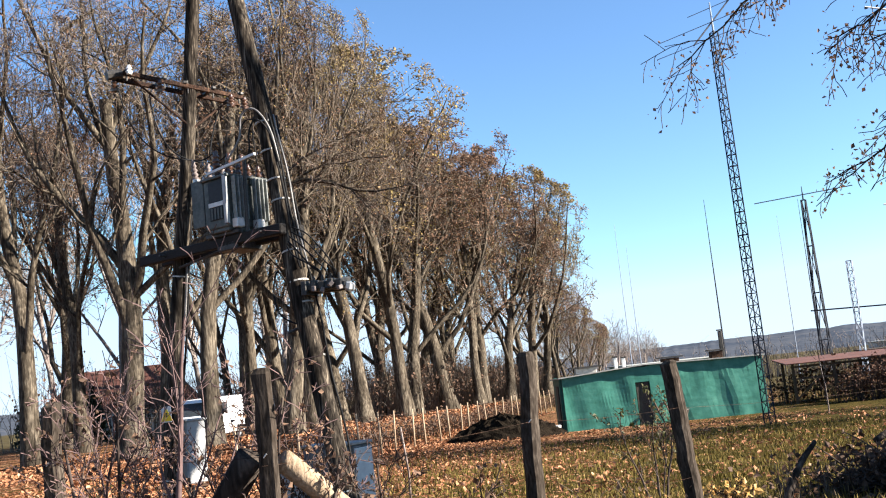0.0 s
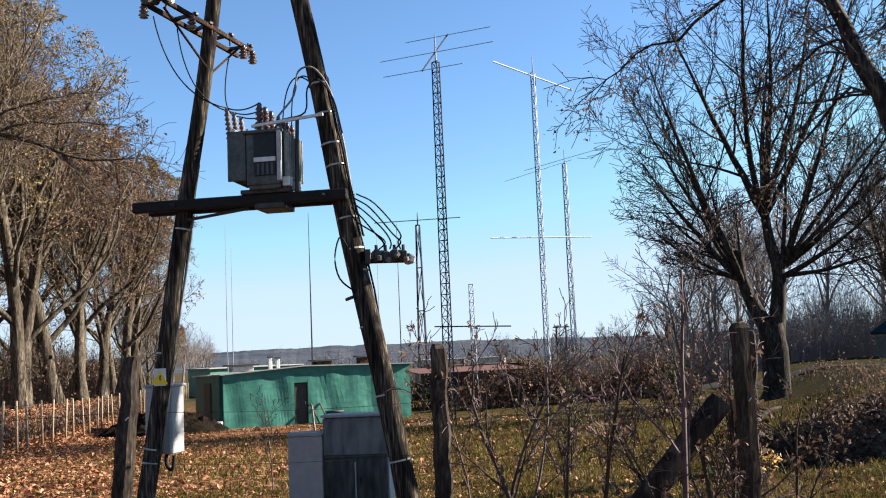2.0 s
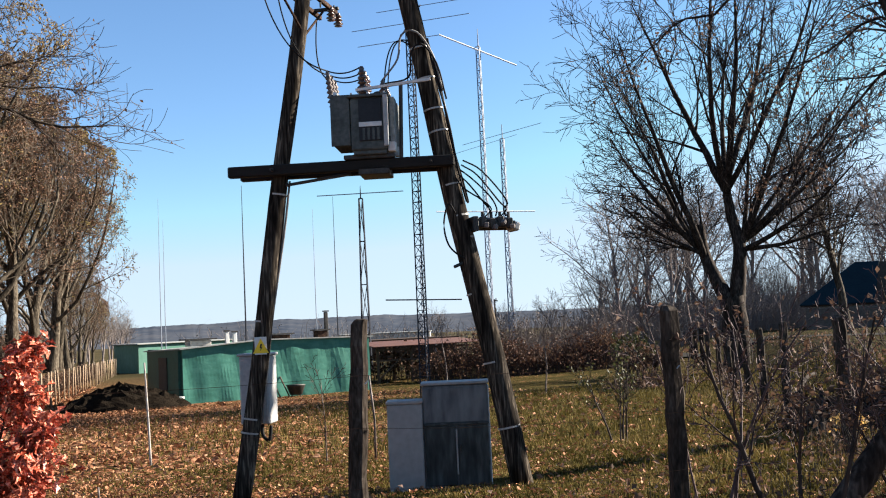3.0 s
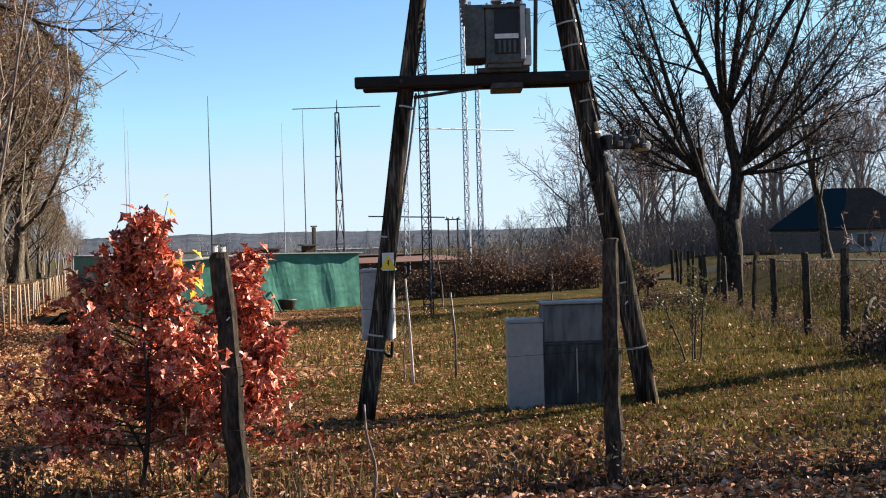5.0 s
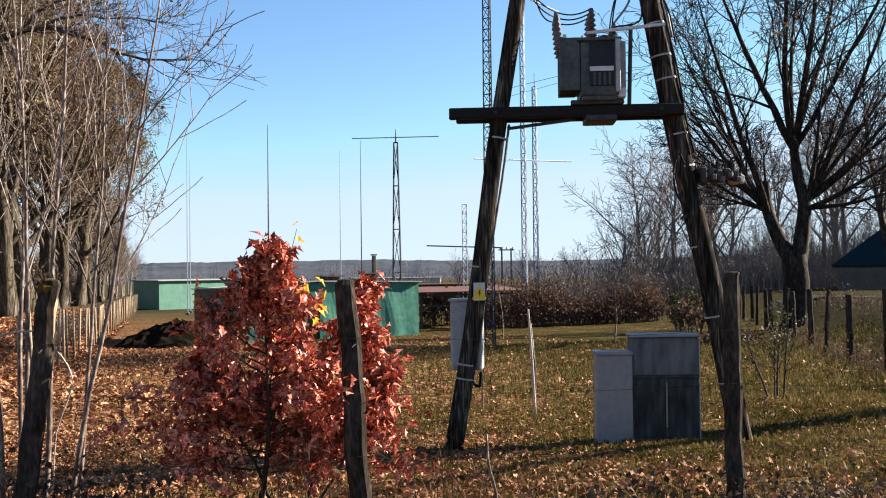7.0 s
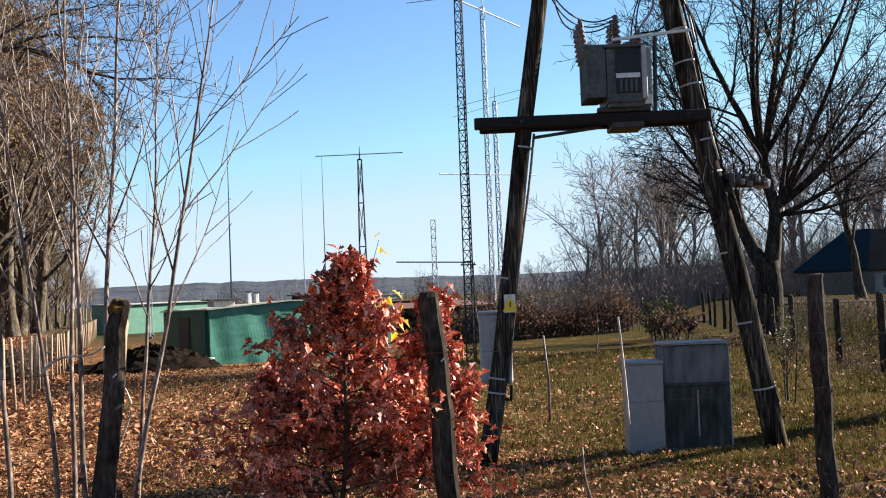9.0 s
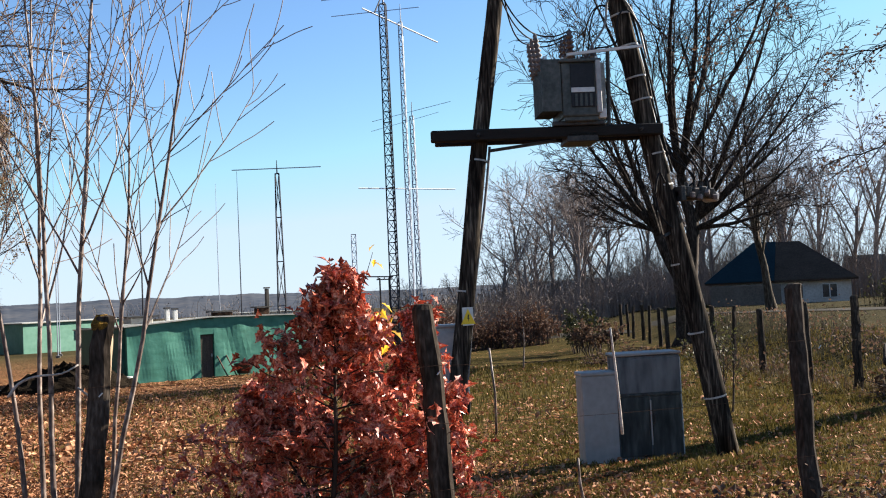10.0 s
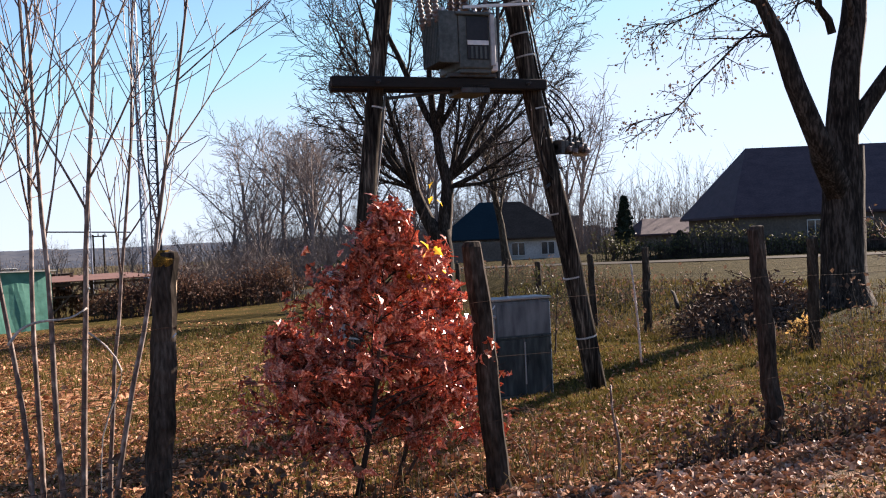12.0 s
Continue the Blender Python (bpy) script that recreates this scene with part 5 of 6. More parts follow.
far_shed = plain_shed("green_shed", "pale green sheet-clad shed far down the meadow", (-4.6, 93, 0), (4.4, 97, 0), 2.9, 6, M["green_pale"], M["roof_felt"], -2.3)
part("window", Geo().box((0.5, 0.06, 0.9), pose(5.2, -0.09, 1.6)), M["glass"], far_shed)
plain_shed("distant_barn", "long grey-blue barn beyond the meadow", (17, 92, 0), (27, 92, 0), 2.0, 6, M["grey_roof"], M["grey_roof"], -2.2)
plain_shed("white_building", "low white building in the distance", (24, 150, 0), (38, 146, 0), 2.6, 6, M["plaster"], M["roof_felt"], -2.6)


def soil_heap():
    g = Geo()
    n, r = 40, 14
    v, f = [], []
    rs = np.random.default_rng(5)
    for i in range(r + 1):
        for j in range(n):
            q, a = i / r, j * 2 * math.pi / n
            x, y = q * math.cos(a), q * math.sin(a)
            z = (1 - q ** 1.6) * 0.82 * (1 + 0.15 * math.sin(3 * a)) + 0.07 * rs.normal() * (q < 0.95)
            v.append((2.6 * x, 1.5 * y, z if i < r else -0.1))
    for i in range(r):
        for j in range(n):
            f.append((i * n + j, (i + 1) * n + j, (i + 1) * n + (j + 1) % n, i * n + (j + 1) % n))
    g.add(v, f)
    single("soil_mound", g, M["soil"], "dark heap of soil and rotting leaves on the meadow", "heap", (-3.0, 33.2, -1.28), 8)


soil_heap()
ob = thing("tub", "dark plastic tub standing by the shed door", "tub", (3.75, 35.55, -1.42), 20)
part("body", Geo().tube([(0, 0, 0.12), (0, 0, 0.5), (0, 0, 0.53)], [0.26, 0.4, 0.42], 14), M["dark_metal"], ob, smooth=True)
for s in (-1, 1):
    part("leg", Geo().rod((0.22 * s, 0, 0), (0.16 * s, 0, 0.2), 0.03), M["dark_metal"], ob)
ob = thing("bucket", "small pale bucket beside the soil heap", "bucket", (-0.95, 33.6, -1.33))
part("body", Geo().tube([(0, 0, 0), (0, 0, 0.36)], [0.12, 0.16], 12), M["white_paint"], ob)


def pergola():
    ob = thing("open_shelter", "open wooden shelter with a rusty red sheet roof", "shelter", (8.6, 42.0, -1.55), 8)
    for x in (0, 1.8, 3.6, 5.4):
        for y in (0, 2.6):
            part("post", Geo().box((0.12, 0.12, 1.95), pose(x, y, 0.98), 0.01), M["brown_board"], ob)
    part("roof", Geo().box((6.2, 3.6, 0.05), pose(2.7, 1.3, 2.0, 3, 0, 0), 0.015), M["red_roof"], ob)
    part("rail", Geo().box((5.6, 0.08, 0.1), pose(2.7, 0, 1.75)).box((5.6, 0.06, 0.08), pose(2.7, 0, 1.2)), M["brown_board"], ob)
    for x in (0.9, 2.7, 4.5):
        part("brace", Geo().rod((x - 0.85, 0, 0.3), (x + 0.85, 0, 1.75), 0.04), M["brown_board"], ob)


pergola()


def house(name, label, at, rot, L, D, h, rh, wall, roof, hip=1.6, over=0.45, windows=(), door=None):
    ob = thing(name, label, "house", at, rot)
    part("wall", Geo().box((L, 0.3, h), pose(L / 2, 0.15, h / 2)), wall, ob)
    part("wall", Geo().box((L, 0.3, h), pose(L / 2, D - 0.15, h / 2)), wall, ob)
    part("wall", Geo().box((0.3, D - 0.6, h), pose(0.15, D / 2, h / 2)), wall, ob)
    part("wall", Geo().box((0.3, D - 0.6, h), pose(L - 0.15, D / 2, h / 2)), wall, ob)
    e = over
    v = [(-e, -e, h - 0.1), (L + e, -e, h - 0.1), (L + e, D + e, h - 0.1), (-e, D + e, h - 0.1), (hip, D / 2, h + rh), (L - hip, D / 2, h + rh)]
    w = [(x, y, z - 0.14) for x, y, z in v]
    f = [(0, 1, 5, 4), (1, 2, 5), (2, 3, 4, 5), (3, 0, 4)]
    part("roof", Geo().add(v + w, f + [tuple(i + 6 for i in q[::-1]) for q in f] + [(0, 6, 7, 1), (1, 7, 8, 2), (2, 8, 9, 3), (3, 9, 6, 0)]), roof, ob)
    for x, z, ww, wh in windows:
        p = part("window", Geo().box((ww, 0.05, wh), pose(x, -0.03, z), 0.01), M["white_paint"], ob)
        for s in (-1, 1):
            part("pane", Geo().box((ww / 2 - 0.08, 0.02, wh - 0.12), pose(x + s * ww / 4, -0.065, z)), M["glass"], p)
    if door:
        part("door", Geo().box((0.95, 0.06, 2.0), pose(door, -0.035, 1.0), 0.01), M["door_wood"], ob)
    return ob


h1 = house("house", "low pale house with a blue metal roof across the road", (40.6, 52.0, -0.75), -40, 9.2, 7.0, 2.25, 2.7, M["plaster"], M["grey_roof"], 3.0, windows=((5.6, 1.3, 1.0, 1.0), (7.8, 1.3, 1.0, 1.0)))
part("blue_roof_panel", Geo().add([(-0.5, -0.53, 2.17), (4.2, -0.53, 2.17), (4.6, 3.5, 5.0), (3.0, 3.5, 5.0), (-0.5, -0.53, 2.11), (4.2, -0.53, 2.11), (4.6, 3.5, 4.94), (3.0, 3.5, 4.94)],
     [(0, 1, 2, 3), (7, 6, 5, 4), (0, 4, 5, 1), (1, 5, 6, 2), (2, 6, 7, 3), (3, 7, 4, 0)]), M["blue_roof"], h1, "blue metal half of the roof")
part("porch", Geo().box((4.7, 0.9, 1.9), pose(2.25, -0.4, 0.95), 0.02), M["plaster_brown"], h1, "brownish boarded porch")
house("farmhouse", "large farmhouse with a steep brown tiled roof behind bushes", (40.6, 26.8, -0.2), -38, 17, 9.5, 2.4, 3.9, M["plaster_brown"], M["brown_roof"], 2.2, windows=((4.2, 1.35, 0.9, 1.1), (7.0, 1.35, 0.9, 1.1), (10.5, 1.35, 0.9, 1.1)))
house("cottage", "distant cottage with a red-brown roof among the trees", (-48, 62, -0.8), 10, 10, 7, 2.6, 3.2, M["plaster"], M["red_roof"], 1.0, windows=((3, 1.4, 1, 1.1), (6, 1.4, 1, 1.1)))
house("outbuilding", "dark low outbuilding beyond the road", (58, 47, -0.6), -38, 14, 6, 1.9, 1.2, M["plaster_brown"], M["brown_roof"], 0.6)
b1 = house("blue_barn", "barn with a blue sheet wall beside the farmhouse", (46, 11, 0.0), -40, 9, 7, 3.6, 2.2, M["blue_roof"], M["grey_roof"], 0.4)
ob = thing("distant_block", "grey concrete block far beyond the trees", "building", (135.0, 128.0, -2.5), -45)
part("wall", Geo().box((7, 6, 7.5), pose(0, 0, 3.75), 0.1), M["concrete"], ob)
part("annex", Geo().box((3.5, 5, 5.5), pose(5.4, 0, 2.75), 0.1), M["concrete"], ob)


def van():
    ob = thing("van", "white van with a dark windscreen parked beyond the avenue", "van", gpt(-15.4, 31.4), 100)
    prof = [(-2.25, 0.32), (-2.3, 0.72), (-2.12, 0.98), (-1.35, 1.12), (-0.62, 1.74), (-0.3, 1.86), (2.15, 1.9), (2.28, 1.7), (2.3, 0.34)]
    bm = bmesh.new()
    a = [bm.verts.new((x, -0.86, z)) for x, z in prof]
    b = [bm.verts.new((x, 0.86, z)) for x, z in prof]
    n = len(prof)
    bm.faces.new(a)
    bm.faces.new(b[::-1])
    for i in range(n):
        bm.faces.new((a[i], b[i], b[(i + 1) % n], a[(i + 1) % n]))
    bmesh.ops.recalc_face_normals(bm, faces=bm.faces)
    bmesh.ops.bevel(bm, geom=bm.edges[:], offset=0.06, segments=2, affect="EDGES", profile=0.5)
    bm.verts.index_update()
    part("body", Geo().add([v.co for v in bm.verts], [[v.index for v in f.verts] for f in bm.faces]), M["van_white"], ob)
    bm.free()
    part("windscreen", Geo().box((0.02, 1.42, 0.78), pose(-1.0, 0, 1.45, 0, 49.5, 0), 0.008), M["glass"], ob, "dark windscreen")
    part("grille", Geo().box((0.05, 0.9, 0.12), pose(-2.29, 0, 0.76), 0.02), M["rubber"], ob, "dark grille")
    part("bumper", Geo().box((0.14, 1.7, 0.2), pose(-2.3, 0, 0.46), 0.05, 2), M["van_white"], ob)
    for s in (-1, 1):
        part("headlight", Geo().box((0.06, 0.3, 0.16), pose(-2.23, s * 0.62, 0.8, 0, -14, 0), 0.02), M["meter_grey"], ob)
        part("side_window", Geo().add([(x, s * 0.872, z) for x, z in ((-1.0, 1.2), (-0.5, 1.66), (0.15, 1.66), (0.15, 1.2))] + [(x, s * 0.85, z) for x, z in ((-1.0, 1.2), (-0.5, 1.66), (0.15, 1.66), (0.15, 1.2))], [(0, 1, 2, 3), (7, 6, 5, 4), (0, 4, 5, 1), (1, 5, 6, 2), (2, 6, 7, 3), (3, 7, 4, 0)]), M["glass"], ob)
        part("mirror", Geo().box((0.1, 0.16, 0.2), pose(-0.85, s * 0.98, 1.25), 0.03), M["rubber"], ob)
    for x in (-1.45, 1.4):
        for s in (-1, 1):
            w = part("wheel", Geo().tube([(x, s * 0.7, 0.32), (x, s * 0.74, 0.32), (x, s * 0.88, 0.32), (x, s * 0.9, 0.32)], [0.28, 0.32, 0.32, 0.28], 18), M["rubber"], ob)
            part("hub", Geo().tube([(x, s * 0.88, 0.32), (x, s * 0.91, 0.32)], 0.17, 12), M["steel"], w)


van()


# ---- road ----
def road():
    pts = smooth_line([(75, -12, 0), (52, 5, 0), (38, 17.5, 0), (31, 26, 0), (27.6, 34, 0), (26.5, 46, 0), (29, 70, 0), (36, 110, 0)], 90)
    v, f = [], []
    for i, p in enumerate(pts):
        d = (pts[min(i + 1, 90)] - pts[max(i - 1, 0)]).normalized()
        nrm = Vector((d.y, -d.x, 0))
        for s in (-1.5, -0.75, 0, 0.75, 1.5):
            q = p + nrm * (s + 0.15 * math.sin(0.9 * i + s))
            v.append(gpt(q.x, q.y, 0.07 - 0.025 * abs(s)))
    for i in range(90):
        for j in range(4):
            f.append((5 * i + j, 5 * i + 5 + j, 5 * i + 6 + j, 5 * i + 1 + j))
    single("road", Geo().add(v, f), M["gravel"], "pale gravel road along the farm gardens", "road", kind="structure", smooth=True)


road()


# ---- masts ----
def lattice_mast(label, at, top, w0, w1, mat, bay, legs=3, rod=0.02, group=""):
    x, y = at
    base = float(ground_z(x, y))
    h = top - base
    ob = thing("lattice_mast", label, "mast", (x, y, base), group=group)
    def corner(k, z):
        w = (w0 + (w1 - w0) * z / h) / 1.73
        a = 2 * math.pi * k / legs + 0.5
        return Vector((w * math.cos(a), w * math.sin(a), z))
    for k in range(legs):
        part("leg", Geo().rod(corner(k, 0), corner(k, h), rod, sides=6), mat, ob)
    g = Geo()
    n = max(2, int(h / bay))
    for i in range(n):
        z0, z1 = h * i / n, h * (i + 1) / n
        for k in range(legs):
            g.rod(corner(k, z0), corner((k + 1) % legs, z1), rod * 0.6, sides=4)
            g.rod(corner(k, z1), corner((k + 1) % legs, z1), rod * 0.6, sides=4)
    tagged(part("lattice", g, mat, ob), kind="stuff")
    return ob, h


def boom_set(ob, z, length, rot, tilt, mat, r=0.03, elements=(), emat=None, name="boom"):
    m = pose(0, 0, z, 0, tilt, rot)
    bm_ = part(name, Geo().rod(m @ Vector((-length / 2, 0, 0)), m @ Vector((length / 2, 0, 0)), r, sides=6), mat, ob)
    for u, half in elements:
        part("element", Geo().rod(m @ Vector((u, -half, 0)), m @ Vector((u, half, 0)), r * 0.5, sides=5), emat or mat, bm_)


main, h = lattice_mast("tall dark steel lattice mast with crossed antenna booms", (7.05, 26.2), 11.5, 0.34, 0.26, M["mast"], 0.36, rod=0.022)
part("top_tube", Geo().rod((0, 0, h), (0, 0, h + 1.0), 0.035, 0.02), M["mast_light"], main)
boom_set(main, h + 0.35, 3.0, 55, -40, M["mast"], 0.026, ((-1.45, 1.5), (0.0, 2.2), (1.45, 1.7)), M["mast_light"])
m2, h = lattice_mast("slender aluminium lattice mast carrying a long white boom", (18.75, 54.56), 19.5, 0.36, 0.28, M["mast_light"], 0.8, rod=0.034, group="slender masts")
boom_set(m2, h - 0.25, 5.9, 10, 16, M["mast_white"], 0.05)
part("top_tube", Geo().rod((0, 0, h), (0, 0, h + 1.2), 0.045, 0.02), M["mast_light"], m2)
boom_set(m2, h - 6.6, 4.6, -20, -14, M["mast_light"], 0.014)
boom_set(m2, h - 11.0, 7.0, 5, 0, M["mast_white"], 0.045)
m3, h = lattice_mast("slender aluminium lattice mast with thin yagi booms", (25.84, 71.04), 16.55, 0.45, 0.35, M["mast_light"], 1.1, rod=0.045, group="slender masts")
boom_set(m3, h + 0.4, 7.0, -10, -14, M["mast_light"], 0.022)
part("top_tube", Geo().rod((0, 0, h), (0, 0, h + 1.2), 0.05, 0.03), M["mast_light"], m3)
m5, h = lattice_mast("grey tapered mast with a long horizontal boom on top", (11.5, 60.2), 10.2, 0.75, 0.3, M["mast"], 2.6, legs=4, rod=0.045)
boom_set(m5, h + 0.35, 6.0, -6, -2, M["mast_light"], 0.035)
part("top_tube", Geo().rod((0, 0, h), (0, 0, h + 0.9), 0.05, 0.02), M["mast"], m5)
m6, h = lattice_mast("short ladder-like mast with a long cross boom", (12.1, 46.0), 5.0, 0.3, 0.3, M["mast_light"], 0.5, legs=4, rod=0.022)
boom_set(m6, h - 2.3, 4.2, -8, 2, M["mast"], 0.04)


def whip(x, y, top, r, label="thin vertical whip antenna on the meadow"):
    base = float(ground_z(x, y))
    ob = thing("whip_antenna", label, "antenna", (x, y, base), group="whip antennas")
    part("tube", Geo().tube([(0, 0, 0), (0, 0, (top - base) * 0.5), (0, 0, top - base)], [r, r * 0.7, r * 0.25], 6), M["mast"] if r > 0.05 else M["mast_light"], ob)
    part("foot", Geo().box((0.3, 0.3, 0.2), pose(0, 0, 0.1), 0.02), M["concrete"], ob)


def far_pole():
    ob = thing("power_pole", "wooden double power pole far across the fields", "pole", gpt(36, 108))
    for x in (-0.6, 0.6):
        part("shaft", Geo().rod((x, 0, 0), (x, 0, 6.2), 0.12, 0.1), M["pole"], ob)
    part("crossbar", Geo().box((2.0, 0.12, 0.14), pose(0, 0, 6.0)), M["pole"], ob)
    for x in (-0.8, 0, 0.8):
        part("insulator", insulator_geo((x, 0, 6.07), 0.3, 0.1, 2), M["porcelain"], ob)


far_pole()


# ---- far distance ----
def hills():
    for k, (r, hmin, hamp, seed) in enumerate(((900, 6.0, 3.5, 1), (1500, 9.0, 6, 5))):
        g, v, f = Geo(), [], []
        n = 1600
        rs = np.random.default_rng(seed)
        top = np.convolve(rs.random(n + 9), np.ones(9) / 9, "valid")
        for i in range(n + 1):
            a = radians(-110 + 220 * i / n)
            x, y = r * math.sin(a), r * math.cos(a)
            hh = hmin + hamp * (math.sin(5 * a + seed) + 0.5 * math.sin(13 * a)) * 0.5 + 3.5 * top[i]
            v += [(x * 0.74, y * 0.74, -8), (x, y, hh), (x * 1.1, y * 1.1, hh * 0.8), (x * 1.1, y * 1.1, -8)]
        for i in range(n):
            for j in range(3):
                f.append((4 * i + j, 4 * i + 4 + j, 4 * i + 5 + j, 4 * i + 1 + j))
        g.add(v, f)
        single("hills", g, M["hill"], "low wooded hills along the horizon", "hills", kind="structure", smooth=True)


hills()


# ---- red oak sapling ----
def oak_leaf(fold, curl):
    """A lobed oak leaf, 1 long, folded along its midrib."""
    half = [(0.0, 0.03), (0.25, 0.21), (0.38, 0.11), (0.58, 0.33), (0.72, 0.15), (1.0, 0.02)]
    v, f = [], []
    for x, w in half:
        z = -curl * x * x
        v += [(x, 0, z), (x, w, z + fold * w), (x, -w, z + fold * w)]
    for i in range(len(half) - 1):
        a, b = 3 * i, 3 * i + 3
        f += [(a, b, b + 1, a + 1), (a, a + 2, b + 2, b)]
    return v, f


LEAVES = [oak_leaf(0.5, 0.3), oak_leaf(0.9, 0.15), oak_leaf(0.35, 0.6)]


def oak():
    rs = np.random.default_rng(42)
    o = Vector(gpt(-2.79, 1.15))
    ob = thing("oak_sapling", "young oak sapling with dense red-brown withered leaves", "sapling", o)
    # foot, tip, height, thickness, number of branches, reach, lowest branch
    stems = [((0.0, 0.0), (0.08, -0.36), 1.8, 0.02, 54, 1.1, 0.2), ((0.26, -0.04), (0.8, 0.08), 1.55, 0.016, 28, 0.62, 0.28), ((0.1, 0.05), (-0.34, 0.2), 1.05, 0.013, 26, 0.76, 0.26), ((0.34, 0.02), (0.85, -0.1), 0.95, 0.012, 22, 0.58, 0.26)]
    wood, twigs = Geo(), []
    for (bx, by), (tx, ty), h, r, n, reach, low in stems:
        pts = np.array([(bx + (tx - bx) * t + 0.03 * math.sin(6 * t), by + (ty - by) * t + 0.03 * math.cos(5 * t), -0.03 + h * t) for t in np.linspace(0, 1, 10)])
        wood.tube(pts, np.linspace(r, 0.004, 10), 7)
        twigs.append(pts[8:])
        turn = rs.random() * 6
        for k in range(n):
            f = low + (0.97 - low) * (k + rs.random()) / n
            i = min(int(f * 9), 8)
            p = pts[i] + (pts[i + 1] - pts[i]) * (f * 9 - i)
            turn += 2.4 + rs.normal(0, 0.4)
            g = (f - low) / (1 - low)
            L = reach * (1 - g) ** 1.25 * (0.6 + 0.55 * rs.random()) + 0.06
            d = np.array([math.cos(turn), 0.85 * math.sin(turn), 0.22 + 0.55 * g])
            line = [p]
            for s in range(4):
                d = d + rs.normal(0, 0.14, 3)
                line.append(line[-1] + d / np.linalg.norm(d) * L / 4)
            line = np.array(line)
            wood.tube(line, np.linspace(0.006, 0.002, 5), 4, caps=False)
            twigs.append(line[2:])
            for q in range(3):
                a = line[1 + q]
                dd = d + rs.normal(0, 0.6, 3)
                e = np.array([a, a + dd / np.linalg.norm(dd) * L * 0.2, a + dd / np.linalg.norm(dd) * L * 0.36 + rs.normal(0, 0.02, 3)])
                wood.tube(e, [0.003, 0.002, 0.0015], 3, caps=False)
                twigs.append(e)
    shoot = np.array([(0.1, -0.42, 1.45), (0.15, -0.52, 1.66), (0.19, -0.59, 1.84)])
    wood.tube(shoot, [0.004, 0.003, 0.002], 4)
    part("stem", wood, M["twig_dark"], ob, smooth=True)
    meshes = []
    for v, f in LEAVES:
        meshes.append(Geo().add(v, f).mesh("leaf", M["leaf_oak"]))
    yellow = Geo().add(*LEAVES[0]).mesh("yellow_leaf", M["leaf_yellow"])
    rest = Geo()
    n = 0
    for line in twigs:
        for k in range(rs.integers(8, 16)):
            t = rs.random() ** 0.8 * (len(line) - 1.001)
            j = int(t)
            p = line[j] + (line[j + 1] - line[j]) * (t - j) + rs.normal(0, 0.03, 3)
            if p[2] < 0.16:
                continue
            s = 0.055 + 0.05 * rs.random()
            m = Matrix.Translation(p) @ Euler((rs.normal(0, 0.9), 0.25 + rs.normal(0, 0.7), rs.random() * 6.28)).to_matrix().to_4x4() @ Matrix.Scale(s, 4)
            if n % 18 == 0 and n // 18 < 300:
                lf = part("leaf", meshes[n % 3], None, ob)
                lf.matrix_basis = m
            else:
                v, f = LEAVES[n % 3]
                rest.add([m @ Vector(q) for q in v], f)
            n += 1
    tagged(part("foliage", rest, M["leaf_oak"], ob), kind="stuff")
    for k in range(17):
        c = Vector((0.27, -0.36, 1.38)) if k < 14 else Vector((0.19, -0.59, 1.83))
        m = Matrix.Translation(c + Vector(rs.normal(0, (0.075 if k < 14 else 0.025), 3))) @ Euler((rs.normal(0, 0.7), 0.5, rs.random() * 6.28)).to_matrix().to_4x4() @ Matrix.Scale(0.085 if k < 14 else 0.055, 4)
        lf = part("yellow_leaf", yellow, None, ob, "yellow leaf")
        lf.matrix_basis = m


oak()

# ---- bare saplings and shrubs ----
BIRCH = Kind(depth=2, segs=(14, 10, 6), kids=(11, 6), ang=(33, 34), ratio=(0.27, 0.45), wob=(0.03, 0.032, 0.05), up=(0.012, 0.035, 0.04), taper=(0.2, 0.3, 0.5), start=(0.36, 0.3), thin=(0.58, 0.55), sides=(8, 5, 4), rmin=0.003)
for k, (x, y, h, r, lean) in enumerate(((-4.45, 1.97, 4.0, 0.015, (-0.06, 0.0)), (-4.28, 1.96, 4.6, 0.017, (0.0, 0.0)), (-4.2, 1.96, 5.0, 0.017, (0.07, 0.0)), (-4.05, 1.94, 4.5, 0.016, (0.16, -0.01)), (-4.38, 2.08, 4.4, 0.016, (0.05, 0.02)), (-4.0, 2.1, 3.8, 0.014, (0.08, 0.03)), (-4.75, 2.1, 4.2, 0.017, (-0.02, 0.02)))):
    tree("bare_sapling", "slender bare sapling with pale smooth bark by the fence", "sapling", gpt(x, y), BIRCH, h, 1.2 * r, 500 + k, M["birch"], M["birch"], wood_levels=0, lean=lean, group="bare saplings", flare=False)

SHRUB = Kind(depth=3, segs=(7, 5, 4, 2), kids=(6, 4, 3), ang=(32, 38, 40), ratio=(0.42, 0.5, 0.5), wob=(0.08, 0.1, 0.14, 0.2), up=(0.03, 0.05, 0.04, 0.0), taper=(0.3, 0.3, 0.4, 0.5), start=(0.3, 0.2, 0.2), thin=(0.55, 0.55, 0.6), sides=(6, 5, 3, 3), rmin=0.0028)


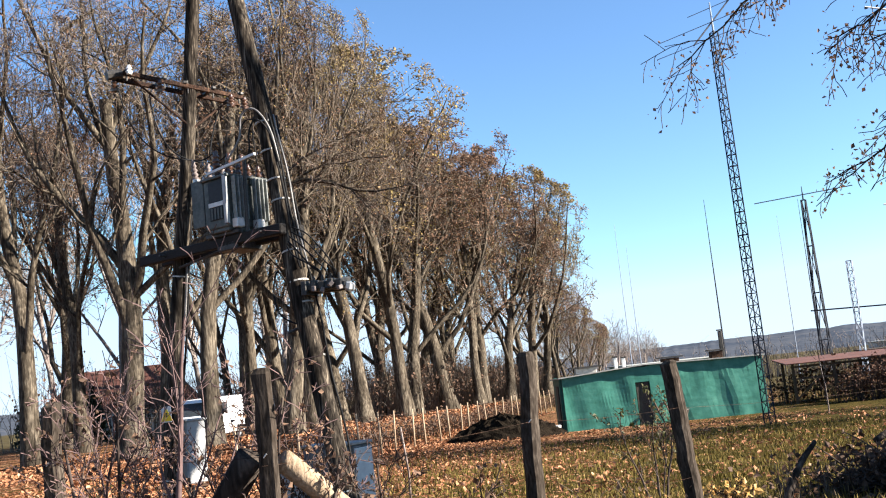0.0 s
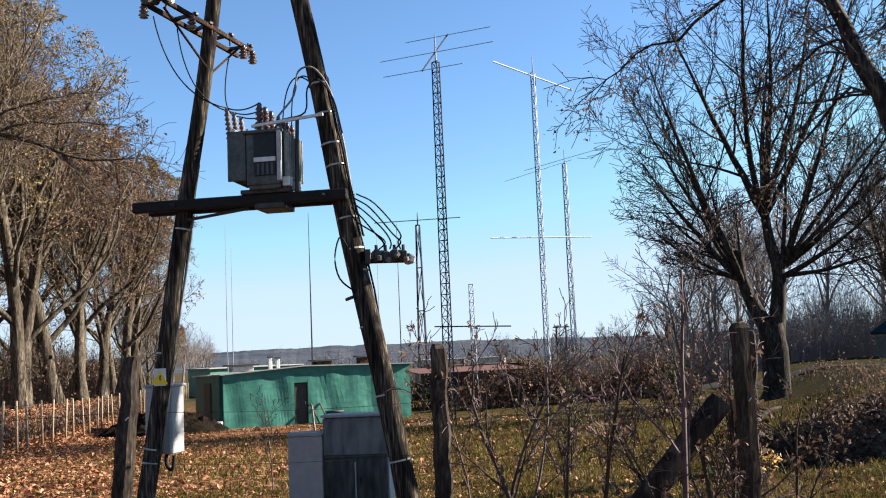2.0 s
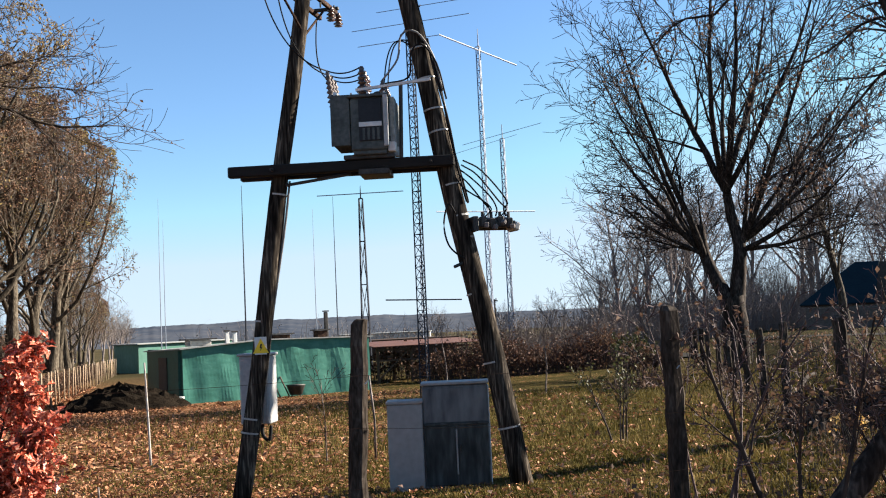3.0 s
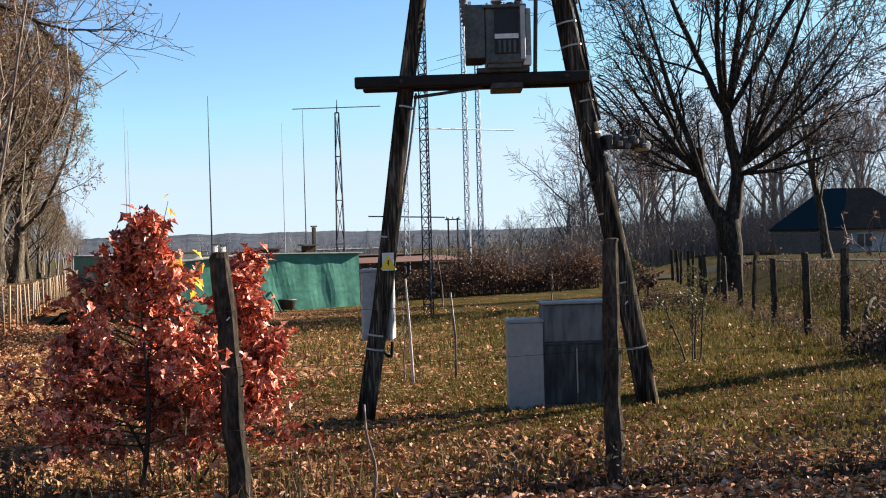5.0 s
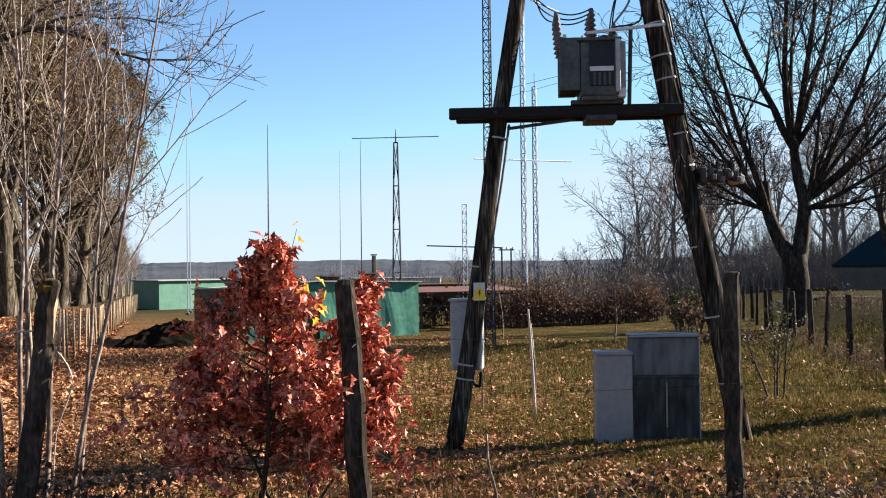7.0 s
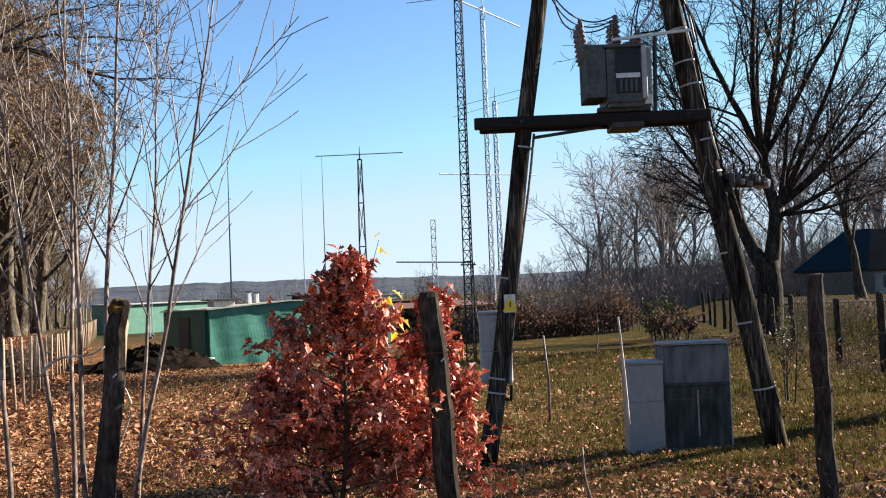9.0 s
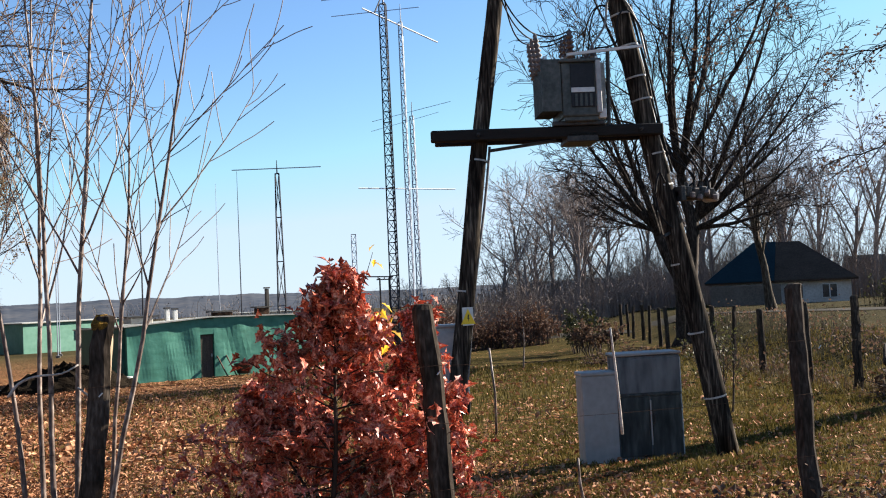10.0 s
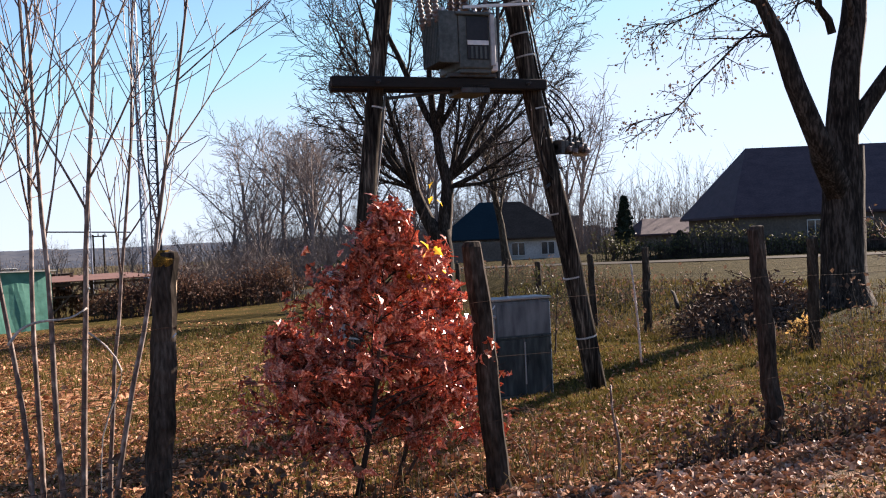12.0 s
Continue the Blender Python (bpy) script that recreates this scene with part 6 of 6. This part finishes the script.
def shrub(name, label, at, stems, height, spread, seed, bark, twig, leaf=None, leaf_n=0, leaf_size=0.05, r=0.018):
    rs = np.random.default_rng(seed)
    out = []
    for k in range(stems):
        a = 2.4 * k + rs.random()
        s = spread * math.sqrt(rs.random())
        d = np.array([0.45 * math.cos(a) * s / max(spread, 0.01), 0.45 * math.sin(a) * s / max(spread, 0.01), 1.0])
        grow(out, np.array([s * math.cos(a) * 0.6, s * math.sin(a) * 0.6, -0.05]), d / np.linalg.norm(d), height * (0.65 + 0.45 * rs.random()), r * (0.7 + 0.5 * rs.random()), 0, SHRUB, rs)
    wood, fine, ends = Geo(), Geo(), []
    for level, pts, radii in out:
        if level < 2:
            wood.tube(pts, radii, SHRUB.sides[level], caps=False)
        else:
            ends.append(pts)
    fine.many([(q, w) for level, q, w in out if level >= 2], 3)
    ob = thing(name, label, "shrub", at)
    tagged(part("stem", wood, bark, ob, smooth=True), kind="stuff")
    tagged(part("branchwork", fine, twig, ob), kind="stuff")
    if leaf_n:
        tagged(part("foliage", leaf_cloud(ends, leaf_n, leaf_size, rs, 0.02), leaf, ob), kind="stuff")
    return ob


tree("bare_shrub", "tall bare purplish shrub by the corner post", "shrub", gpt(3.45, -1.0), SHRUB, 2.05, 0.024, 74, M["twig_pink"], M["twig_pink"], wood_levels=0, lean=(0.03, 0.0), flare=False)
shrub("bare_shrub", "bare forked shrub growing through the fence wires", gpt(2.88, -0.5), 3, 1.5, 0.4, 72, M["twig_dark"], M["twig_pink"], M["leaf_brown"], 200, 0.045, 0.022)
shrub("bare_shrub", "thin bare purplish shrub beside the fence", gpt(2.5, -0.1), 3, 1.6, 0.35, 76, M["twig_pink"], M["twig_pink"], M["leaf_brown"], 120, 0.045, 0.014)
shrub("bare_shrub", "dark bare shrub tangled round the corner post", gpt(3.85, -0.7), 7, 1.45, 0.45, 73, M["twig_dark"], M["twig_pink"], M["leaf_brown"], 350, 0.045, 0.018)
shrub("bare_shrub", "dark bare shrub behind the corner post", gpt(4.5, -0.35), 5, 1.1, 0.5, 77, M["twig_dark"], M["twig_dark"], M["leaf_brown"], 260, 0.045, 0.014)
shrub("leafy_shrub", "small shrub with sparse withered olive leaves", gpt(5.29, 7.35), 4, 1.15, 0.3, 74, M["twig_dark"], M["twig_dark"], M["leaf_green"], 260, 0.06)
shrub("yellow_shrub", "small plant with cream and yellow autumn leaves", gpt(6.28, 3.4), 5, 0.44, 0.13, 75, M["twig_dark"], M["twig_dark"], M["leaf_cream"], 110, 0.07, 0.008)
for k, (x, y, h, s, lf) in enumerate(((15.6, 27.5, 1.2, 0.9, "leaf_brown"), (17.0, 31.0, 1.6, 1.1, "leaf_green"))):
    shrub("leafy_shrub", "spreading meadow shrub with thin withered leaves", gpt(x, y), 14, h, s, 80 + k, M["twig_dark"], M["twig_dark"], M[lf], 1500, 0.12, 0.025)
for k, (x, y, h) in enumerate(((10.3, 23.5, 2.4), (9.1, 31.0, 2.6), (1.05, 8.4, 1.4))):
    tree("young_fruit_tree", "thin young bare fruit tree planted in the meadow", "tree", gpt(x, y), SHRUB, h, 0.03 if h > 2 else 0.014, 560 + k, M["birch"], M["twig_dark"], wood_levels=0, group="young fruit trees", flare=False)
single("garden_stake", Geo().tube([(0, 0, -0.1), (0.01, 0, 0.6), (-0.05, 0.0, 1.25)], [0.02, 0.018, 0.015], 8, rough=0.2), M["birch"], "weathered wooden stake beside a young tree", "stake", gpt(1.68, 7.9), smooth=True)
single("twig_stub", Geo().tube(smooth_line([(0, 0, -0.05), (0.03, 0, 0.2), (-0.02, 0, 0.42), (-0.03, 0.0, 0.6)], 10), np.linspace(0.012, 0.006, 11), 6, rough=0.2), M["birch"], "crooked bare stub of a sapling in the grass", "stub", gpt(-1.5, 0.2), smooth=True)


def brush_pile(name, label, at, size, seed, n_leaf, n_stick, mat):
    rs = np.random.default_rng(seed)
    g = Geo()
    lines = []
    for k in range(n_stick):
        a, q = rs.random() * 6.28, math.sqrt(rs.random())
        x, y = size[0] * q * math.cos(a), size[1] * q * math.sin(a)
        z = size[2] * (1 - q * q) * rs.random()
        d = rs.normal(0, 1, 3) * (1, 1, 0.35)
        d = d / np.linalg.norm(d) * (0.25 + 0.5 * rs.random())
        pts = np.array([(x, y, max(z, 0)), (x + d[0] * 0.5, y + d[1] * 0.5, max(z + d[2] * 0.5, 0) + 0.03), (x + d[0], y + d[1], max(z + d[2], 0.0))])
        g.tube(pts, [0.012, 0.009, 0.005], 4, caps=False)
        lines.append(pts)
    ob = thing(name, label, "brush pile", at)
    tagged(part("branchwork", g, M["twig_dark"], ob), kind="stuff")
    tagged(part("foliage", leaf_cloud(lines, n_leaf, 0.085, rs, 0.06), mat, ob), kind="stuff")


brush_pile("brush_pile", "low pile of cut branches and dead brown leaves", gpt(8.4, 5.8), (1.05, 0.8, 0.52), 91, 5000, 460, M["brush"])
brush_pile("brush_pile", "long heap of dead branches and leaves on the bank", gpt(10.7, 7.0), (1.5, 0.9, 0.65), 92, 6000, 420, M["brush"])
brush_pile("brush_pile", "low pile of cut branches and dead brown leaves", gpt(13.4, 22.0), (1.6, 0.8, 0.5), 93, 1200, 160, M["leaf_brown"])


def branch_log(p, q, r):
    single("fallen_branch", Geo().tube(smooth_line([p, ((p[0] + q[0]) / 2, (p[1] + q[1]) / 2, (p[2] + q[2]) / 2 + 0.08), q], 6), np.linspace(r, r * 0.5, 7), 7, rough=0.2), M["bark_dark"], "broken branch leaning at the fence", "branch", smooth=True)


branch_log(gpt(6.75, 4.6, 0.02), gpt(7.15, 5.1, 0.62), 0.045)
branch_log(gpt(7.9, 6.7, 0.5), gpt(8.8, 7.5, 0.75), 0.04)


# ---- hedges, thickets and undergrowth ----
def thicket(name, label, category, pts, depth, height, n_twig, n_leaf, leaf, twig, seed, leaf_size=0.12, r=0.012, kind="stuff"):
    """A band of upright twigs and leaves along a line on the ground."""
    rs = np.random.default_rng(seed)
    pts = np.array(pts, float)
    seg = np.r_[0, np.cumsum(np.linalg.norm(np.diff(pts, axis=0), axis=1))]
    g, lines, tubes = Geo(), [], []
    for k in range(n_twig):
        s = rs.random() * seg[-1]
        x, y = np.interp(s, seg, pts[:, 0]) + rs.normal(0, depth / 2.5), np.interp(s, seg, pts[:, 1]) + rs.normal(0, depth / 2.5)
        z = float(ground_z(x, y))
        h = height * (0.45 + 0.6 * rs.random()) * (0.8 + 0.25 * math.sin(0.9 * s + seed))
        lx, ly = rs.normal(0, 0.16, 2) * h
        line = np.array([(x, y, z - 0.05), (x + lx * 0.3, y + ly * 0.3, z + h * 0.5), (x + lx, y + ly, z + h)])
        tubes.append((line, [r, r * 0.7, r * 0.3]))
        lines.append(line)
        for b in range(2):
            a = line[1] + (line[2] - line[1]) * rs.random()
            e = a + np.array([rs.normal(0, 0.14), rs.normal(0, 0.14), 0.2]) * h
            tubes.append((np.array([a, e]), [r * 0.5, r * 0.25]))
            lines.append(np.array([a, (a + e) / 2, e]))
    g.many(tubes, 3)
    ob = thing(name, label, category)
    tagged(ob, kind=kind)
    tagged(part("branchwork", g, twig, ob), kind="stuff")
    if n_leaf:
        tagged(part("foliage", leaf_cloud(lines, n_leaf, leaf_size, rs, 0.12), leaf, ob), kind="stuff")


thicket("hedge", "tall red-brown withered hedge across the meadow", "hedge", [(10.5, 40.5), (16, 41.5), (22, 43)], 1.1, 2.1, 900, 9000, M["hedge"], M["twig_dark"], 11, 0.12, 0.014)
thicket("hedge", "low red-brown hedge continuing behind the shelter", "hedge", [(8.0, 44.5), (14, 46), (24, 47.5), (27, 52)], 1.2, 1.7, 700, 5000, M["hedge"], M["twig"], 12, 0.18, 0.014)
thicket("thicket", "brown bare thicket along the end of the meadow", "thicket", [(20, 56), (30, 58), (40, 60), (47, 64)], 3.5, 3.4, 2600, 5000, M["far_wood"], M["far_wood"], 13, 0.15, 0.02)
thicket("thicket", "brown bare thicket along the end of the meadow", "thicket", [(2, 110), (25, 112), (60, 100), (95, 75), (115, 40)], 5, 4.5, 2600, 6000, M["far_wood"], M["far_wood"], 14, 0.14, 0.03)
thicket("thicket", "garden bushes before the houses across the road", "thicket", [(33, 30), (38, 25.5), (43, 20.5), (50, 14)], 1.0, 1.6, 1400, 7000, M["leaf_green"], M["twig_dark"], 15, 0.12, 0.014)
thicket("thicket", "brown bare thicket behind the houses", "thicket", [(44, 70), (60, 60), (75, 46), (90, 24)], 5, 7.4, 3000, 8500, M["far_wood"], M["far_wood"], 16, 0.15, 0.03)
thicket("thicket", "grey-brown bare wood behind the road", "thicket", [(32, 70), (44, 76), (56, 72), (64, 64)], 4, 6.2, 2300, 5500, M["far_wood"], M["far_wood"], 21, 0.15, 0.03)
thicket("weeds", "dry brown weeds on the road verge", "weeds", [(9.5, 4), (14, 13), (21, 24), (24, 33)], 1.6, 0.6, 600, 1300, M["leaf_brown"], M["twig"], 20, 0.09, 0.007)
thicket("undergrowth", "dense bare undergrowth between the avenue trees", "undergrowth", [(-12.5, 44), (-14.5, 60), (-15, 110)], 4.0, 4.2, 2000, 4800, M["leaf_brown"], M["twig"], 17, 0.2, 0.022)
thicket("undergrowth", "dense bare undergrowth beyond the avenue trees", "undergrowth", [(-42, 52), (-33, 64), (-27, 85), (-22, 130)], 5.0, 6.0, 2100, 5500, M["leaf_brown"], M["twig"], 18, 0.25, 0.03)
thicket("undergrowth", "dead bracken and twigs along the avenue fence", "undergrowth", [(-7.3, 24), (-7.4, 45), (-7.6, 90)], 0.5, 1.0, 1800, 5200, M["leaf_brown"], M["twig"], 19, 0.12, 0.01)


def stake_fence():
    for k in range(44):
        y = 15.5 + 1.75 * k + 0.2 * math.sin(3 * k)
        x = -6.25 - 0.004 * (y - 15) + 0.05 * math.sin(7 * k)
        ob = thing("fence_stake", "thin pale wooden stake of the avenue fence", "fence stake", gpt(x, y), group="avenue fence stakes")
        lean = (0.04 * math.sin(5 * k), 0.04 * math.cos(3 * k))
        part("shaft", Geo().tube([(0, 0, -0.1), (lean[0] * 0.8, lean[1] * 0.8, 0.8), (lean[0] * 1.6, lean[1] * 1.6, 1.55)], [0.04, 0.038, 0.032], 7, rough=0.2), M["cut"], ob, smooth=True)
    for z in (0.5, 1.0, 1.4):
        ys = np.linspace(15.5, 92, 40)
        single("fence_wire", Geo().tube([gpt(-6.25 - 0.004 * (y - 15), y, z + 0.02 * math.sin(y)) for y in ys], 0.006, 4), M["rust"], "thin rusty wire along the avenue fence", "wire", group="avenue fence wires")


stake_fence()


def conifer(at, h, r, seed, label):
    rs = np.random.default_rng(seed)
    ob = thing("conifer", label, "tree", at)
    part("trunk", Geo().tube([(0, 0, -0.1), (0, 0, h)], [0.08 + 0.01 * h, 0.02], 6), M["bark_dark"], ob)
    lines = []
    for k in range(160):
        f = rs.random() ** 0.8
        a, R = rs.random() * 6.28, r * (1 - f) * (0.8 + 0.4 * rs.random()) + 0.05
        z = h * (0.06 + 0.94 * f)
        lines.append(np.array([(0, 0, z), (R * 0.6 * math.cos(a), R * 0.6 * math.sin(a), z - 0.05 * R), (R * math.cos(a), R * math.sin(a), z - 0.2 * R)]))
    tagged(part("foliage", leaf_cloud(lines, 2600, 0.16 + 0.03 * h, rs, 0.05), M["conifer"], ob), kind="stuff")


conifer(gpt(38.5, 33.0), 3.5, 0.8, 1, "slim dark green conifer in the farm garden")
for k, (x, y, h) in enumerate(((-38, 52, 4.5), (-41, 54, 3.6), (-35.5, 51, 3.8), (-44, 55, 4.0), (-32, 50, 3.0))):
    conifer(gpt(x, y), h, 1.3, 10 + k, "dark green spruce beside the distant cottage")
for k, (x, y, h, w) in enumerate(((41, 31, 1.3, 1.0), (43.5, 28.5, 1.2, 0.9), (46, 27, 1.4, 1.0))):
    conifer(gpt(x, y), h, w, 20 + k, "low rounded dark garden conifer")

whip(5.0, 83.5, 14.6, 0.09)
whip(10.65, 78.4, 11.75, 0.05)
whip(12.4, 78.0, 12.75, 0.06)
whip(-2.17, 75.0, 12.35, 0.05)
whip(-1.88, 79.5, 11.1, 0.05)


# ---- small growth on the ground ----
def scatter(n, box, keep, seed):
    rs = np.random.default_rng(seed)
    x = box[0] + (box[1] - box[0]) * rs.random(n)
    y = box[2] + (box[3] - box[2]) * rs.random(n)
    ok = rs.random(n) < keep(x, y)
    return x[ok], y[ok], rs


def patchy(x, y, f=0.5, p=0.0):
    return 0.5 + 0.5 * np.sin(f * x + 1.3 * np.sin(0.7 * f * y + p)) * np.sin(1.1 * f * y + p + 0.8 * np.sin(f * x))


def fallen_leaves(n, box, keep, size, seed, label, mat="leaf_litter"):
    x, y, rs = scatter(n, box, keep, seed)
    k = len(x)
    z = ground_z(x, y) + 0.012 + 0.035 * rs.random(k)
    c = np.stack([x, y, z], 1)
    a = rs.random(k) * 6.28
    s = size * (0.55 + 0.9 * rs.random(k))
    t = rs.normal(0, 0.42, (k, 2))
    u = np.stack([np.cos(a), np.sin(a), t[:, 0]], 1) * s[:, None]
    w = np.stack([-np.sin(a), np.cos(a), t[:, 1]], 1) * (s * 0.62)[:, None]
    up = np.stack([0 * a, 0 * a, s * (0.05 + 0.3 * rs.random(k))], 1)
    v = np.stack([c - u * 0.5, c - u * 0.25 + w * 0.42 + up, c + u * 0.2 + w * 0.36 + up * 1.3, c + u * 0.55, c + u * 0.2 - w * 0.36 + up, c - u * 0.25 - w * 0.42 + up * 0.8], 1).reshape(-1, 3)
    i = np.arange(k)[:, None] * 6
    f = np.concatenate([i + [0, 3, 2, 1], i + [0, 5, 4, 3]], 0)
    g = Geo()
    g.v, g.f = v.tolist(), f.tolist()
    single("fallen_leaves", g, M[mat], label, "leaves", kind="stuff")


def path_strip(x, y):
    """Full along the trodden path, thin on the grass beyond it."""
    return np.clip((y + 0.2 * x + 1.12) / 0.2, np.clip(-0.6 - 0.6 * x, 0.15, 1), 1)


def litter_density(x, y):
    left = np.clip((3.0 - x - 0.1 * y) / 7.0, 0, 1)
    path = np.clip((0.0 - 0.2 * x - y) / 0.3, 0, 1) * 0.95 * path_strip(x, y)
    return np.clip(np.maximum(0.09 + 0.8 * left ** 1.4, path) * (0.35 + 1.1 * patchy(x, y, 0.9, 0.4)), 0, 1)


fallen_leaves(90000, (-7.5, 9, -1.6, 9), litter_density, 0.05, 1, "scattered dry brown leaves on grass and path")
fallen_leaves(32000, (-6.5, 5.0, -1.6, 1.4), lambda x, y: path_strip(x, y) * np.clip((0.1 - 0.2 * x - y) / 0.25, 0, 1) * np.clip((1.2 - x) / 3.0, 0.12, 1) * (0.2 + 1.0 * patchy(x, y, 1.6, 0.9)), 0.05, 5, "pale dry leaves thick along the path", "leaf_pale")
fallen_leaves(42000, (-9, 11, 9, 34), litter_density, 0.1, 2, "carpet of orange-brown fallen leaves on the meadow")
fallen_leaves(16000, (-18, -6, 14, 60), lambda x, y: 0.9 + 0 * x, 0.16, 3, "leaves fallen under the avenue trees")
fallen_leaves(2500, (3, 18, -1, 18), lambda x, y: 0.5 * patchy(x, y, 0.8, 2.0), 0.09, 4, "thin scatter of dry leaves on the bank")


def blades(name, n, box, keep, h, mat, seed, label, width=0.006):
    x, y, rs = scatter(n, box, keep, seed)
    k = len(x)
    z = ground_z(x, y) - 0.01
    a = rs.random(k) * 6.28
    hh = h * (0.4 + 0.9 * rs.random(k))
    bx, by = rs.normal(0, 0.35, k) * hh, rs.normal(0, 0.35, k) * hh
    wx, wy = width * np.cos(a), width * np.sin(a)
    v = np.stack([np.stack([x - wx, y - wy, z], 1), np.stack([x + wx, y + wy, z], 1), np.stack([x + 0.4 * bx + wx * 0.7, y + 0.4 * by + wy * 0.7, z + hh * 0.6], 1), np.stack([x + bx, y + by, z + hh], 1), np.stack([x + 0.4 * bx - wx * 0.7, y + 0.4 * by - wy * 0.7, z + hh * 0.6], 1)], 1).reshape(-1, 3)
    i = np.arange(k)[:, None] * 5
    g = Geo()
    g.v, g.f = v.tolist(), np.concatenate([i + [0, 1, 2], i + [0, 2, 4], i + [4, 2, 3]], 0).tolist()
    single(name, g, mat, label, "grass", kind="stuff")


blades("grass", 150000, (-7, 9, 0.2, 9), lambda x, y: np.clip(0.35 + 0.1 * (x + 4), 0.2, 1) * (0.4 + 0.8 * patchy(x, y, 1.7, 1.0)), 0.06, M["grass"], 31, "short olive autumn grass on the meadow", 0.008)
blades("grass", 42000, (-7, 18, 9, 26), lambda x, y: np.clip(0.3 + 0.07 * (x + 3), 0.1, 1) * (0.4 + 0.8 * patchy(x, y, 1.1, 2.0)), 0.12, M["grass"], 32, "short olive autumn grass on the meadow", 0.012)
blades("grass", 26000, (4, 18, -1.5, 12), lambda x, y: 0.7 * patchy(x, y, 1.2, 0.5), 0.14, M["grass"], 33, "rank grass on the road bank", 0.008)


def near_fence(x, y):
    front = np.interp(x, [-6.2, -4.02, -2.24, 0.02, 2.1, 3.98, 9], [1.3, 0.86, 0.48, 0.03, -0.3, -0.85, -2])
    s = (x - FENCE_O[0]) * FENCE_D[1] - (y - FENCE_O[1]) * FENCE_D[0]
    return np.maximum(np.exp(-((y - front - 0.05) / 0.28) ** 2) * (x < 4.2), 0.8 * np.exp(-((s) / 0.35) ** 2) * (y > -0.8)) * (0.35 + 0.9 * patchy(x, y, 3.1, 0.2))


blades("dry_grass", 90000, (-6.5, 16, -1.5, 22), near_fence, 0.24, M["dry_grass"], 34, "tall dry grass along the fence lines", 0.0045)
thicket("weeds", "withered weeds and seedlings along the fence", "weeds", [(2.3, 0.2), (3.6, 0.3), (4.6, 1.2), (5.6, 2.6)], 0.7, 0.6, 90, 320, M["leaf_brown"], M["twig"], 41, 0.05, 0.004)
thicket("weeds", "withered weeds and seedlings along the fence", "weeds", [(-6, 1.4), (-4.2, 1.1), (-2.6, 0.9), (-1.5, 0.7)], 0.3, 0.5, 110, 160, M["leaf_brown"], M["dry_grass"], 42, 0.05, 0.0035)
thicket("weeds", "withered weeds along the side fence", "weeds", [(6, 3), (10, 11), (16, 22.5)], 0.35, 0.45, 260, 1100, M["leaf_brown"], M["twig"], 43, 0.07, 0.006)


def pale_twig(pts, r, label):
    single("broken_twig", Geo().tube(smooth_line(pts, 12), np.linspace(r, r * 0.5, 13), 6, rough=0.25), M["birch_pale"], label, "twig", smooth=True)


pale_twig([(-4.55, 1.97, 1.02), (-4.49, 1.95, 1.1), (-4.39, 1.92, 1.14), (-4.24, 1.87, 1.15), (-4.14, 1.86, 1.2)], 0.011, "pale peeled twig hooked on the saplings")
pale_twig([(-4.15, 1.83, 1.06), (-4.06, 1.8, 0.97), (-3.99, 1.77, 0.83), (-4.02, 1.79, 0.68), (-4.1, 1.82, 0.45), (-4.12, 1.83, 0.1), (-4.13, 1.84, -0.16)], 0.006, "thin pale twig bowed over beside the fence post")
thicket("weeds", "dark withered weeds tangled at the foot of the fence post", "weeds", [(-5.4, 1.32), (-4.3, 1.08), (-3.5, 0.94)], 0.2, 0.26, 300, 1100, M["brush"], M["twig_dark"], 44, 0.05, 0.004)
# weeds added to deepen the painted shadow band before the fence
thicket("weeds", "low dark weeds filling the shadow band along the bare soil", "weeds", [(-1.0, 0.15), (0.3, -0.08), (1.5, -0.32), (3.2, -0.62)], 0.14, 0.15, 420, 1900, M["brush"], M["twig_dark"], 45, 0.045, 0.003)
blades("grass", 22000, (-1.6, 5, -1.8, -0.55), lambda x, y: np.clip(0.75 + 0.3 * (x + 0.5), 0, 0.95) * (1.1 - path_strip(x, y)) * patchy(x, y, 1.4, 0.3), 0.06, M["grass"], 35, "short green grass on the path edge")
